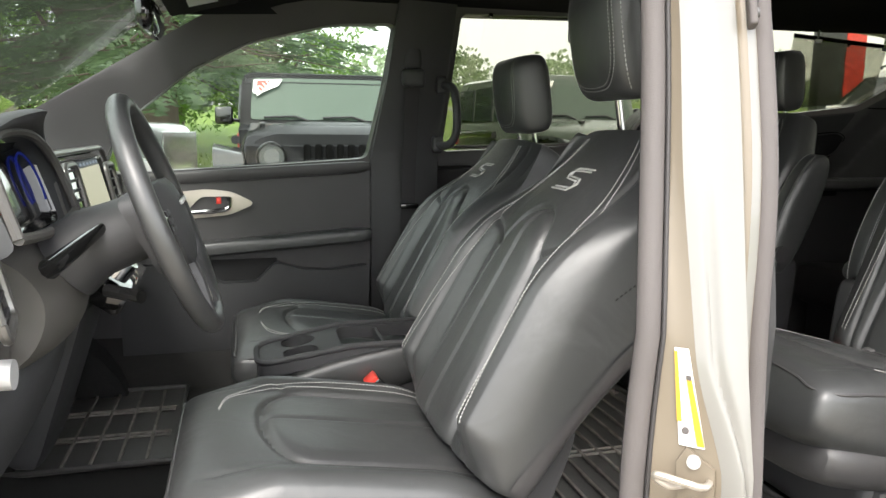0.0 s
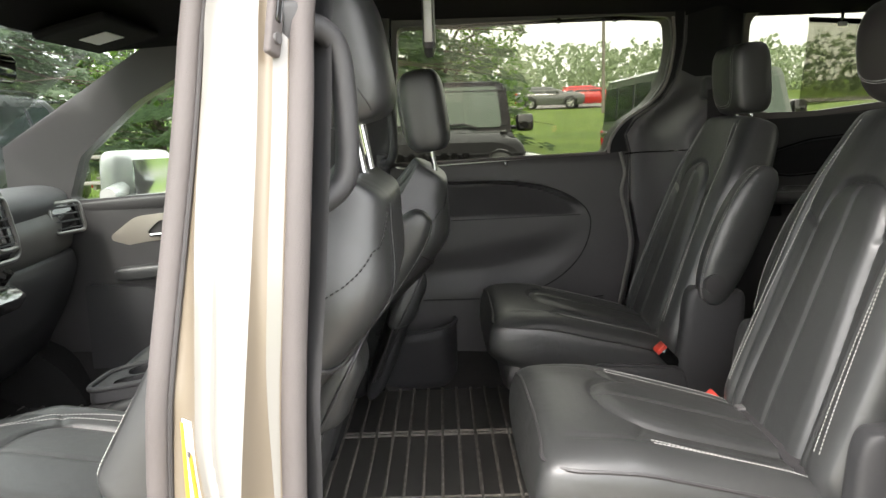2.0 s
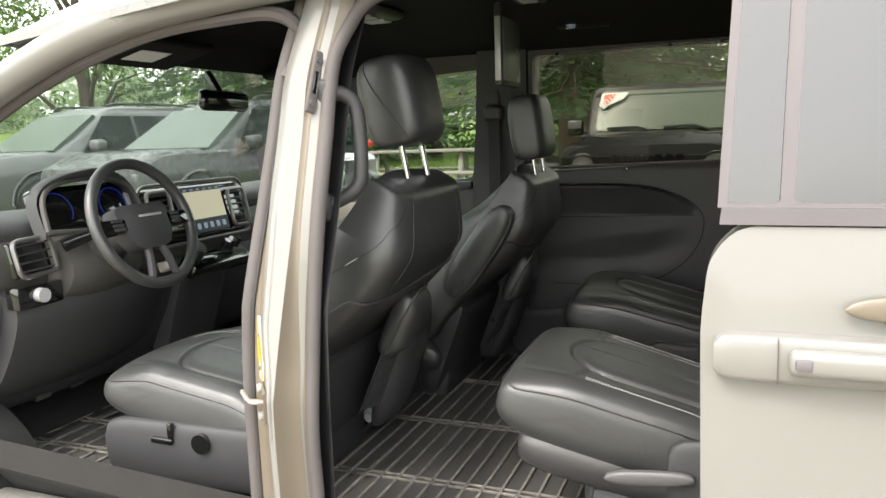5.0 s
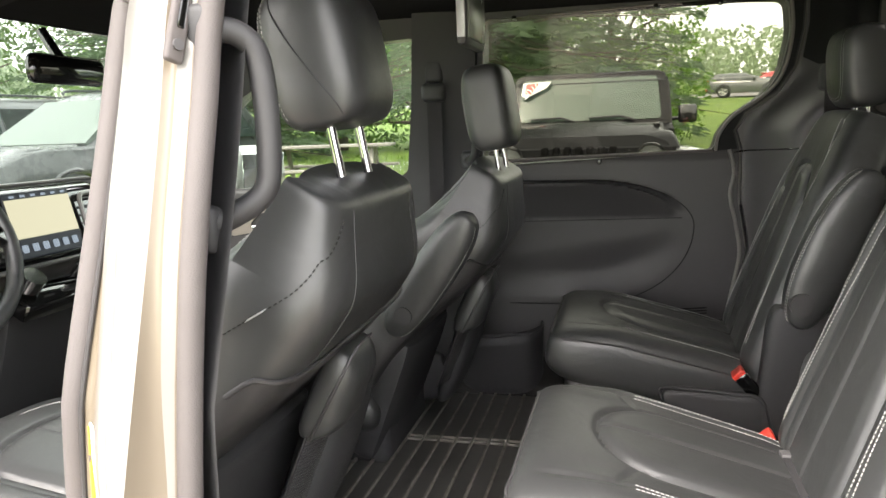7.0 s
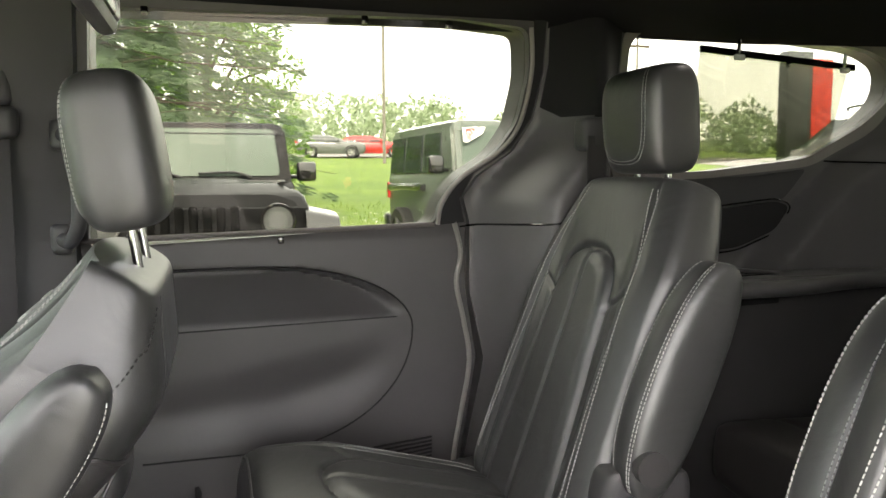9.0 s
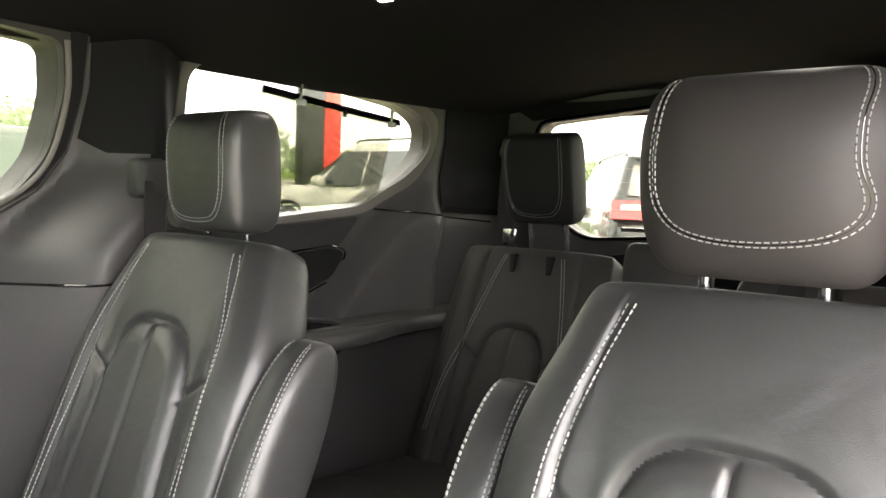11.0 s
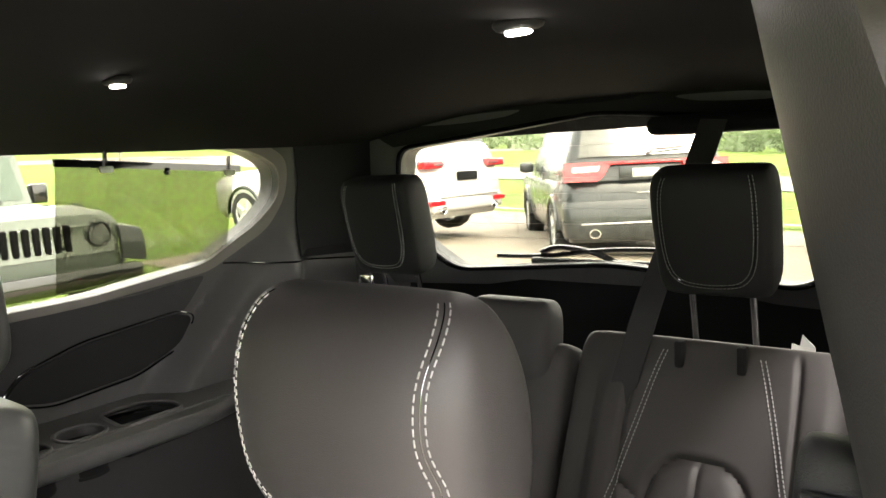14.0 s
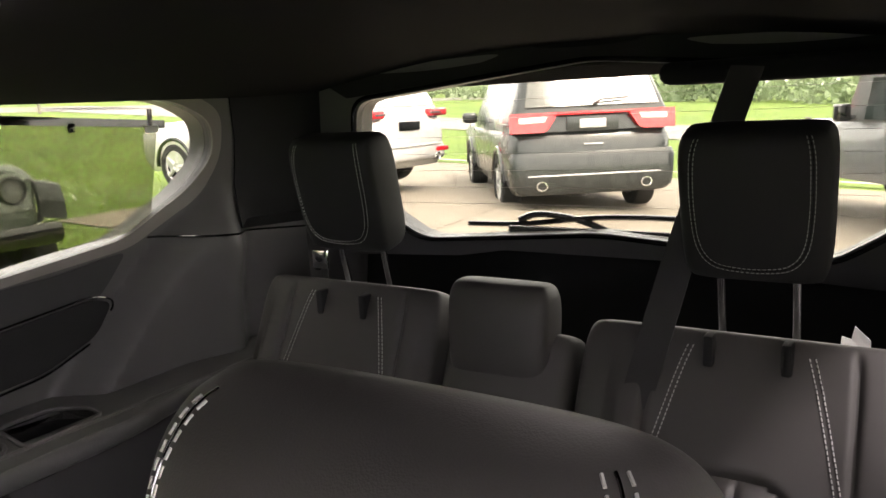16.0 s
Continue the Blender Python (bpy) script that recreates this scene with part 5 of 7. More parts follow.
        for y0, y1 in ((1.78, 2.5), (2.62, 3.25), (3.35, 3.92)):
            part("side_window", quad([(s * 0.765, y0 + (0.1 if y0 < 2 else 0), 1.24), (s * 0.765, y1, 1.24), (s * 0.735, y1, 1.69), (s * 0.735, y0 + (0.18 if y0 < 2 else 0), 1.69)], 0.03, (s, 0, 0.1)), CARGLASS, car, "dark side window")
        part("cab_side", quad([(s * 0.755, 1.5, 1.21), (s * 0.755, 4.03, 1.21), (s * 0.72, 3.98, 1.74), (s * 0.72, 1.7, 1.74)], 0.02, (s, 0, 0.1)), paint, car)
        part("tail_light", boxed((s * 0.73 - 0.075, 4.02, 0.90), (s * 0.73 + 0.075, 4.12, 1.12), 0.015), REDLAMP, car, "square red tail light")
        for yy in (0.48, 3.25):
            wheel_parts(car, s * 0.79, yy, 0.40, 0.25, DARKGREY)
    part("front_bumper", boxed((-0.80, -0.22, 0.52), (0.80, 0.02, 0.70), 0.05, 3), PIANO, car, "black bumper")
    part("rear_bumper", boxed((-0.82, 4.05, 0.50), (0.82, 4.25, 0.68), 0.04, 3), DARKGREY, car)
    bm = bmesh.new()
    cyl(bm, (0, 4.08, 1.0), (0, 4.32, 1.0), 0.38, 28)
    part("spare_wheel", bm, TYRE, car, "rear-mounted spare wheel")
    for ob in car.children_recursive:
        if lift and ob.type == "MESH":
            for vert in ob.data.vertices:
                z = vert.co.z
                vert.co.z = z + lift * max(0.0, min(1.0, (z - 0.5) / 0.4, (1.80 - z) / 0.55))
    car.matrix_world = m
    return car


def suv(label, m, paint, length=4.9, width=1.92, height=1.75, band=False, group="parked cars", rails=True, windscreen=WSGLASS):
    """A rounded five-door car, front towards -y, at the origin; then moved to m."""
    car = thing("parked_car", label, "car", group=group)
    w, L, H = width / 2, length, height
    body = loft_box([(0.28, w * 0.90, 0.18, L - 0.12, 0.15), (0.42, w * 0.97, 0.05, L - 0.03, 0.22), (0.68, w, 0.0, L, 0.28), (0.88, w * 0.995, 0.04, L - 0.02, 0.28), (1.00, w * 0.965, 0.30, L - 0.08, 0.28), (1.05, w * 0.93, 0.75, L - 0.12, 0.25)])
    part("body", body, paint, car)
    bn = part("bonnet", loft_box([(0.96, w * 0.90, 0.22, 1.55, 0.2), (1.04, w * 0.86, 0.40, 1.55, 0.2), (1.075, w * 0.7, 0.75, 1.5, 0.2)]), paint, car)
    top = loft_box([(1.02, w * 0.93, 1.20, L - 0.10, 0.12), (1.25, w * 0.87, 1.62, L - 0.16, 0.14), (H - 0.14, w * 0.745, 2.10, L - 0.42, 0.16), (H - 0.05, w * 0.70, 2.25, L - 0.50, 0.16), (H, w * 0.60, 2.5, L - 0.75, 0.2)])
    if band:
        top = loft_box([(1.00, w * 0.97, 1.25, L - 0.03, 0.14), (1.22, w * 0.93, 1.62, L - 0.05, 0.14), (H - 0.14, w * 0.79, 2.10, L - 0.27, 0.16), (H - 0.05, w * 0.75, 2.25, L - 0.26, 0.14), (H, w * 0.64, 2.5, L - 0.42, 0.2)])
    part("cabin", top, paint, car)
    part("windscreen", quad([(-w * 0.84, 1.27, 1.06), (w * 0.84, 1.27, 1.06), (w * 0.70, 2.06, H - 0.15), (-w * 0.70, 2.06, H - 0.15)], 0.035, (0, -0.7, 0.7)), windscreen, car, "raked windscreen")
    if band:
        rw = part("rear_window", quad([(-w * 0.80, L - 0.075, 1.27), (w * 0.80, L - 0.075, 1.27), (w * 0.71, L - 0.255, H - 0.17), (-w * 0.71, L - 0.255, H - 0.17)], 0.03, (0, 1, 0.3)), CARGLASS, car, "dark rear window")
        part("wiper", tubed([(0.0, L - 0.02, 1.29), (-0.10, L - 0.03, 1.335), (-0.42, L - 0.045, 1.35)], 0.012, 6), PIANO, rw, "black rear wiper")
    else:
        part("rear_window", quad([(-w * 0.80, L - 0.155, 1.12), (w * 0.80, L - 0.155, 1.12), (w * 0.70, L - 0.37, H - 0.18), (-w * 0.70, L - 0.37, H - 0.18)], 0.03, (0, 1, 0.3)), CARGLASS, car, "dark rear window")
    part("spoiler", boxed((-w * 0.68, L - 0.55, H - 0.10), (w * 0.68, L - 0.22, H - 0.05), 0.02), paint, car)
    for s in (-1, 1):
        for y0, y1, t0, t1 in ((1.68, 2.62, 0.45, 0.0), (2.70, 3.55, 0.0, 0.0), (3.63, L - 0.45, 0.0, 0.25)):
            part("side_window", quad([(s * w * 0.925, y0, 1.08), (s * w * 0.925, y1, 1.08), (s * w * 0.75, y1 - t1, H - 0.16), (s * w * 0.75, y0 + t0, H - 0.16)], 0.03, (s, 0, 0.25)), CARGLASS, car, "dark side window")
        wm = part("wing_mirror", boxed((s * (w + 0.08) - 0.11, 1.72, 1.06), (s * (w + 0.08) + 0.11, 1.90, 1.22), 0.05, 3), paint, car, "wing mirror")
        part("headlight", boxed((s * w * 0.72 - 0.2, 0.06, 0.70), (s * w * 0.72 + 0.2, 0.3, 0.84), 0.05, 3), LAMP, car, "swept headlight")
        if rails:
            part("roof_rail", tubed(smooth_path([(s * w * 0.68, 2.3, H - 0.03), (s * w * 0.68, 2.45, H + 0.03), (s * w * 0.68, L - 1.0, H + 0.03), (s * w * 0.68, L - 0.8, H - 0.03)], 4), 0.018, 8), DARKGREY, car)
        if band:
            tl = part("tail_light", quad([(s * 0.93, L - 0.045, 1.00), (s * 0.93, L - 0.055, 1.215), (s * 0.44, L - 0.03, 1.215), (s * 0.40, L - 0.03, 1.18), (s * 0.50, L - 0.02, 1.03), (s * 0.56, L - 0.015, 1.00)], 0.045, (s * 0.25, 1, 0)), REDLAMP, car, "red tail light")
            part("reverse_lamp", quad([(s * 0.84, L + 0.004, 1.105), (s * 0.84, L + 0.004, 1.165), (s * 0.52, L + 0.018, 1.175), (s * 0.55, L + 0.018, 1.115)], 0.006, (s * 0.1, 1, 0)), WHITEP, tl, "clear reversing lamp")
        else:
            tl = part("tail_light", boxed((s * w * 0.76 - 0.20, L - 0.16, 0.98), (s * w * 0.76 + 0.20, L + 0.012, 1.09), 0.03, 3), REDLAMP, car, "red tail light")
            part("reverse_lamp", boxed((s * w * 0.66 - 0.12, L - 0.02, 1.015), (s * w * 0.66 + 0.12, L + 0.018, 1.05), 0.01), LAMP, tl, "clear reversing lamp")
            part("reflector", boxed((s * w * 0.75 - 0.16, L - 0.06, 0.47), (s * w * 0.75 + 0.16, L + 0.04, 0.54), 0.01), REDLAMP, car, "low red reflector")
        bm = bmesh.new()
        tube(bm, [(s * w * 0.63 + 0.058 * math.cos(a), L + 0.035, 0.40 + 0.050 * math.sin(a)) for a in [2 * math.pi * k / 20 for k in range(21)]], 0.011, 6, cap=False)
        ex = part("exhaust_tip", bm, CHROME, car, "chrome exhaust ring")
        bm = bmesh.new()
        cyl(bm, (s * w * 0.63, L - 0.15, 0.40), (s * w * 0.63, L + 0.030, 0.40), 0.05, 18)
        part("pipe", bm, PIANO, ex, "dark pipe mouth")
        for yy in (0.95, L - 1.0):
            wheel_parts(car, s * (w - 0.12), yy, 0.37, 0.25)
        part("wheel_arch", tubed([(s * (w - 0.01), 0.95 + 0.43 * math.cos(a), 0.37 + 0.43 * math.sin(a)) for a in [math.pi * k / 14 for k in range(15)]], 0.035, 8), PIANO, car)
        part("wheel_arch", tubed([(s * (w - 0.01), L - 1.0 + 0.43 * math.cos(a), 0.37 + 0.43 * math.sin(a)) for a in [math.pi * k / 14 for k in range(15)]], 0.035, 8), PIANO, car)
    if band:
        part("light_band", boxed((-w * 0.50, L - 0.03, 1.180), (w * 0.50, L + 0.014, 1.215), 0.012), REDLAMP, car, "red light bar between the tail lights")
    if band:
        pr = part("plate_recess", boxed((-0.30, L - 0.05, 0.995), (0.30, L - 0.012, 1.165), 0.015), DARKGREY, car, "recess above the bumper")
        part("plate_bar", boxed((-0.15, L - 0.014, 1.03), (0.15, L - 0.006, 1.13), 0.006), SILVERP, pr, "plain pale plate")
        part("emblem", boxed((-0.11, L - 0.005, 0.845), (0.11, L + 0.004, 0.862), 0.003), SILVERP, car, "small silver emblem bar")
        part("rear_bumper", loft_box([(0.30, w * 0.90, L - 0.4, L - 0.02, 0.10), (0.36, w * 0.97, L - 0.4, L + 0.03, 0.12), (0.50, w * 0.99, L - 0.4, L + 0.045, 0.12), (0.70, w * 1.0, L - 0.4, L + 0.05, 0.14), (0.77, w * 0.98, L - 0.4, L + 0.02, 0.14)]), paint, car, "body-coloured rear bumper")
        part("bumper_trim", boxed((-w * 0.80, L - 0.02, 0.505), (w * 0.80, L + 0.056, 0.525), 0.008), SILVERP, car, "thin bright bumper line")
    else:
        part("plate_recess", boxed((-0.24, L - 0.02, 0.80), (0.24, L + 0.012, 0.93), 0.015), PIANO, car)
        part("rear_bumper", boxed((-w * 0.86, L - 0.25, 0.36), (w * 0.86, L + 0.035, 0.60), 0.07, 4), paint, car, "rear bumper")
        part("bumper_trim", boxed((-w * 0.7, L - 0.02, 0.57), (w * 0.7, L + 0.045, 0.60), 0.012), SILVERP, car)
    part("grille", boxed((-w * 0.45, -0.01, 0.62), (w * 0.45, 0.12, 0.80), 0.04, 3), PIANO, car, "black grille")
    car.matrix_world = m
    return car


def stand(x, y, turn):
    return Matrix.Translation((x, y, ground_z(x, y))) @ Matrix.Rotation(radians(turn), 4, "Z")


off_roader("black off-roader with windscreen sticker on the grass", stand(0.56, 5.32, 0), BLACK, lift=0.09)
off_roader("grey-green off-roader with windscreen sticker on the grass", stand(4.02, 6.55, 3), OLIVE)


def rear_at(x, y, heading, length):
    """The pose of a car whose rear middle stands at (x, y) and which faces heading degrees from +x."""
    h = radians(heading)
    return stand(x + length * math.cos(h), y + length * math.sin(h), heading + 90)


suv("dark grey SUV with a red light bar on paved lot", rear_at(9.39, 3.515, 36, 5.1), DARKGREY, 5.1, 1.90, 1.80, band=True)
suv("white SUV with slim red tail lights", rear_at(10.05, 6.45, 88, 4.9), WHITE, 4.9, 1.96, 1.78)
off_roader("grey off-roader seen from behind with square tail lights", rear_at(9.52, -1.06, 36, 4.2), GREY, sticker=False)
suv("dark grey SUV with roof rails", stand(-5.8, 5.4, -8), DARKGREY, 4.7, 1.86, 1.72)
suv("silver SUV parked beside the dark one", stand(-8.6, 5.6, -8), GREY, 4.7, 1.86, 1.72)


# ---- dashboard, wheel, console ----
DASHTOP = material("soft dark grey dash cover", (0.060, 0.062, 0.064), 0.6, grain=0.4, size=600, vary=0.12)
DASHMID = material("taupe-grey dash panel", (0.085, 0.081, 0.075), 0.5, grain=0.2, size=600, vary=0.08)
SATIN_DARK = material("dull grey metal trim", (0.22, 0.215, 0.205), 0.35, metal=0.7, vary=0.1)
SCREEN_MAP = glowing("lit map screen", (0.42, 0.40, 0.27), 0.28)
SCREEN_BAR = glowing("dark screen strip", (0.02, 0.025, 0.035), 0.1)
BLUE = glowing("blue gauge light", (0.03, 0.06, 0.7), 0.035)
ICON = glowing("pale screen icon", (0.5, 0.6, 0.7), 0.10)
dash = thing("dashboard", "dark grey dashboard with lit screen and chrome-ringed vents", "dashboard", (-0.9, C, 0.6))


def dpart(name, bm, mat, parent=None, label="", smooth=True):
    ob = part(name, bm, mat, parent or dash, label, smooth)
    if parent is None:
        ob.matrix_parent_inverse = Matrix.Translation((0.9, -C, -0.6))
    return ob


def profile_skin(loop, y0, y1, bow=0.0, n=24):
    P = smooth_path([(a, b, 0) for a, b in loop], 5, closed=True)
    return skin(lambda u, v: Vector((P[int(round(u * len(P))) % len(P)].x - bow * (2 * v - 1) ** 2, y0 + (y1 - y0) * v, P[int(round(u * len(P))) % len(P)].y)), len(P), n)


dpart("dash_top", profile_skin([(-1.22, 1.10), (-0.95, 1.175), (-0.68, 1.21), (-0.57, 1.195), (-0.55, 1.15), (-0.62, 1.10), (-0.9, 1.06)], 0.15, 1.79, 0.10), DASHTOP, label="soft dash cover")
dpart("dash_middle", profile_skin([(-1.15, 1.09), (-0.66, 1.15), (-0.565, 1.12), (-0.555, 1.04), (-0.60, 0.98), (-0.8, 0.94), (-1.15, 0.94)], 0.16, 1.78, 0.08), DASHMID, label="taupe dash panel")
dpart("lower_dash", profile_skin([(-1.15, 0.97), (-0.66, 1.00), (-0.575, 0.965), (-0.60, 0.86), (-0.66, 0.74), (-0.78, 0.60), (-1.15, 0.56)], 0.16, 1.78, 0.06), PLASTIC, label="black lower dash")
dpart("knee_panel", profile_skin([(-0.72, 1.0), (-0.545, 0.965), (-0.56, 0.85), (-0.66, 0.70), (-0.76, 0.68)], 0.22, 0.80, 0.04), PLASTIC)
# centre stack with screen
SM = pose(-0.535, 0.985, 1.15, 0, -14, 0)
dpart("screen_housing", boxed((-0.05, -0.30, -0.10), (0.0, 0.245, 0.10), 0.03, 3, SM), PIANO, label="gloss black surround")
bm = bmesh.new()
tube(bm, [SM @ Vector((0.002, p[0], p[1])) for p in rounded([(-0.305, -0.105), (0.25, -0.105), (0.25, 0.105), (-0.305, 0.105)], 0.05, 6)] + [SM @ Vector((0.002, *rounded([(-0.305, -0.105), (0.25, -0.105), (0.25, 0.105), (-0.305, 0.105)], 0.05, 6)[0]))], 0.006, 8)
dpart("bezel", bm, SATIN_DARK, label="dull silver bezel")
scr = dpart("touch_screen", boxed((0.0, -0.115, -0.083), (0.006, 0.115, 0.085), 0.003, 1, SM), SCREEN_BAR, label="lit touch screen")
part("map_area", boxed((0.006, -0.11, -0.032), (0.0075, 0.11, 0.068), 0, 1, SM), SCREEN_MAP, scr, "pale map picture")
for k in range(6):
    part("icon", boxed((0.006, -0.10 + 0.035 * k, -0.068), (0.0075, -0.082 + 0.035 * k, -0.048), 0.003, 2, SM), ICON, scr)
    part("icon", boxed((0.006, -0.09 + 0.035 * k, 0.072), (0.0075, -0.075 + 0.035 * k, 0.078), 0, 1, SM), ICON, scr)


def vent(y0, y1, z0, z1, x, turn=0, slats=6):
    VM = pose(x, (y0 + y1) / 2, (z0 + z1) / 2, 0, -12, turn)
    w, h = (y1 - y0) / 2, (z1 - z0) / 2
    loop = rounded([(-w, -h), (w, -h), (w, h), (-w, h)], min(w, h) * 0.5, 5)
    v = dpart("air_vent", boxed((-0.03, -w, -h), (-0.012, w, h), 0.006, 1, VM), PIANO, label="black air vent")
    bm = bmesh.new()
    tube(bm, [VM @ Vector((0.002, *p)) for p in loop + loop[:1]], 0.007, 8)
    part("ring", bm, SATIN_DARK, v, "dull metal vent ring")
    for k in range(slats):
        zz = -h + 2 * h * (k + 0.6) / (slats + 0.2)
        part("slat", boxed((-0.014, -w * 0.9, zz - 0.0025), (0.002, w * 0.9, zz + 0.0025), 0.001, 1, VM), PLASTIC, v)


vent(1.125, 1.225, 1.075, 1.215, -0.525)
vent(0.705, 0.81, 1.115, 1.232, -0.53)
vent(0.19, 0.34, 1.045, 1.145, -0.535, 12, 4)
vent(1.60, 1.75, 1.06, 1.16, -0.60, -12, 4)
# instrument cluster under its hood
CM = pose(-0.56, 0.485, 1.20, 0, -18, 0)
loop = smooth_path([(-0.185, -0.055, 0), (-0.165, 0.045, 0), (-0.08, 0.085, 0), (0.08, 0.085, 0), (0.165, 0.045, 0), (0.185, -0.055, 0)], 5)
bm = bmesh.new()
tube(bm, [CM @ Vector((0.03, p.x, p.y)) for p in loop], 0.008, 8)
cl = dpart("cluster_hood", bm, DASHMID, label="silver instrument cluster rim")
hoodL = smooth_path([(-0.19, -0.06, 0), (-0.18, 0.05, 0), (-0.09, 0.098, 0), (0.09, 0.098, 0), (0.18, 0.05, 0), (0.19, -0.06, 0)], 5)
part("visor", skin(lambda u, v: CM @ Vector((-0.02 + (0.11 - 0.35 * abs(hoodL[int(round(v * (len(hoodL) - 1)))].x)) * (0.5 - 0.5 * math.cos(2 * math.pi * u)) , hoodL[int(round(v * (len(hoodL) - 1)))].x, hoodL[int(round(v * (len(hoodL) - 1)))].y + 0.012 * math.sin(2 * math.pi * u))), 12, len(hoodL) - 1), DASHTOP, cl, "soft hood over the gauges")
bm = bmesh.new()
tube(bm, [CM @ Vector((0.03, -0.185 + 0.37 * k / 12, -0.055 - 0.012 * math.sin(math.pi * k / 12))) for k in range(13)], 0.008, 8)
part("lower_rim", bm, DASHMID, cl)
cf = dpart("cluster_face", boxed((-0.02, -0.18, -0.06), (-0.005, 0.18, 0.08), 0.02, 3, CM), PIANO, label="dark instrument face")
for yy in (-0.105, 0.105):
    bm = bmesh.new()
    tube(bm, [CM @ Vector((0.0, yy + 0.052 * math.cos(a), 0.01 + 0.052 * math.sin(a))) for a in [math.pi * (-0.2 + 1.4 * k / 24) for k in range(25)]], 0.002, 6)
    part("gauge_ring", bm, BLUE, cf, "blue lit gauge ring")
dpart("control_panel", boxed((-0.055, -0.16, -0.055), (0.0, 0.17, 0.02), 0.012, 2, pose(-0.50, 0.985, 0.995, 0, -55, 0)), PIANO, label="gloss black control panel")
for yy, r in ((0.86, 0.030), (1.02, 0.012), (1.09, 0.012), (1.05, 0.016)):
    bm = bmesh.new()
    cyl(bm, (-0.49, yy, 1.005), (-0.465, yy, 1.035), r, 24)
    dpart("knob", bm, CHROME if r > 0.02 else PIANO, label="chrome rotary shifter" if r > 0.02 else "")
ls = dpart("lower_fascia", Cushion((-0.70, 0.60), (-0.585, 0.945), 0.135, 0.14, 0.03, 0.05, lambda s_, h: 0, n=5, ends=7, y=0.985).mesh(36, 28), PLASTIC, label="black lower centre stack")
part("media_port", boxed((-0.012, -0.035, -0.014), (0.006, 0.035, 0.014), 0.004, 2, pose(-0.605, 0.935, 0.86, 0, -18, 0)), PIANO, ls, "small media port")
dpart("column_panel", profile_skin([(-0.66, 1.13), (-0.535, 1.125), (-0.475, 1.06), (-0.50, 0.98), (-0.60, 0.93), (-0.68, 0.98)], 0.36, 0.63, 0.03, 10), DASHMID, label="taupe panel round the steering column")
dpart("light_switch", boxed((-0.60, 0.21, 0.95), (-0.548, 0.36, 1.015), 0.008, 2), PIANO)
bm = bmesh.new()
cyl(bm, (-0.555, 0.275, 0.985), (-0.525, 0.275, 0.985), 0.02, 20)
dpart("knob", bm, SILVERP, label="headlight knob")
for yy, tall in ((0.44, 0.07), (0.57, 0.10)):
    bm = boxed((-0.80, yy - 0.03, 0.60), (-0.77, yy + 0.03, 0.60 + tall), 0.008, 2)
    pd = dpart("pedal", bm, RUBBER, label="worn rubber pedal")
    part("pedal_arm", tubed([(-0.80, yy, 0.65), (-0.88, yy, 0.90)], 0.010, 8), CHROME, pd)

wheel = thing("steering_wheel", "black leather steering wheel with winged hub badge", "steering wheel")
WM = pose(-0.345, 0.485, 1.165, 0, -20, 0)
ring = [WM @ Vector((0, 0.183 * math.cos(a), 0.183 * math.sin(a))) for a in [2 * math.pi * k / 64 for k in range(65)]]
rim = part("rim", tubed(ring, 0.0165, 14), LEATHER, wheel)
row = [WM @ Vector((0.006, 0.171 * math.cos(a), 0.171 * math.sin(a))) for a in [2 * math.pi * k / 120 for k in range(121)]]
part("stitching", stitches(row, 0.006, 0.004, 0.0012), THREAD, rim, smooth=False)
hubloop = rounded([(-0.104, 0.056), (0.104, 0.056), (0.098, -0.012), (0.062, -0.078), (-0.062, -0.078), (-0.098, -0.012)], 0.03, 5)
hub = part("hub", sheet(hubloop, [], lambda u, v: WM @ Vector((0.028 - 2.2 * (u * u + v * v), u, v)), 0.015, WM.to_3x3() @ Vector((-0.05, 0, 0))), PLASTIC, wheel, "dark padded hub")
part("badge", boxed((0.027, -0.045, 0.012), (0.030, 0.045, 0.019), 0.003, 2, WM), SILVERP, hub, "silver winged badge")
for s in (-1, 1):
    sp = part("spoke", boxed((-0.012, s * 0.12 - 0.055, -0.025), (0.012, s * 0.12 + 0.055, 0.022), 0.01, 2, WM), PIANO, wheel, "gloss black spoke with buttons")
    for k in range(3):
        part("button", boxed((0.012, s * 0.115 - 0.02, -0.016 + 0.012 * k), (0.015, s * 0.115 + 0.02, -0.007 + 0.012 * k), 0.002, 1, WM), PLASTIC, sp)
for s in (-1, 1):
    part("lower_spoke", tubed([WM @ Vector((0.0, s * 0.025, -0.06)), WM @ Vector((0.004, s * 0.035, -0.11)), WM @ Vector((0.0, s * 0.05, -0.172))], 0.012, 8), PLASTIC, wheel, "dark lower spoke")
part("spoke_trim", boxed((0.002, -0.02, -0.155), (0.010, 0.02, -0.125), 0.006, 2, WM), SATIN, wheel, "satin trim piece")
part("column", tubed([WM @ Vector((-0.03, 0, 0)), WM @ Vector((-0.12, 0, 0)), WM @ Vector((-0.17, 0, -0.015))], lambda t: 0.050 + 0.012 * t, 20), PLASTIC, wheel, "steering column cover")
for s in (-1, 1):
    st = part("stalk", tubed([WM @ Vector((-0.09, s * 0.04, 0.02)), WM @ Vector((-0.15, s * 0.165, 0.0))], lambda t: 0.009 + 0.006 * t, 10), PIANO, wheel)
part("tilt_lever", tubed([WM @ Vector((-0.12, -0.05, -0.07)), WM @ Vector((-0.07, -0.10, -0.09))], 0.01, 8), PIANO, wheel)

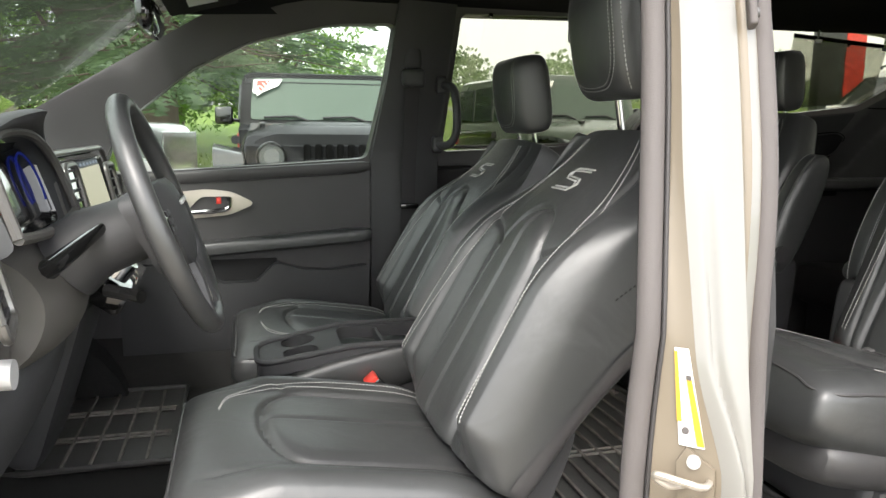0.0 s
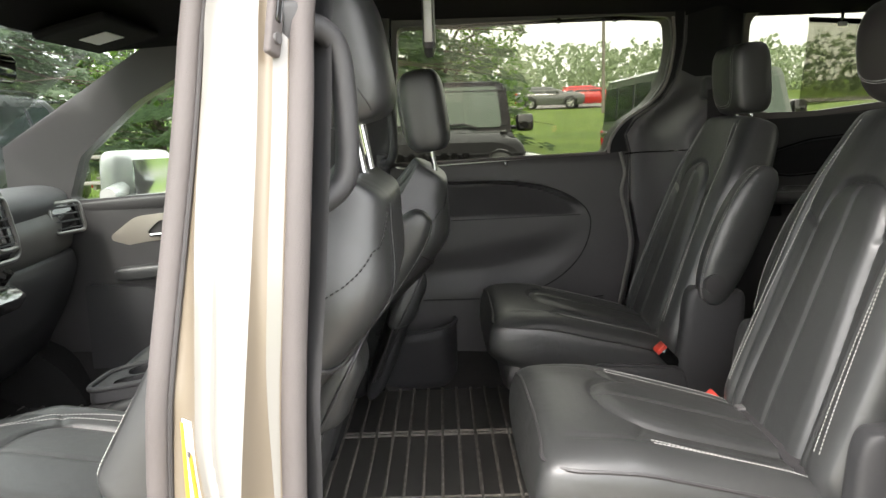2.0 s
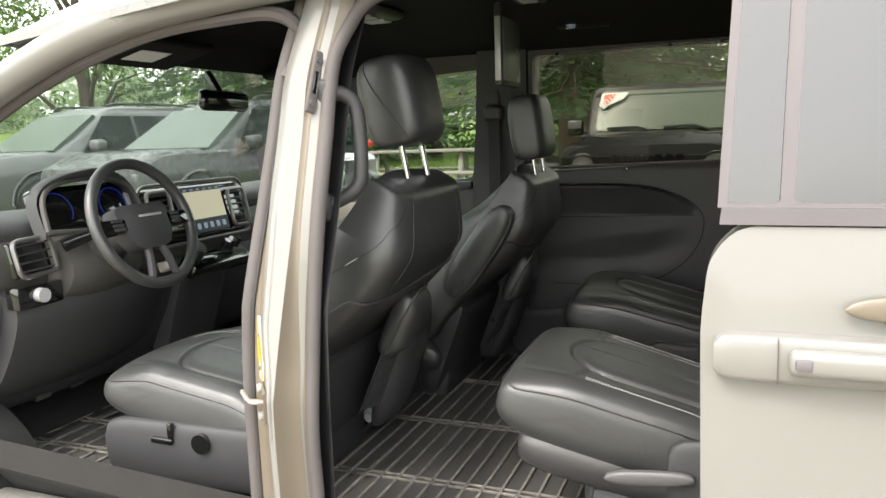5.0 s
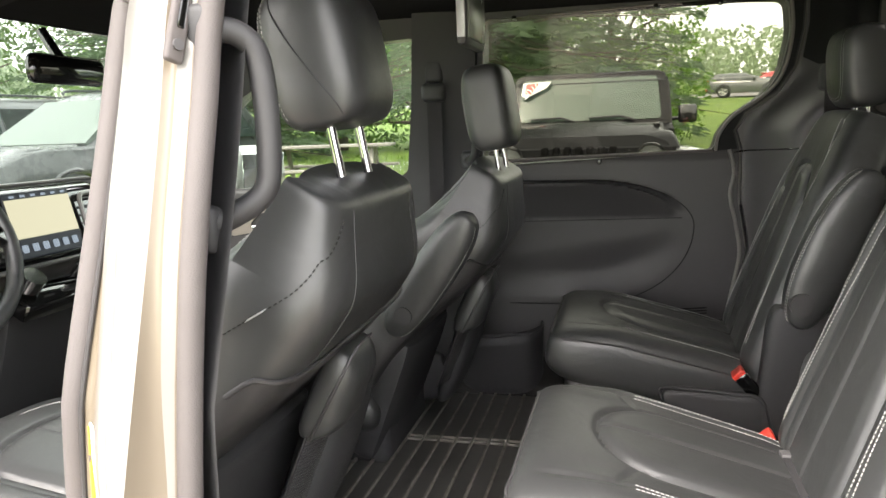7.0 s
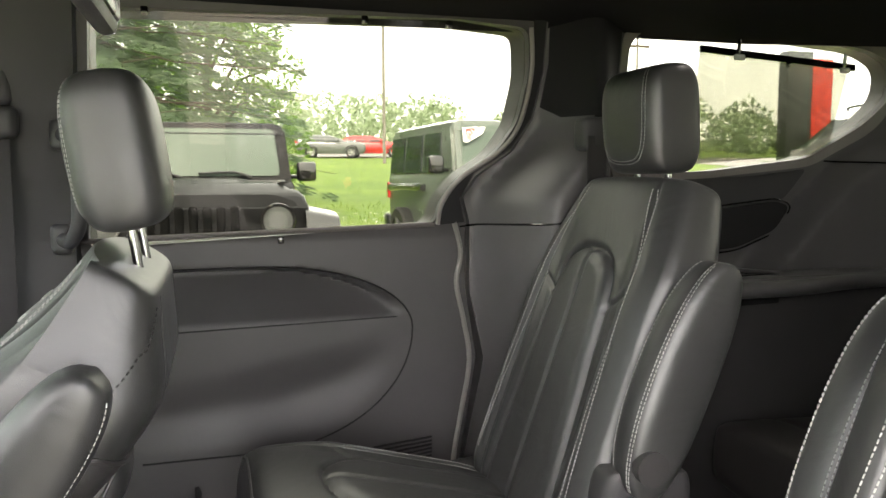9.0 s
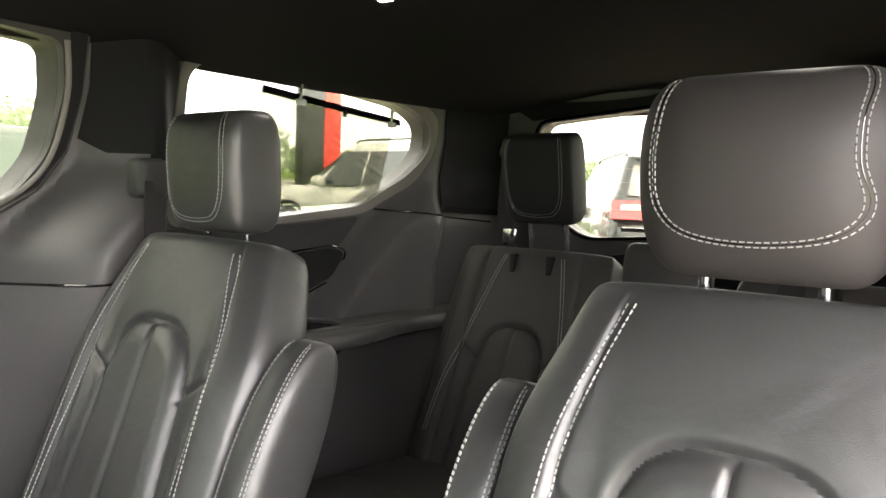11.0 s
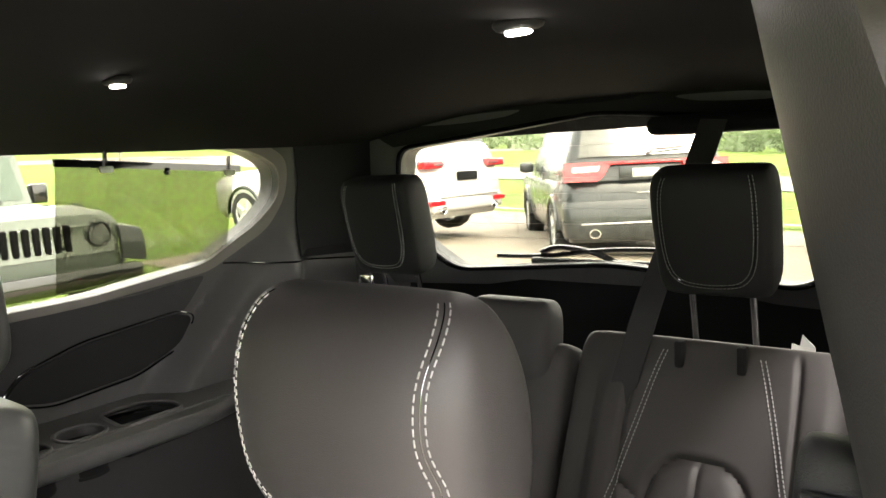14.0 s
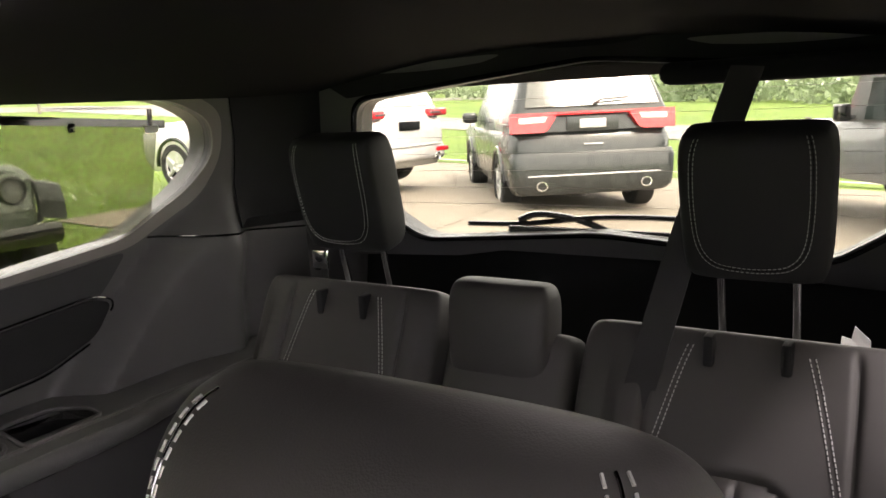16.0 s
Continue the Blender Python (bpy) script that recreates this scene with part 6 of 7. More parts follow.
console = thing("centre_console", "black centre console with cup holders and open tray", "console", (0.0, 0.93, 0.452))
CY = 0.970
inv = Matrix.Translation((0, -0.93, -0.452))
cps = [part("console_body", Cushion((-0.210, 0.640), (0.25, 0.665), 0.092, 0.098, 0.125, 0.19, lambda s, h: 0, n=6, ends=6, y=CY).mesh(48, 28), PLASTIC, console)]
top_loop = rounded([(-0.21, -0.085), (-0.02, -0.10), (0.24, -0.10), (0.24, 0.10), (-0.02, 0.10), (-0.21, 0.085)], 0.05, 6)
cup1 = [(-0.112 + 0.040 * math.cos(a), 0.044 + 0.040 * math.sin(a)) for a in [2 * math.pi * k / 24 for k in range(24)]]
cup2 = [(-0.112 + 0.040 * math.cos(a), -0.044 + 0.040 * math.sin(a)) for a in [2 * math.pi * k / 24 for k in range(24)]]
tray = rounded([(-0.02, -0.082), (0.215, -0.082), (0.215, 0.082), (-0.02, 0.082)], 0.03, 4)
cps.append(part("console_top", sheet(top_loop, [cup1, cup2, tray], lambda u, v: (u, CY + v, 0.815 + 0.17 * min(0, u)), 0.03, (0, 0, -0.03)), PLASTIC, console, "open console top"))
for cup in (cup1, cup2):
    cx, cy = sum(p[0] for p in cup) / 24, sum(p[1] for p in cup) / 24
    bm = bmesh.new()
    tube(bm, [(cx, CY + cy, 0.812 + 0.17 * cx), (cx, CY + cy, 0.755)], 0.0405, 24, cap=False)
    cps.append(part("cup_holder", bm, PIANO, console, "deep cup holder"))
cps.append(part("side_pad", Cushion((-0.165, 0.722), (0.27, 0.792), 0.026, 0.026, 0.030, 0.05, lambda s, h: 0.018 * math.sin(math.pi * h), n=2.8, ends=4, y=CY - 0.088).mesh(36, 30), LEATHER, console, "padded console edge"))
cps.append(part("rim", tubed([(q[0], CY + q[1], 0.818 + 0.17 * min(0, q[0])) for q in top_loop + top_loop[:1]], 0.007, 8), PLASTIC, console))
for o in cps:
    o.matrix_parent_inverse = inv
ct = part("tray_divider", boxed((0.075, CY - 0.078, 0.785), (0.085, CY + 0.078, 0.811), 0.003), PLASTIC, console)
ct.matrix_parent_inverse = inv

# ---- front passenger door trim ----
fy = wall_y(-0.2, 1.0)
bez = rounded([(-0.535, 1.02), (-0.44, 1.09), (-0.34, 1.10), (-0.26, 1.09), (-0.185, 1.05), (-0.27, 1.013), (-0.40, 1.002), (-0.50, 0.985)], 0.025, 5)
cut = rounded([(-0.405, 1.03), (-0.36, 1.075), (-0.26, 1.075), (-0.265, 1.03), (-0.33, 1.015)], 0.015, 4)
hb = part("handle_bezel", sheet(bez, [cut], lambda u, v: (u, fy - 0.016 + 1.2 * (v - 1.05) ** 2, v), 0.02, (0, 0.02, 0)), SATIN, front_door, "satin nickel handle surround")
part("inner_handle", tubed(smooth_path([(-0.39, fy - 0.012, 1.022), (-0.33, fy - 0.018, 1.027), (-0.275, fy - 0.016, 1.035), (-0.27, fy - 0.014, 1.072)], 4), 0.008, 8), CHROME, hb, "chrome door pull")
part("lock_knob", boxed((-0.312, fy - 0.014, 1.05), (-0.296, fy - 0.004, 1.072), 0.003), REDP, hb, "red lock flag")
part("handle_well", boxed((-0.41, fy + 0.001, 1.01), (-0.25, fy + 0.004, 1.08), 0.001), PIANO, hb)
part("armrest", Cushion((-0.52, 0.890), (0.205, 0.940), 0.036, 0.04, 0.024, 0.028, lambda s, h: 0, n=3.4, ends=9, y=fy - 0.010, pinch=0.6).mesh(32, 30), LEATHER, front_door, "padded armrest ledge")
part("stitching", stitches([(-0.44 + 0.64 * k / 30, fy - 0.044, 0.908 + 0.046 * k / 30) for k in range(31)]), THREAD, front_door, smooth=False)
part("map_pocket", sheet(rounded([(-0.62, 0.52), (0.19, 0.52), (0.19, 0.834), (0.06, 0.818), (-0.04, 0.826), (-0.122, 0.852), (-0.15, 0.83), (-0.19, 0.787), (-0.30, 0.787), (-0.40, 0.845), (-0.62, 0.86)], 0.015), [], lambda u, v: (u, fy - 0.05, v), 0.05, (0, 0.045, 0)), PLASTIC, front_door, "moulded door pocket")
# Thin dark sheet laid over the trim as the pocket's inner shade.
part("pocket_recess", sheet([(-0.42, 0.77), (-0.12, 0.77), (-0.12, 0.862), (-0.42, 0.862)], [], lambda u, v: (u, fy - 0.006, v), 0.1, (0, 0.004, 0)), PILLAR_DARK, front_door, "dark sheet painting the shade inside the door pocket")
bm = bmesh.new()
for k in range(9):
    box(bm, (-0.60, fy - 0.004, 0.62 + 0.016 * k), (-0.47, fy + 0.002, 0.627 + 0.016 * k), 0.0015, 1)
part("speaker_grille", bm, PIANO, front_door, "slotted speaker grille")
part("upper_ledge", Cushion((-0.70, 1.130), (0.20, 1.180), 0.018, 0.018, 0.012, 0.03, lambda s, h: 0, n=3.5, ends=8, y=fy + 0.0).mesh(28, 30), TRIM, front_door)

# passenger wing mirror outside
wm = thing("wing_mirror", "white wing mirror beyond the passenger window", "mirror", (-0.52, 2.06, 1.2))
inv = Matrix.Translation((0.52, -2.06, -1.2))
o1 = part("housing", Cushion((-0.53, 1.13), (-0.515, 1.335), 0.125, 0.125, 0.10, 0.10, lambda s, h: 0, n=3, ends=4, y=2.07).mesh(40, 28), WHITE, wm)
o2 = part("mirror_glass", boxed((-0.424, 1.985, 1.155), (-0.418, 2.165, 1.305), 0.002, 1), material("mirror", (0.8, 0.8, 0.8), 0.03, metal=1.0, vary=0.01), wm, "reflecting glass")
o3 = part("stalk", tubed([(-0.54, 1.86, 1.16), (-0.53, 1.98, 1.18)], 0.03, 10), WHITE, wm)
TURN = Matrix.Translation((-0.50, 2.07, 1.215)) @ Matrix.Rotation(radians(-34), 4, "Z") @ Matrix.Translation((0.50, -2.07, -1.235))
for o in (o1, o2):
    o.data.transform(TURN)
for o in (o1, o2, o3):
    o.matrix_parent_inverse = inv

# ---- right-hand pillar: belt, guide, grab handle ----
belt = thing("seat_belt", "grey-black belt hanging from its pillar guide", "seat belt", group="seat belts")
part("webbing", strap(bmesh.new(), smooth_path([(0.335, 1.735, 1.47), (0.33, 1.755, 1.3), (0.325, 1.765, 1.1), (0.32, 1.765, 0.9)], 5), 0.048, 0.003, (1, 0, 0)), WEBBING, belt)
part("guide", boxed((0.295, 1.715, 1.44), (0.375, 1.755, 1.50), 0.015, 3), PLASTIC, belt, "black height adjuster")
part("adjuster_cover", boxed((0.305, 1.73, 1.50), (0.365, 1.765, 1.58), 0.015, 3), PLASTIC, belt)
part("lower_clip", boxed((0.295, 1.75, 1.03), (0.36, 1.78, 1.05), 0.006, 2), PIANO, belt)


def grab_handle(label, pts, r=0.014):
    h = thing("grab_handle", label, "handle", group="grab handles")
    P = smooth_path(pts, 6)
    part("grip", tubed(P, r, 12), PLASTIC, h)
    for e in (P[0], P[-1]):
        part("mount", boxed((e.x - 0.02, e.y - 0.015, e.z - 0.03), (e.x + 0.02, e.y + 0.015, e.z + 0.03), 0.012, 3), PLASTIC, h)
    return h


grab_handle("black grab handle on the passenger side pillar", [(0.44, 1.765, 1.45), (0.465, 1.715, 1.44), (0.475, 1.70, 1.38), (0.475, 1.70, 1.29), (0.455, 1.725, 1.25), (0.43, 1.78, 1.25)])
grab_handle("dark grey grab handle on the driver side pillar", [(0.455, 0.165, 1.482), (0.485, 0.192, 1.480), (0.506, 0.207, 1.445), (0.510, 0.208, 1.33), (0.497, 0.20, 1.280), (0.440, 0.165, 1.245)], 0.0160)

# ---- driver's pillar details ----
up = Vector((0.07, 0.31, 0.95)).normalized()
across = Vector((0.42, 0.90, 0.0))
across = (across - up * across.dot(up)).normalized()
facing = across.cross(up)
PM = Matrix((across, facing, up)).transposed().to_4x4()
PM.translation = (0.440, 0.150, 1.506)
pl = part("striker_plate", boxed((-0.0115, -0.004, -0.066), (0.0115, 0.007, 0.066), 0.004, 3, PM), SEAL, driver_pillar, "dark steel latch plate")
for z in (-0.046, 0.046):
    bm = bmesh.new()
    cyl(bm, PM @ Vector((0, 0.006, z)), PM @ Vector((0, 0.0105, z)), 0.0068, 12)
    part("bolt", bm, PILLAR, pl, "dull steel bolt")
part("slot", boxed((-0.005, 0.006, -0.026), (0.005, 0.0085, 0.022), 0.002, 1, PM), PIANO, pl, "dark slot")


def jamb_point(u, z, out=0.0):
    """A point on the pillar's front jamb; u runs from the seal to the painted face."""
    a, b = pillar_place(1.0, (z - 0.46) / 1.29), pillar_place(1.99, (z - 0.46) / 1.29)
    n = Vector((a.y - b.y, b.x - a.x, 0)).normalized()
    return pillar_place(1 + 0.99 * u, (z - 0.46) / 1.29) - n * out


def jamb_plate(z0, z1, u0, u1, out):
    """A thin plate lying on the pillar's front jamb."""
    n = jamb_point(0.5, z0, 1) - jamb_point(0.5, z0)
    return quad([jamb_point(u, z, out) for u, z in ((u0, z0), (u1, z0), (u1, z1), (u0, z1))], 0.0010, n)


n = jamb_point(0.5, 0.85, 1) - jamb_point(0.5, 0.85)
ls = part("latch_striker", quad([jamb_point(u, z, 0.004) for u, z in ((0.50, 0.80), (0.95, 0.805), (0.95, 0.868), (0.62, 0.892), (0.45, 0.87))], 0.003, n), JAMB, driver_pillar, "beige painted door striker")
for u, z in ((0.70, 0.875), (0.70, 0.815)):
    bm = bmesh.new()
    cyl(bm, jamb_point(u, z, 0.006), jamb_point(u, z, 0.013), 0.009, 14)
    part("bolt", bm, SILVERP, ls, "steel bolt")
part("striker_loop", tubed(smooth_path([jamb_point(0.88, 0.85, 0.004), jamb_point(0.80, 0.852, 0.030), jamb_point(0.30, 0.86, 0.036), jamb_point(0.20, 0.855, 0.030), jamb_point(0.40, 0.845, 0.030), jamb_point(0.62, 0.842, 0.006)], 5), 0.0050, 8), SATIN, ls, "bent steel loop")
lab = part("warning_label", jamb_plate(0.892, 1.022, 0.50, 0.86, 0.002), WHITEP, driver_pillar, "white and yellow tyre label")
part("label_edge", jamb_plate(0.895, 0.985, 0.76, 0.86, 0.004), YELLOWP, lab, "yellow edge")
part("label_edge", jamb_plate(0.925, 1.018, 0.50, 0.58, 0.004), YELLOWP, lab, "yellow edge")
part("print_line", jamb_plate(0.982, 0.988, 0.76, 0.86, 0.005), SEAL, lab)
bm = bmesh.new()
cyl(bm, jamb_point(0.62, 0.913, 0.002), jamb_point(0.62, 0.913, 0.005), 0.005, 12)
part("emblem", bm, SEAL, lab, "small round mark")

# ---- floor mats ----
def rib_mat(label, x0, x1, y0, y1, nx, ny, z=0.462):
    """A rubber mat with long channels across the van between raised ribs, and a rim."""
    mt = thing("floor_mat", label, "floor mat", ((x0 + x1) / 2, (y0 + y1) / 2, z - 0.01), "rubber mats")
    inv = Matrix.Translation((-(x0 + x1) / 2, -(y0 + y1) / 2, -z + 0.01))
    obs = [part("sheet", boxed((x0, y0, z - 0.008), (x1, y1, z), 0.004, 2), RUBBER, mt)]
    obs.append(part("rim", tubed([(x0, y0, z + 0.004), (x1, y0, z + 0.004), (x1, y1, z + 0.004), (x0, y1, z + 0.004), (x0, y0, z + 0.004)], 0.008, 8), RUBBER, mt))
    for i in range(1, nx):
        xx = x0 + (x1 - x0) * i / nx
        obs.append(part("rib", boxed((xx - 0.0045, y0 + 0.02, z), (xx + 0.0045, y1 - 0.02, z + 0.008), 0.003, 2), DUST, mt, "dusty raised rib"))
    for j in range(1, ny):
        yy = y0 + (y1 - y0) * j / ny
        for d in (-0.012, 0.012):
            obs.append(part("rib", boxed((x0 + 0.02, yy + d - 0.003, z), (x1 - 0.02, yy + d + 0.003, z + 0.008), 0.002, 1), DUST, mt, "dusty raised rib"))
    for o in obs:
        o.matrix_parent_inverse = inv
    return mt


rib_mat("ribbed black rubber mat with dusty ridges in the second row", 0.17, 0.95, 0.12, 1.76, 16, 4)
rib_mat("ribbed black rubber mat in the driver's footwell", -0.95, -0.42, 0.24, 0.80, 8, 3)
rib_mat("ribbed black rubber mat in the passenger footwell", -0.95, -0.42, 1.15, 1.72, 8, 3)
rib_mat("ribbed black rubber mat before the third row", 1.42, 1.72, 0.75, 1.25, 5, 2)

# bin at the foot of the sliding door
bin_ = thing("door_bin", "open black bin at the foot of the sliding door", "storage bin", (0.52, 1.76, 0.46))
BP = [(0.405, 0.0), (0.405, -0.11), (0.60, -0.125), (0.66, -0.06), (0.66, 0.0)]
bo = part("bin_wall", skin(lambda u, v: Vector((lambda q: (q.x + 0.0, 1.84 + q.y * (0.75 + 0.3 * v), 0.458 + 0.20 * v + 0.04 * v * (q.x - 0.4) * 3))(smooth_path([(a, b, 0) for a, b in BP], 6)[min(int(u * 24), 24)])), 24, 6, closed_u=False), PLASTIC, bin_)
bo.matrix_parent_inverse = Matrix.Translation((-0.52, -1.76, -0.46))
part("bin_rim", tubed([(q.x, 1.84 + q.y * 1.05, 0.662 + 0.12 * (q.x - 0.4)) for q in smooth_path([(a, b, 0) for a, b in BP], 6)], 0.006, 8), PLASTIC, bin_).matrix_parent_inverse = Matrix.Translation((-0.52, -1.76, -0.46))
md = bo.modifiers.new("thickness", "SOLIDIFY")
md.thickness = 0.006

# window catches on the sliding door and vent grille
for x, z in ((0.851, 1.232), (0.60, 1.683), (1.02, 1.688), (1.2, 1.688)):
    part("window_catch", boxed((x - 0.007, wall_y(x, z) - 0.012, z - 0.009), (x + 0.007, wall_y(x, z) + 0.002, z + 0.007), 0.003, 2), PIANO, slide_door, "small black shade catch")
bm = bmesh.new()
for k in range(6):
    tube(bm, [(1.05 + 0.010 * k, 1.847, 0.742 - 0.009 * k), (1.19, 1.845, 0.754 - 0.009 * k)], 0.0026, 6)
part("speaker_grille", bm, PILLAR_DARK, slide_door, "slotted speaker grille")
part("sill_strip", tubed([(0.45 + 0.75 * k / 10, wall_y(0.8, 1.238) - 0.002, 1.238 + 0.02 * k / 10) for k in range(11)], 0.006, 8), SEAL, slide_door, "rubber sill strip")
ws_pts = smooth_path([(1.245, 1.835, 1.26), (1.262, 1.842, 1.19), (1.252, 1.845, 1.12), (1.27, 1.845, 1.03), (1.284, 1.845, 0.93), (1.262, 1.845, 0.80), (1.243, 1.845, 0.68), (1.24, 1.845, 0.5)], 5)
part("jamb_gap", tubed(ws_pts, 0.006, 8), PAINT, slide_door, "pale painted jamb showing at the door's edge")

# window blind clips in the quarter window
blind = thing("window_blind", "half-drawn black mesh blind hung in the quarter window", "window blind")
qy = lambda x, z: quarter_y(max(x, 1.64), z) + 0.004
A0, A1 = Vector((1.845, qy(1.845, 1.67), 1.672)), Vector((2.305, qy(2.305, 1.64) - 0.005, 1.642))
part("top_bar", strap(bmesh.new(), [A0, A1], 0.016, 0.008, (0, 0, 1)), PIANO, blind, "black blind bar")
for t, up in ((0.23, 0.035), (0.92, 0.03)):
    p = A0.lerp(A1, t)
    hk = part("hook", tubed([p + Vector((0, -0.004, -0.004)), p + Vector((0, -0.008, up))], 0.005, 8), PIANO, blind)
    part("suction_cap", boxed((p.x - 0.016, p.y - 0.012, p.z - 0.018), (p.x + 0.016, p.y - 0.004, p.z - 0.004), 0.005, 2), WHITEP, hk, "white clip")
p = A0.lerp(A1, 0.55)
part("pull_tab", boxed((p.x - 0.007, p.y - 0.006, p.z - 0.02), (p.x + 0.007, p.y + 0.002, p.z - 0.002), 0.003), PIANO, blind)
mesh_ob = part("mesh", sheet([(1.85, 1.395), (2.285, 1.425), (2.298, 1.64), (1.85, 1.668)], [], lambda u, v: (u, qy(u, v) + 0.006, v), 0.1, (0, 0.001, 0)), pane("fine grey mesh", (0.58, 0.58, 0.53)), blind, "see-through grey mesh")
mesh_ob.visible_shadow = False

# ---- quarter trim details ----
part("pillar_seam", tubed([(1.262 + 0.02 * k, quarter_y(1.262 + 0.02 * k, 1.255 + 0.002 * k) - 0.001, 1.252 + 0.002 * k) for k in range(12)], 0.0025, 5), PIANO, quarter)
part("rear_seam", tubed([(2.27 + 0.02 * k, quarter_y(2.27 + 0.02 * k, 1.40 - 0.001 * k) - 0.001, 1.405 - 0.0015 * k) for k in range(20)], 0.0025, 5), PIANO, quarter)
for name, loop in (("armrest_pad", [(1.72, 1.19), (1.76, 1.235), (1.89, 1.275), (2.13, 1.30), (2.175, 1.285), (2.14, 1.225), (2.02, 1.18), (1.82, 1.165)]),):
    part(name, sheet(rounded(loop, 0.03), [], lambda u, v: (u, quarter_y(min(u, 2.06), v) - 0.016, v), 0.0125, (0, 0.012, 0)), PILLAR_DARK, quarter, "padded side panel insert")
shelf = rounded([(1.60, 1.605), (2.03, 1.605), (2.22, 1.64), (2.74, 1.63), (2.74, 1.86), (1.60, 1.86)], 0.02)
cupA = [(1.808 + 0.050 * math.cos(a), 1.708 + 0.050 * math.sin(a)) for a in [2 * math.pi * k / 24 for k in range(24)]]
cupB = [(1.690 + 0.046 * math.cos(a), 1.690 + 0.046 * math.sin(a)) for a in [2 * math.pi * k / 24 for k in range(24)]]
binA = rounded([(1.870, 1.652), (2.018, 1.662), (2.030, 1.72), (1.99, 1.785), (1.888, 1.785)], 0.022, 5)
part("cup_shelf", sheet(shelf, [cupA, cupB, binA], lambda u, v: (u, v, 1.125), 0.03, (0, 0, -0.02)), PILLAR, quarter, "moulded shelf with cup holder")
# Cup holder and tray insides are near-black, painting in their depth's shade.
bm = bmesh.new()
tube(bm, [(1.808, 1.708, 1.12), (1.808, 1.708, 1.05)], 0.0505, 24, cap=False)
part("cup_holder", bm, PILLAR_DARK, quarter, "deep cup holder")
bm = bmesh.new()
ring0 = [bm.verts.new((q[0], q[1], 1.122)) for q in binA]
ring1 = [bm.verts.new((q[0], q[1], 1.062)) for q in binA]
for k in range(len(binA)):
    bm.faces.new((ring0[k], ring0[(k + 1) % len(binA)], ring1[(k + 1) % len(binA)], ring1[k]))
bm.faces.new(ring1)
part("tray", bm, PILLAR_DARK, quarter, "moulded open tray")
bm = bmesh.new()
cyl(bm, (1.808, 1.708, 1.045), (1.808, 1.708, 1.051), 0.052, 24)
part("cup_floor", bm, PILLAR_DARK, quarter)
bm = bmesh.new()
tube(bm, [(1.690, 1.690, 1.12), (1.690, 1.690, 1.05)], 0.0465, 24, cap=False)
cyl(bm, (1.690, 1.690, 1.045), (1.690, 1.690, 1.051), 0.048, 24)
part("cup_holder", bm, PILLAR_DARK, quarter, "deep cup holder")
part("shelf_edge", tubed(smooth_path([(1.60, 1.612, 1.106), (1.8, 1.610, 1.106), (2.02, 1.610, 1.106), (2.22, 1.645, 1.108), (2.5, 1.648, 1.108)], 6), 0.019, 12), PILLAR, quarter, "rounded shelf edge")
for hole in (cupA, binA):
    part("rim", tubed([(q[0], q[1], 1.126) for q in hole + hole[:1]], 0.0028, 6), TRIM, quarter)
bm = bmesh.new()
tube(bm, [(1.665, 1.765, 1.12), (1.665, 1.765, 1.05)], 0.0435, 24, cap=False)
cyl(bm, (1.665, 1.765, 1.045), (1.665, 1.765, 1.051), 0.045, 24)
part("cup_holder", bm, PILLAR_DARK, quarter, "deep cup holder")
for loop in (cupA, cupB, binA):
    part("lip", tubed([(q[0], q[1], 1.127) for q in loop + loop[:1]], 0.004, 8), PILLAR, quarter)
part("shelf_nose", tubed([(1.61 + 0.11 * k, 1.664 - 0.0030 * k, 1.117) for k in range(11)], 0.011, 10), PILLAR, quarter)
part("pad_seam", tubed([(q[0], quarter_y(min(q[0], 2.06), q[1]) - 0.013, q[1]) for q in (lambda L: L + L[:1])(rounded([(1.71, 1.185), (1.755, 1.242), (1.89, 1.283), (2.13, 1.308), (2.187, 1.288), (2.145, 1.218), (2.02, 1.172), (1.82, 1.157)], 0.03))], 0.0022, 6), PIANO, quarter)

# third-row belts
def hang_belt(label, pts, w=0.048):
    b = thing("seat_belt", label, "seat belt", group="seat belts")
    web = part("webbing", strap(bmesh.new(), smooth_path(pts, 6), w, 0.003, (0, 1, 0.1)), WEBBING, b)
    m = Vector(pts[-2])
    part("belt_stop", boxed((m.x - 0.008, m.y - 0.006, m.z - 0.006), (m.x + 0.004, m.y + 0.006, m.z + 0.006), 0.003, 2), PIANO, b, "black belt stop button")
    return b


hang_belt("grey-black belt coming down from the headliner to the third-row seat", [(2.49, 0.65, 1.69), (2.43, 0.715, 1.46), (2.355, 0.735, 1.34), (2.285, 0.78, 1.12), (2.235, 0.81, 0.95), (2.20, 0.83, 0.80)])
b3 = hang_belt("grey-black belt with steel tongue beside a third-row headrest", [(2.50, 1.53, 1.56), (2.46, 1.51, 1.42), (2.435, 1.485, 1.33), (2.43, 1.48, 1.25)])
part("guide", boxed((2.485, 1.505, 1.55), (2.515, 1.565, 1.60), 0.012, 3), PIANO, b3, "black belt guide")
part("tongue", boxed((2.42, 1.45, 1.33), (2.43, 1.49, 1.37), 0.004), CHROME, b3, "steel tongue")
b2 = thing("seat_belt", "grey-black belt on the pillar behind the second-row seat", "seat belt", group="seat belts")
part("webbing", strap(bmesh.new(), smooth_path([(1.475, 1.588, 1.45), (1.475, 1.586, 1.34), (1.475, 1.59, 1.15), (1.475, 1.60, 0.9)], 5), 0.048, 0.003, (1, 0.3, 0)), WEBBING, b2)
part("guide", boxed((1.445, 1.585, 1.42), (1.505, 1.64, 1.49), 0.014, 3), PLASTIC, b2, "black belt guide")
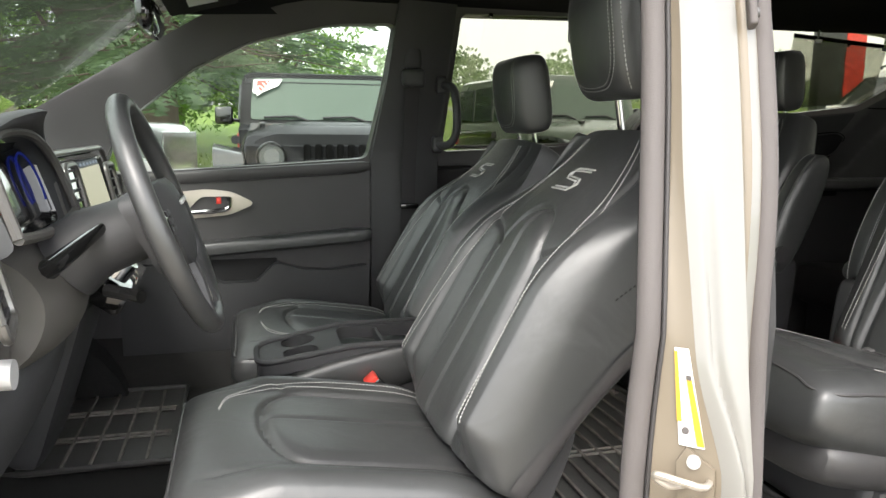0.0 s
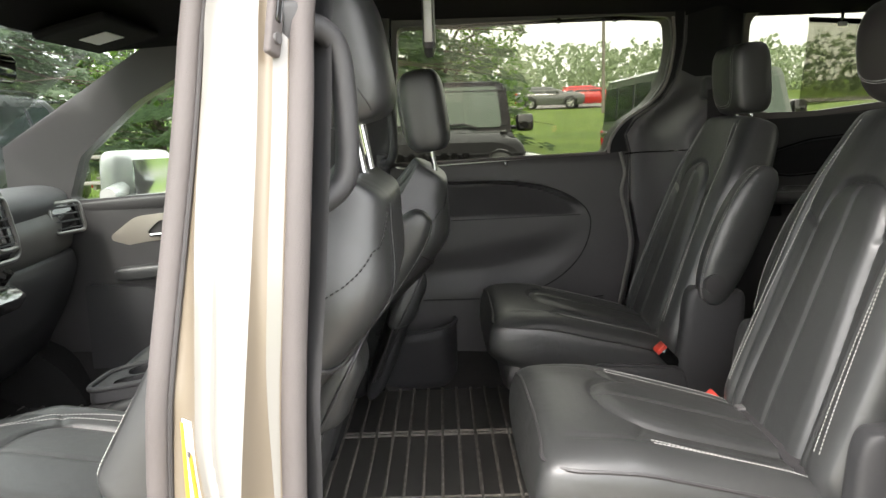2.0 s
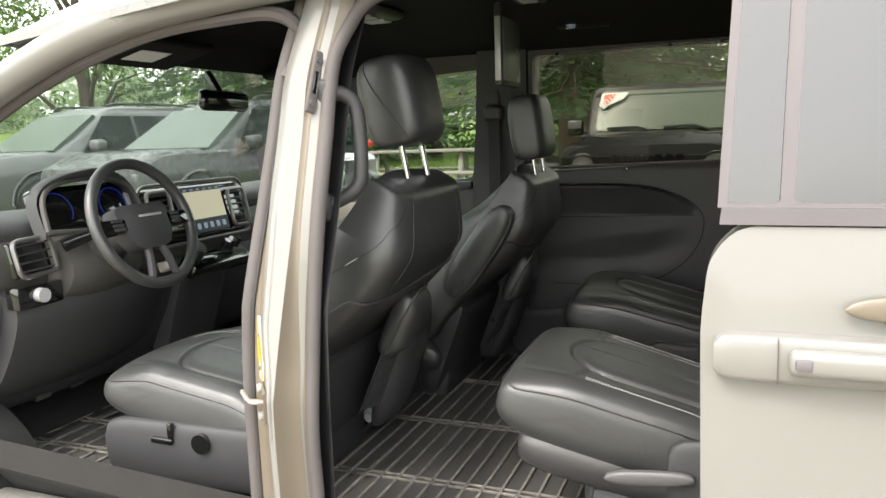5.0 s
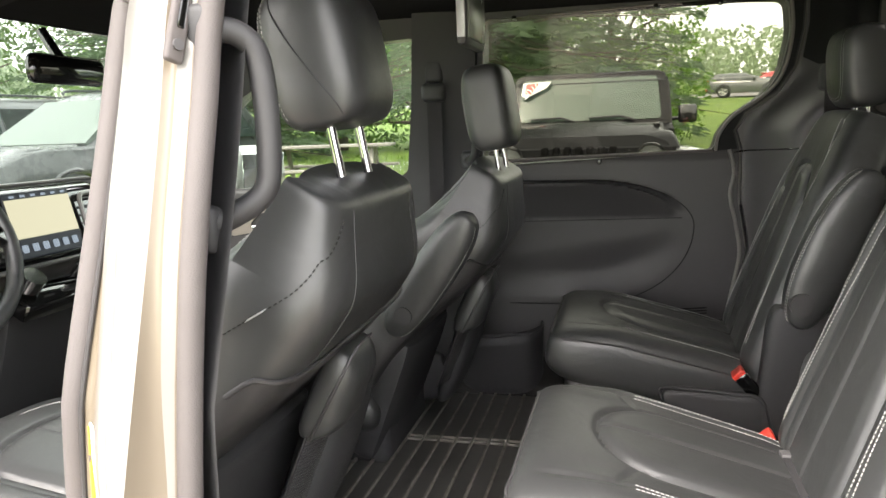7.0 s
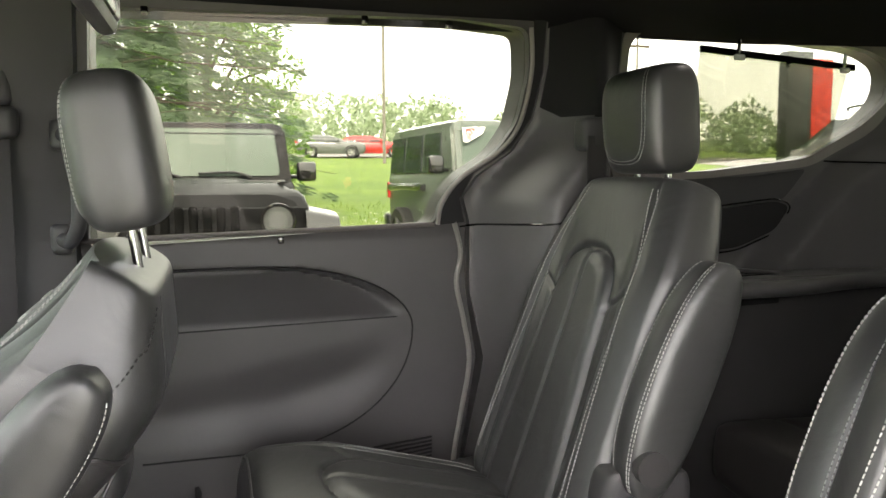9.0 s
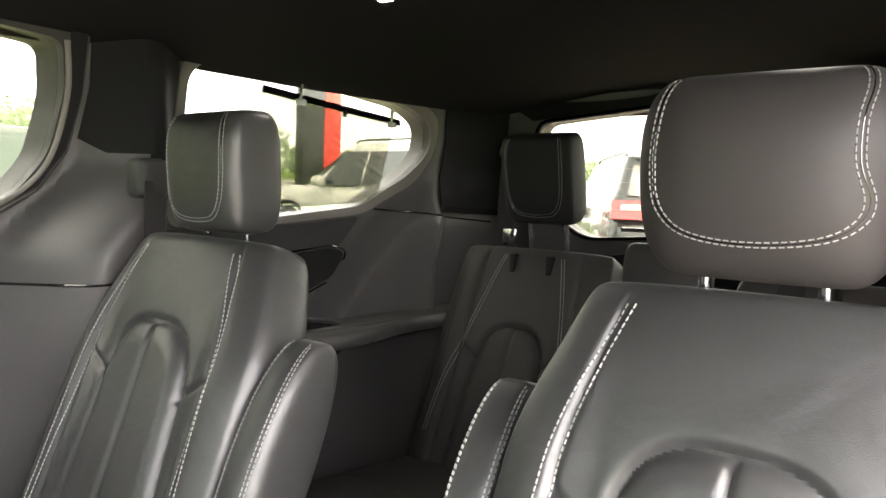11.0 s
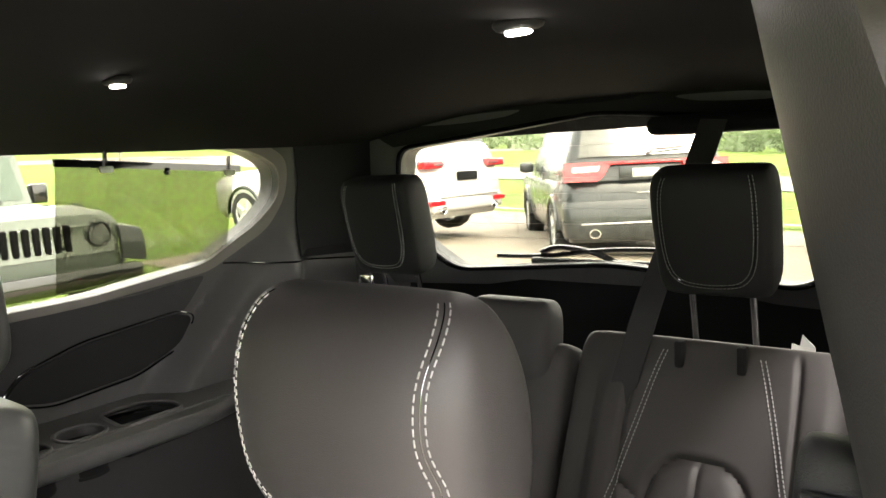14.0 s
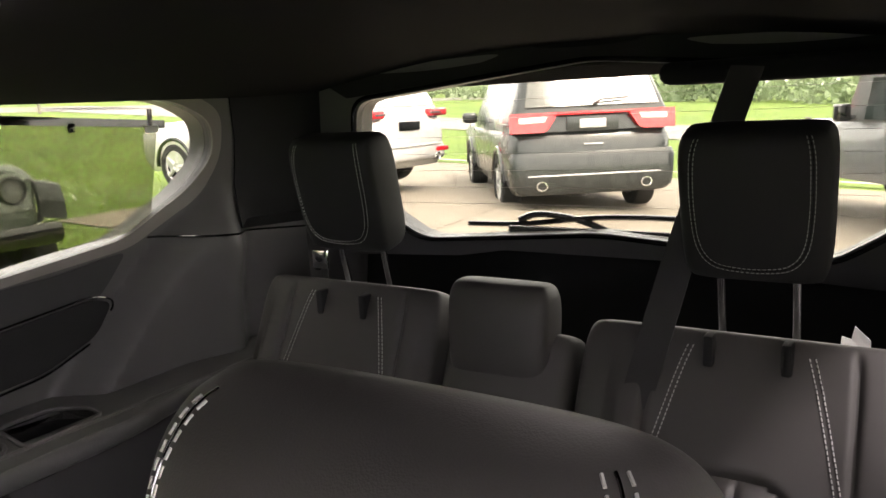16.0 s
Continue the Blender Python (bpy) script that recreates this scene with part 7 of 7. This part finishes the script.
b4 = thing("seat_belt", "grey-black belt with moulded height adjuster on the driver side pillar", "seat belt", group="seat belts")
ad = part("adjuster_cover", Cushion((1.512, 1.360), (1.520, 1.482), 0.030, 0.024, 0.022, 0.02, lambda s_, h_: 0, n=3.6, ends=5, y=0.285, pinch=0.35).mesh(40, 30), PLASTIC, b4, "moulded adjuster cover")
part("release_button", boxed((1.488, 0.268, 1.418), (1.4945, 0.304, 1.460), 0.003, 3), PLASTIC, ad, "dark inset button")
part("belt_ring", tubed(smooth_path([(1.498, 0.262, 1.408), (1.490, 0.266, 1.382), (1.490, 0.300, 1.378), (1.496, 0.308, 1.406)], 5), 0.006, 10), PLASTIC, ad, "black belt ring")
part("webbing", strap(bmesh.new(), smooth_path([(1.505, 0.284, 1.39), (1.505, 0.280, 1.30), (1.50, 0.275, 1.15), (1.49, 0.27, 0.9)], 5), 0.044, 0.003, (0.5, 1, 0)), WEBBING, b4)

# headliner details
lamp_lens = glowing("lit dome lamp", (1.0, 0.93, 0.80), 3.0)


def dome(label, x, y, w=0.09, d=0.05, lit=True, power=0.2):
    z = roof_z(x, y)
    dl = thing("dome_lamp", label, "lamp", (x, y, z), group="dome lamps")
    part("bezel", boxed((-d * 0.9, -w * 0.9, -0.010), (d * 0.9, w * 0.9, 0.004), 0.008, 3), PLASTIC, dl, "dark bezel")
    part("lens", boxed((-d * 0.5, -w * 0.45, -0.014), (d * 0.5, w * 0.45, -0.008), 0.003, 2), lamp_lens if lit else WHITEP, dl, "lit lens")
    if lit:
        ld = bpy.data.lights.new("dome_light", "AREA")
        ld.shape, ld.size, ld.size_y, ld.energy, ld.color = "RECTANGLE", d, w, power, (1.0, 0.94, 0.84)
        lo = new("dome_light", ld)
        lo.parent = dl
        lo.matrix_basis = pose(0, 0, -0.02)
    return dl


for lamp_x, lamp_y in ((1.738, 0.610), (1.700, 1.265)):
    dome("small lit dome lamp over the third row", lamp_x, lamp_y, 0.030, 0.013, power=0.02)
dome("small lit dome lamp over the front seats", -0.02, 0.95)
dome("unlit grey dome lamp over the second row", 0.66, 1.05, lit=False)
disp = thing("overhead_display", "black overhead climate panel with lit temperature digits", "control panel", (0.706, 1.488, roof_z(0.706, 1.488)))
part("panel", boxed((-0.05, -0.02, -0.012), (0.13, 0.02, 0.004), 0.006, 2), PILLAR_DARK, disp)
fc = bpy.data.curves.new("digits", "FONT")
fc.body, fc.size, fc.align_x, fc.align_y = "200", 0.022, "CENTER", "CENTER"
fo = new("digits", fc)
fo.parent = disp
fo.data.materials.append(ICON)
fo.matrix_basis = pose(0, -0.021, -0.006, 78, 0, 0)
hp = thing("folded_screen", "grey folded screen hanging from the headliner", "screen", (0.61, 1.0, 1.74))
part("plate", boxed((-0.012, -0.10, -0.215), (0.012, 0.10, 0.02), 0.01, 2), TRIM, hp)
part("face", boxed((-0.008, -0.106, -0.20), (0.010, -0.098, -0.02), 0.003, 2), SILVERP, hp, "pale grey edge")
# Flat pale grey paints in what this face would mirror.
part("screen_glass", boxed((0.011, -0.088, -0.20), (0.016, 0.088, -0.02), 0.004, 2), material("pale grey painted reflection", (0.22, 0.23, 0.21), 0.25, vary=0.05), hp, "face painted pale grey for its reflection")
oc = thing("overhead_console", "black overhead console with silver map lamps", "overhead console", (0.1, 1.0, roof_z(0.1, 1.0)))
part("body", boxed((-0.16, -0.10, -0.03), (0.14, 0.10, 0.01), 0.02, 3), PLASTIC, oc)
for s in (-1, 1):
    part("map_lamp", boxed((0.02, s * 0.05 - 0.03, -0.037), (0.10, s * 0.05 + 0.03, -0.028), 0.006, 2), SILVERP, oc, "silver map lamp")
for s, y in ((-1, 0.52), (1, 1.42)):
    v = thing("sun_visor", "black sun visor with white label folded against the roof", "sun visor", (-0.30, y, 1.655), "sun visors")
    part("pad", boxed((-0.12, -0.19, -0.012), (0.08, 0.19, 0.012), 0.01, 3, pose(0, 0, 0, 0, -14, 0)), HEADLINER, v)
    part("label", boxed((-0.06, -0.06, -0.0145), (0.02, 0.06, -0.012), 0.001, 1, pose(0, 0, 0, 0, -14, 0)), WHITEP, v, "white label")
rm = thing("interior_mirror", "black interior mirror on the windscreen", "mirror", (-0.40, 0.98, 1.53))
part("housing", boxed((-0.025, -0.13, -0.035), (0.012, 0.13, 0.035), 0.022, 3), PIANO, rm)
part("arm", tubed([(-0.02, 0, 0.02), (-0.07, 0, 0.10)], 0.014, 8), PIANO, rm)

tag = thing("strap_tag", "small pale strap tag sticking up behind the third row", "tag", (2.415, 0.485, 1.300))
part("tab", quad([(0, -0.022, -0.02), (0, 0.018, -0.02), (0.002, 0.016, 0.006), (0.004, 0.004, 0.002), (0.004, 0.000, 0.022), (0.0, -0.02, 0.004)], 0.0012, (1, 0, 0)), WHITEP, tag)

# tailgate details
wp = part("wiper_blade", tubed(smooth_path([(2.806, 1.33, 1.372), (2.812, 1.18, 1.376), (2.814, 1.02, 1.395), (2.812, 0.86, 1.400), (2.806, 0.74, 1.392)], 6), 0.0065, 8), PIANO, tailgate, "black rear wiper blade")
part("wiper_arm", tubed(smooth_path([(2.806, 0.98, 1.366), (2.815, 1.06, 1.390), (2.820, 1.15, 1.398), (2.816, 1.20, 1.384)], 6), 0.008, 8), PIANO, wp, "curved wiper arm")
part("wiper_shroud", boxed((2.790, 0.80, 1.352), (2.806, 1.22, 1.374), 0.007, 3), PIANO, tailgate, "black wiper cover")
part("latch_cover", boxed((2.530, 0.24, 1.668), (2.670, 0.80, 1.705), 0.018, 3), HEADLINER, tailgate)
for k in range(7):
    z = 1.43 + 0.038 * k
    bm = bmesh.new()
    tube(bm, [(gate_x(y, z) + 0.013, y, z) for y in spaced(0.47, 2 * C - 0.47, 14)], 0.0003, 4)
    part("heater_wire", bm, SEAL, tailgate)
seal_pts = [(gate_x(p[0], p[1]) - 0.004, p[0], p[1]) for p in grown(WIN_R, 0.006)]
part("window_seal", tubed(seal_pts + seal_pts[:1], 0.005, 6), PIANO, tailgate, "black window seal")

# ---- seat-back extras ----
bottle = thing("water_bottle", "small clear bottle with blue label lying on the mat", "bottle", (0.165, 0.86, 0.491))
bm = bmesh.new()
tube(bm, [(-0.003 * k, 0.030 * k, 0) for k in range(6)], lambda t: 0.027 - 0.003 * abs(t - 0.5), 16)
part("body", bm, material("clear bottle plastic", (0.6, 0.63, 0.66), 0.15, vary=0.1), bottle)
bm = bmesh.new()
tube(bm, [(-0.003, 0.03, 0), (-0.009, 0.09, 0)], 0.0285, 16)
part("label", bm, material("blue label", (0.05, 0.2, 0.6), 0.4), bottle, "blue label")
bm = bmesh.new()
tube(bm, [(0.0, 0.0, 0), (0.002, -0.02, 0)], 0.014, 12)
part("cap", bm, WHITEP, bottle)

# van underbody and wheels, out of sight below the sills
under = thing("van_underbody", "white van lower body standing on black tyres", "car body", (C, C, 0))
part("shell", boxed((-2.0, -0.88, 0.20), (2.0, 0.90, 0.36), 0.05, 2), PAINT, under)
for wx in (-1.9, 1.25):
    for s in (-1, 1):
        bm = bmesh.new()
        cyl(bm, (wx, s * 0.70, 0.345), (wx, s * 0.90, 0.345), 0.345, 28)
        part("tyre", bm, TYRE, under)


# ---- trees and distance ----
def leaf_material(name, dark, light):
    m = bpy.data.materials.new(name)
    m.use_nodes = True
    n, l = m.node_tree.nodes, m.node_tree.links
    b = n["Principled BSDF"]
    g = n.new("ShaderNodeNewGeometry")
    l.new(ramp(n, l, g.outputs["Random Per Island"], [(0.0, dark), (1.0, light)]), b.inputs["Base Color"])
    b.inputs["Roughness"].default_value = 0.6
    b.inputs["Subsurface Weight"].default_value = 0.0
    tr = n.new("ShaderNodeBsdfTranslucent")
    tr.inputs["Color"].default_value = (*[min(1, c * 1.6) for c in light], 1)
    mx = n.new("ShaderNodeMixShader")
    mx.inputs["Fac"].default_value = 0.3
    l.new(b.outputs["BSDF"], mx.inputs[1])
    l.new(tr.outputs["BSDF"], mx.inputs[2])
    l.new(mx.outputs["Shader"], n["Material Output"].inputs["Surface"])
    return m


LEAF = leaf_material("fresh green leaves", (0.045, 0.11, 0.015), (0.16, 0.28, 0.04))
LEAF_DARK = leaf_material("deep green leaves", (0.03, 0.065, 0.016), (0.09, 0.15, 0.035))
NEEDLE = leaf_material("blue-green spruce needles", (0.035, 0.06, 0.03), (0.10, 0.15, 0.075))
# Distance haze is mixed into this leaf colour as a paler, greyer green.
FAR_LEAF = leaf_material("distant leaves with painted haze", (0.19, 0.24, 0.15), (0.30, 0.36, 0.23))
BARK = material("grey-brown bark", (0.09, 0.07, 0.055), 0.95, grain=1.0, size=25, vary=0.35, blotch=8)


def leaves_mesh(name, quads, mat, parent, label=""):
    """Many small leaf blades from (centre, along, across) as one mesh."""
    v = np.empty((len(quads) * 4, 3))
    for i, (c, a, b) in enumerate(quads):
        v[4 * i:4 * i + 4] = (c - a - b * 0.35, c - b * 0.1 + b, c + a, c + b * 0.1 - b)
    me = bpy.data.meshes.new(name)
    me.from_pydata(v.tolist(), [], [(4 * i, 4 * i + 1, 4 * i + 2, 4 * i + 3) for i in range(len(quads))])
    me.materials.append(mat)
    ob = new(name, me)
    if parent:
        ob.parent = parent
    if label:
        ob["label"] = label
    return ob


def rand_dir(rng):
    d = rng.normal(size=3)
    return d / np.linalg.norm(d)


def broad_tree(label, x, y, height, radius, seed, leaf=0.10, count=5200, mat=None, low=0.2):
    rng = np.random.default_rng(seed)
    z0 = ground_z(x, y)
    t = thing("tree", label, "tree", (x, y, z0), "broadleaf trees")
    bm = bmesh.new()
    tube(bm, [(0, 0, -0.1), (0.05, 0.02, height * 0.25), (-0.05, 0.05, height * 0.55), (0.02, 0, height * 0.85)], lambda k: 0.035 * height * (1 - 0.8 * k), 9)
    blobs = []
    for k in range(26):
        a, h = rng.uniform(0, 2 * math.pi), rng.uniform(low, 0.95)
        r = radius * (0.35 + 0.65 * math.sin(math.pi * min(1, 0.15 + 0.85 * (h - low) / (1 - low)))) * rng.uniform(0.45, 0.95)
        p = np.array([r * math.cos(a), r * math.sin(a), h * height])
        blobs.append((p, radius * rng.uniform(0.22, 0.42)))
        if k < 12:
            tube(bm, [(0, 0, height * max(0.12, h - 0.25)), tuple(p * [0.55, 0.55, 1] - np.array([0, 0, 0.04 * height])), tuple(p)], lambda q: 0.011 * height * (1 - 0.85 * q), 6)
    part("trunk", bm, BARK, t, "branching trunk")
    quads = []
    for p, r in blobs:
        for _ in range(count * 2 // len(blobs)):
            d = rand_dir(rng)
            c = p + d * r * rng.uniform(0.55, 1.05) ** 0.5 * [1, 1, 0.8]
            a = rand_dir(rng)
            b = np.cross(a, rand_dir(rng))
            s = leaf * rng.uniform(0.45, 0.95)
            quads.append((c, a * s, b * s * 0.45))
    leaves_mesh("crown", quads, mat or LEAF, t)
    return t


def spruce(label, x, y, height, radius, seed, base=1.1):
    rng = np.random.default_rng(seed)
    t = thing("tree", label, "tree", (x, y, ground_z(x, y)), "spruces")
    bm = bmesh.new()
    tube(bm, [(0, 0, -0.1), (0.02, 0, height * 0.5), (0, 0, height)], lambda k: 0.32 * (1 - 0.95 * k), 12)
    part("trunk", bm, BARK, t, "thick grey trunk")
    quads, bm = [], bmesh.new()
    z = base
    while z < height - 0.3:
        k = (z - base) / (height - base)
        L = radius * (1 - k) ** 0.75 + 0.2
        n = 9
        for j in range(n):
            a = 2 * math.pi * (j + rng.uniform(-0.3, 0.3)) / n + z
            ll = L * rng.uniform(0.75, 1.1)
            out = np.array([math.cos(a), math.sin(a), 0])
            side = np.array([-math.sin(a), math.cos(a), 0])
            droop = rng.uniform(0.22, 0.4)
            tip = np.array([0, 0, z]) + out * ll + np.array([0, 0, -droop * ll + 0.12 * ll])
            tube(bm, [(0, 0, z), tuple(np.array([0, 0, z]) + out * ll * 0.5 + [0, 0, -droop * ll * 0.45]), tuple(tip)], lambda q: 0.022 * (1 - 0.8 * q), 5)
            m = int(26 * ll) + 8
            for i in range(m):
                q = rng.uniform(0.12, 1.0)
                c = np.array([0, 0, z]) + out * ll * q + np.array([0, 0, -droop * ll * q * (1.15 - 0.25 * q)])
                sp = (1.05 - q) * 0.5 * ll * 0.8
                for w in (-1, 1):
                    dd = out * 0.7 + side * w * rng.uniform(0.3, 1.0) + np.array([0, 0, rng.uniform(-0.5, 0.05)])
                    dd /= np.linalg.norm(dd)
                    s = 0.05 + 0.09 * rng.uniform()
                    cc = c + side * w * sp * rng.uniform(0, 0.8) + np.array([0, 0, rng.uniform(-0.10, 0.03)])
                    up = np.cross(dd, side)
                    quads.append((cc, dd * s, (side * 0.3 + up * 0.7) * 0.035))
        z += 0.24 + 0.12 * k
    part("limbs", bm, BARK, t, "drooping limbs")
    leaves_mesh("crown", quads, NEEDLE, t, "drooping blue-green branches")
    return t


spruce("large drooping spruce behind the off-roaders", -1.45, 12.4, 11.0, 3.5, 3, 1.9)
spruce("second spruce further along the lawn", -8.5, 14.5, 11.0, 3.8, 5, 0.9)
broad_tree("bright green broadleaf tree beside the spruce", 0.6, 16.0, 4.2, 2.1, 11, 0.09, 6500, LEAF, 0.12)
broad_tree("bright green bushy tree", -1.6, 18.0, 5.0, 2.6, 12, 0.10, 5200, LEAF, 0.1)
for i, (x, y, h, r) in enumerate(((-3.6, 16.5, 5.5, 2.8), (-6.2, 17.5, 6.5, 3.0), (-11.5, 16.5, 6.5, 3.2), (-14.5, 14.0, 7.0, 3.2), (-16.5, 9.5, 7.0, 3.4), (-18.0, 4.5, 7.0, 3.2), (-9.0, 20.0, 8.0, 3.6), (-3.0, 21.0, 8.0, 3.4))):
    broad_tree("deep green broadleaf tree at the lawn's edge", x, y, h, r, 30 + i, 0.12, 4600, LEAF_DARK if i % 2 else LEAF, 0.06)

# far tree line all round, too many to count
rng = np.random.default_rng(8)
chunks = []
for k in range(620):
    a = rng.uniform(-0.3, 2 * math.pi - 0.3)
    d = rng.uniform(85, 125) + 12 * math.sin(3 * a)
    x, y = d * math.sin(a), d * math.cos(a)
    z0, h = ground_z(x, y), rng.uniform(3.6, 6.4) + 1.2 * math.sin(5 * a) + 0.8 * math.sin(13 * a)
    n = 210
    u = rng.normal(size=(n, 3))
    u /= np.linalg.norm(u, axis=1)[:, None]
    lump = 1 + 0.22 * np.sin(5 * u[:, :1] + k) * np.sin(4 * u[:, 2:] + 2 * k)
    c = np.array([x, y, z0 + h * 0.48]) + u * lump * rng.uniform(0.8, 1.0, (n, 1)) * [h * 0.45, h * 0.45, h * 0.52]
    q, w = rng.normal(size=(n, 3)), rng.normal(size=(n, 3))
    q *= (rng.uniform(0.22, 0.5, (n, 1)) / np.linalg.norm(q, axis=1)[:, None])
    w = np.cross(q, w / np.linalg.norm(w, axis=1)[:, None]) * 0.9
    chunks.append(np.stack([c - q - w * 0.35, c + w * 0.9, c + q, c - w * 0.9], axis=1).reshape(-1, 3))
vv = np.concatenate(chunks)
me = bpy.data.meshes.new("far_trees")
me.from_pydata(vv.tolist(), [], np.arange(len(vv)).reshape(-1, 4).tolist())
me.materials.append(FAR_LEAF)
tagged(new("far_trees", me), "green tree line along the far fields, haze painted into its leaves", "trees", kind="stuff")

# lawn blades and clover flowers near the parked cars
rng = np.random.default_rng(4)
quads = []
for _ in range(9000):
    x, y = rng.uniform(-9, 12), 4.7 + rng.uniform(0, 1) ** 1.5 * 11
    if x > 6.4 and y < 9.7:
        continue
    z = ground_z(x, y)
    s = rng.uniform(0.03, 0.07)
    d = np.array([rng.normal() * 0.4, rng.normal() * 0.4, 1.0])
    w = rand_dir(rng) * [1, 1, 0] * 0.012
    quads.append((np.array([x, y, z + s * 0.8]), d * s, w))
tagged(leaves_mesh("grass_blades", quads, leaf_material("grass blades", (0.09, 0.16, 0.016), (0.20, 0.30, 0.045)), None), "short grass blades on the lawn", "grass", kind="stuff")
quads = []
for _ in range(2600):
    x, y = rng.uniform(-9, 9), 5.5 + rng.uniform(0, 1) * 8
    if x > 6.4 and y < 9.7:
        continue
    quads.append((np.array([x, y, ground_z(x, y) + 0.09]), np.array([0.014, 0, 0.006]), np.array([0, 0.014, 0.006])))
tagged(leaves_mesh("clover_flowers", quads, WHITEP, None), "scattered white clover flowers in the lawn", "flowers", kind="stuff")

# ---- picnic table ----
WOODG = material("weathered grey wood", (0.20, 0.18, 0.16), 0.85, grain=0.6, size=60, vary=0.25, blotch=12)


def picnic_table(x, y, turn):
    t = thing("picnic_table", "weathered grey wooden picnic table on the lawn", "table")
    for k in range(5):
        part("plank", boxed((-0.9, -0.36 + 0.145 * k, 0.72), (0.9, -0.23 + 0.145 * k, 0.755), 0.006, 1), WOODG, t)
    for s in (-1, 1):
        for k in range(2):
            part("bench_plank", boxed((-0.9, s * 0.70 - 0.14 + 0.145 * k, 0.42), (0.9, s * 0.70 - 0.01 + 0.145 * k, 0.455), 0.006, 1), WOODG, t)
        for e in (-0.62, 0.62):
            part("leg", tubed([(e, s * 0.18, 0.72), (e, s * 0.62, 0.0)], 0.035, 6), WOODG, t)
    for e in (-0.62, 0.62):
        part("cross_beam", boxed((e - 0.02, -0.80, 0.36), (e + 0.02, 0.80, 0.42), 0.005, 1), WOODG, t)
    t.matrix_world = stand(x, y, turn)


picnic_table(-3.1, 9.2, 12)

# ---- far things ----
pole = thing("utility_pole", "slim wooden utility pole by the road", "pole", (9.3, 40, ground_z(9.3, 40)), "utility poles")
part("shaft", tubed([(0, 0, -0.2), (0, 0, 8.5)], lambda t: 0.10 - 0.03 * t, 10), WOODG, pole)
part("crossarm", boxed((-0.9, -0.06, 7.6), (0.9, 0.06, 7.75), 0.01), BARK, pole)
for x, y in ((28, 46), (-12, 55)):
    copy_thing(pole, Matrix.Translation((x, y, ground_z(x, y))))
sign = thing("sign_pylon", "grey and red sign column by the far lot", "sign", (18.6, 20, ground_z(18.6, 20)))
part("grey_column", boxed((-0.95, -0.2, 0), (0.0, 0.2, 4.2), 0.02), DARKGREY, sign)
part("red_column", boxed((0.0, -0.22, 0), (0.75, 0.22, 4.0), 0.02), REDP, sign, "red panel")
kerb_a, kerb_b = Vector((8.0, 1.2, 0)), Vector((15.2, 2.85, 0))
bm = bmesh.new()
strap(bm, [(*(kerb_a.lerp(kerb_b, k / 12).xy), ground_z(*kerb_a.lerp(kerb_b, k / 12).xy) + 0.06) for k in range(13)], 0.16, 0.13, (-0.22, 0.97, 0))
solid("kerb", bm, CONCRETE, "pale concrete kerb beside the parking bay", "kerb", kind="structure")
solid("kerb_strip", strip(bmesh.new(), (15.4, -9), (15.4, 12), 0.18, 0.08, 30), CONCRETE, "pale concrete edge of the lot", "kerb", kind="structure")
solid("parking_bay", ground_sheet(spaced(6.6, 15.3, 18), spaced(4.55, 9.5, 10), 0.018), GRAVEL, "tan paved parking bay", "pavement", kind="structure")
suv("far red car on the road", stand(13.5, 52.0, 80), REDCAR, 4.6, 1.8, 1.5, rails=False, group="far cars")
suv("far silver car on the road", stand(10.3, 50.5, 80), GREY, 4.6, 1.8, 1.5, rails=False, group="far cars")
